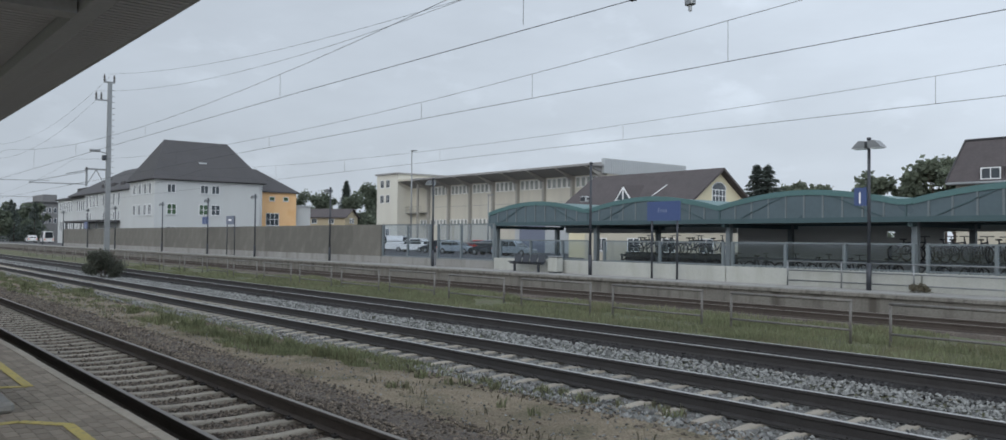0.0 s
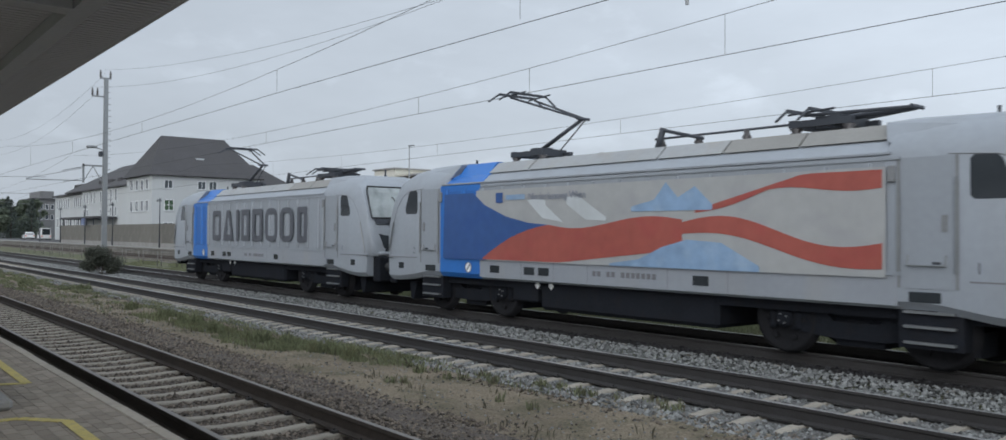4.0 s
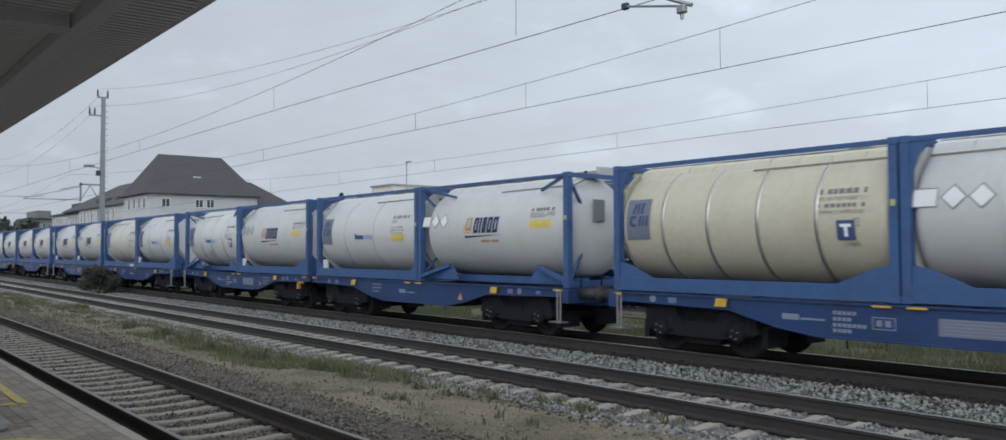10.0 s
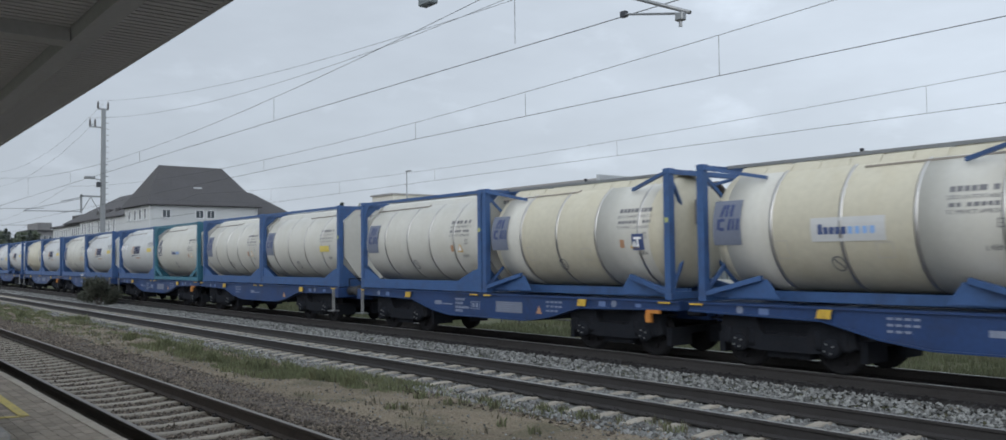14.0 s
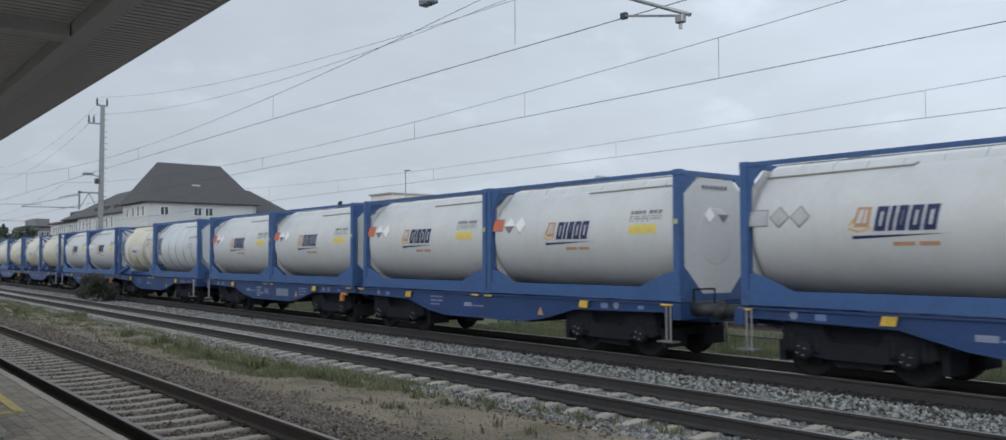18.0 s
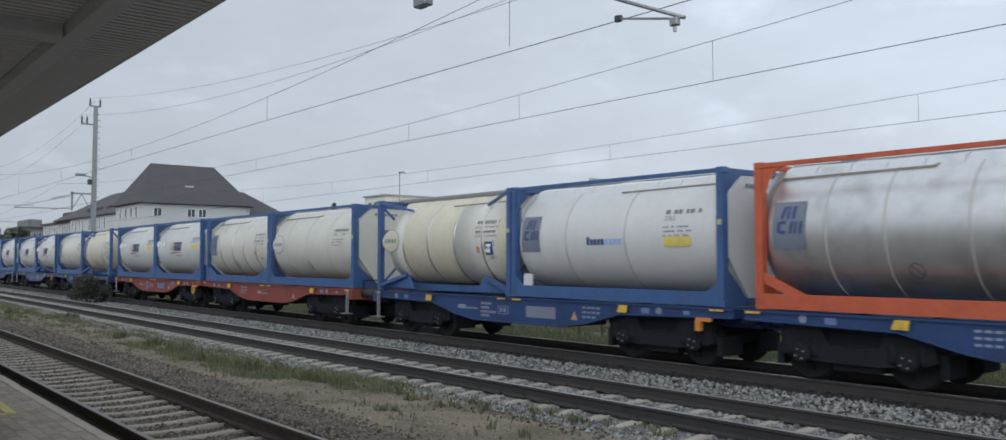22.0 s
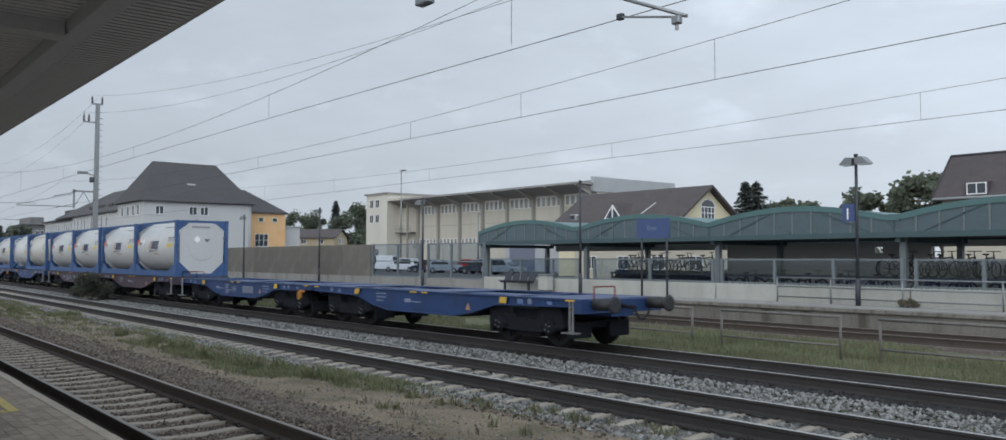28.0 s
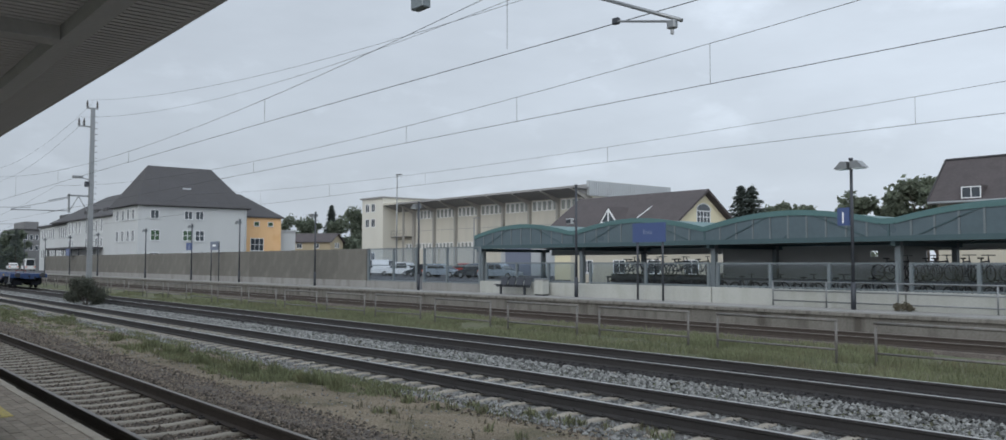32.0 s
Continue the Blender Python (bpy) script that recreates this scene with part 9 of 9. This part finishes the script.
car(-82.6, 56.3, 200, "car_dark", "dark blue-grey parked car behind glass", 1.5)
car(-78.2, 55.7, 25, "car_silver", "silver-blue parked car with its bonnet to the tracks", 1.5)
car(-83.3, 62.2, 205, "car_red", "red parked car behind others", 1.55)
car(-75.2, 59.0, 22, "car_silver", "silver parked car farther back", 1.55)
car(-71.6, 55.2, 200, "car_dark", "dark parked car behind the glass screen", 1.5)
car(-66.6, 54.4, 20, "car_silver", "silver-blue parked car beside the shelter", 1.6)
vt = car(-186, 35.0, 178, "car_white", "white works van at the platform's end", 2.3, 5.4, True)
vt2 = car(-199, 34.6, 178, "car_white", "white car at the platform's end", 1.5, 4.3)

# ---- car park lamps, fences ----
for x, y, h in ((-94.5, 60, 12.9), (-86.0, 66, 7.2)):
    pl = thing("street_lamp", "tall slim street lamp over the car park", "street lamp", "", pose(x, y, PLAT - 0.05))
    part("pole", BM(rod, (0, 0, 0), (0, 0, h), 0.11, 8, 0.06), "galv", pl)
    part("arm", BM(rod, (0, 0, h - 0.05), (1.0, -0.4, h), 0.04, 6), "galv", pl)
    part("lamp_head", BM(bevel_box, 0.5, 1.5, -0.55, -0.15, h - 0.08, h + 0.04, 0.02), "galv", pl)
fl = thing("platform_fence", "low galvanised railing at the far platform end", "railing", "", pose(0, 0, 0))
for i in range(10):
    part("post", BM(rod, (-196 - 4 * i, 30, -0.3), (-196 - 4 * i, 30, 1.6), 0.04, 6), "galv", fl)
for z in (1.0, 1.55):
    part("rail", BM(rod, (-196, 30, z), (-232, 30, z), 0.035, 6), "galv", fl)


# ---- the train's run ----
RUN = [(0, 185.6), (1, 171.5), (2, 157.4), (3, 143.4), (3.5, 136.2), (4.5, 121.75), (5.5, 107.2), (6, 99.87), (7, 85.05), (8, 70.04), (9, 54.83), (10, 39.44), (11, 23.82), (12, 8.02), (13, -7.9),
       (14, -24.0), (14.5, -32.15), (15.75, -52.6), (17, -73.12), (18, -89.33), (19, -105.55), (20, -121.73), (21, -137.95), (22, -154.5), (23, -170.2), (24, -186.26), (25, -202.42), (25.5, -210.4),
       (26.5, -226.3), (27.5, -242.1), (28, -249.91), (29, -265.7), (30, -281.36), (31, -296.75), (32, -312.38)]


def along(t):
    for (a, xa), (b, xb) in zip(RUN, RUN[1:]):
        if t <= b:
            return xa + (xb - xa) * (t - a) / (b - a)
    return RUN[-1][1]


def motions():
    for ob, off, z in train:
        walk(ob, [(t, pose(x + off, T3, z)) for t, x in RUN])
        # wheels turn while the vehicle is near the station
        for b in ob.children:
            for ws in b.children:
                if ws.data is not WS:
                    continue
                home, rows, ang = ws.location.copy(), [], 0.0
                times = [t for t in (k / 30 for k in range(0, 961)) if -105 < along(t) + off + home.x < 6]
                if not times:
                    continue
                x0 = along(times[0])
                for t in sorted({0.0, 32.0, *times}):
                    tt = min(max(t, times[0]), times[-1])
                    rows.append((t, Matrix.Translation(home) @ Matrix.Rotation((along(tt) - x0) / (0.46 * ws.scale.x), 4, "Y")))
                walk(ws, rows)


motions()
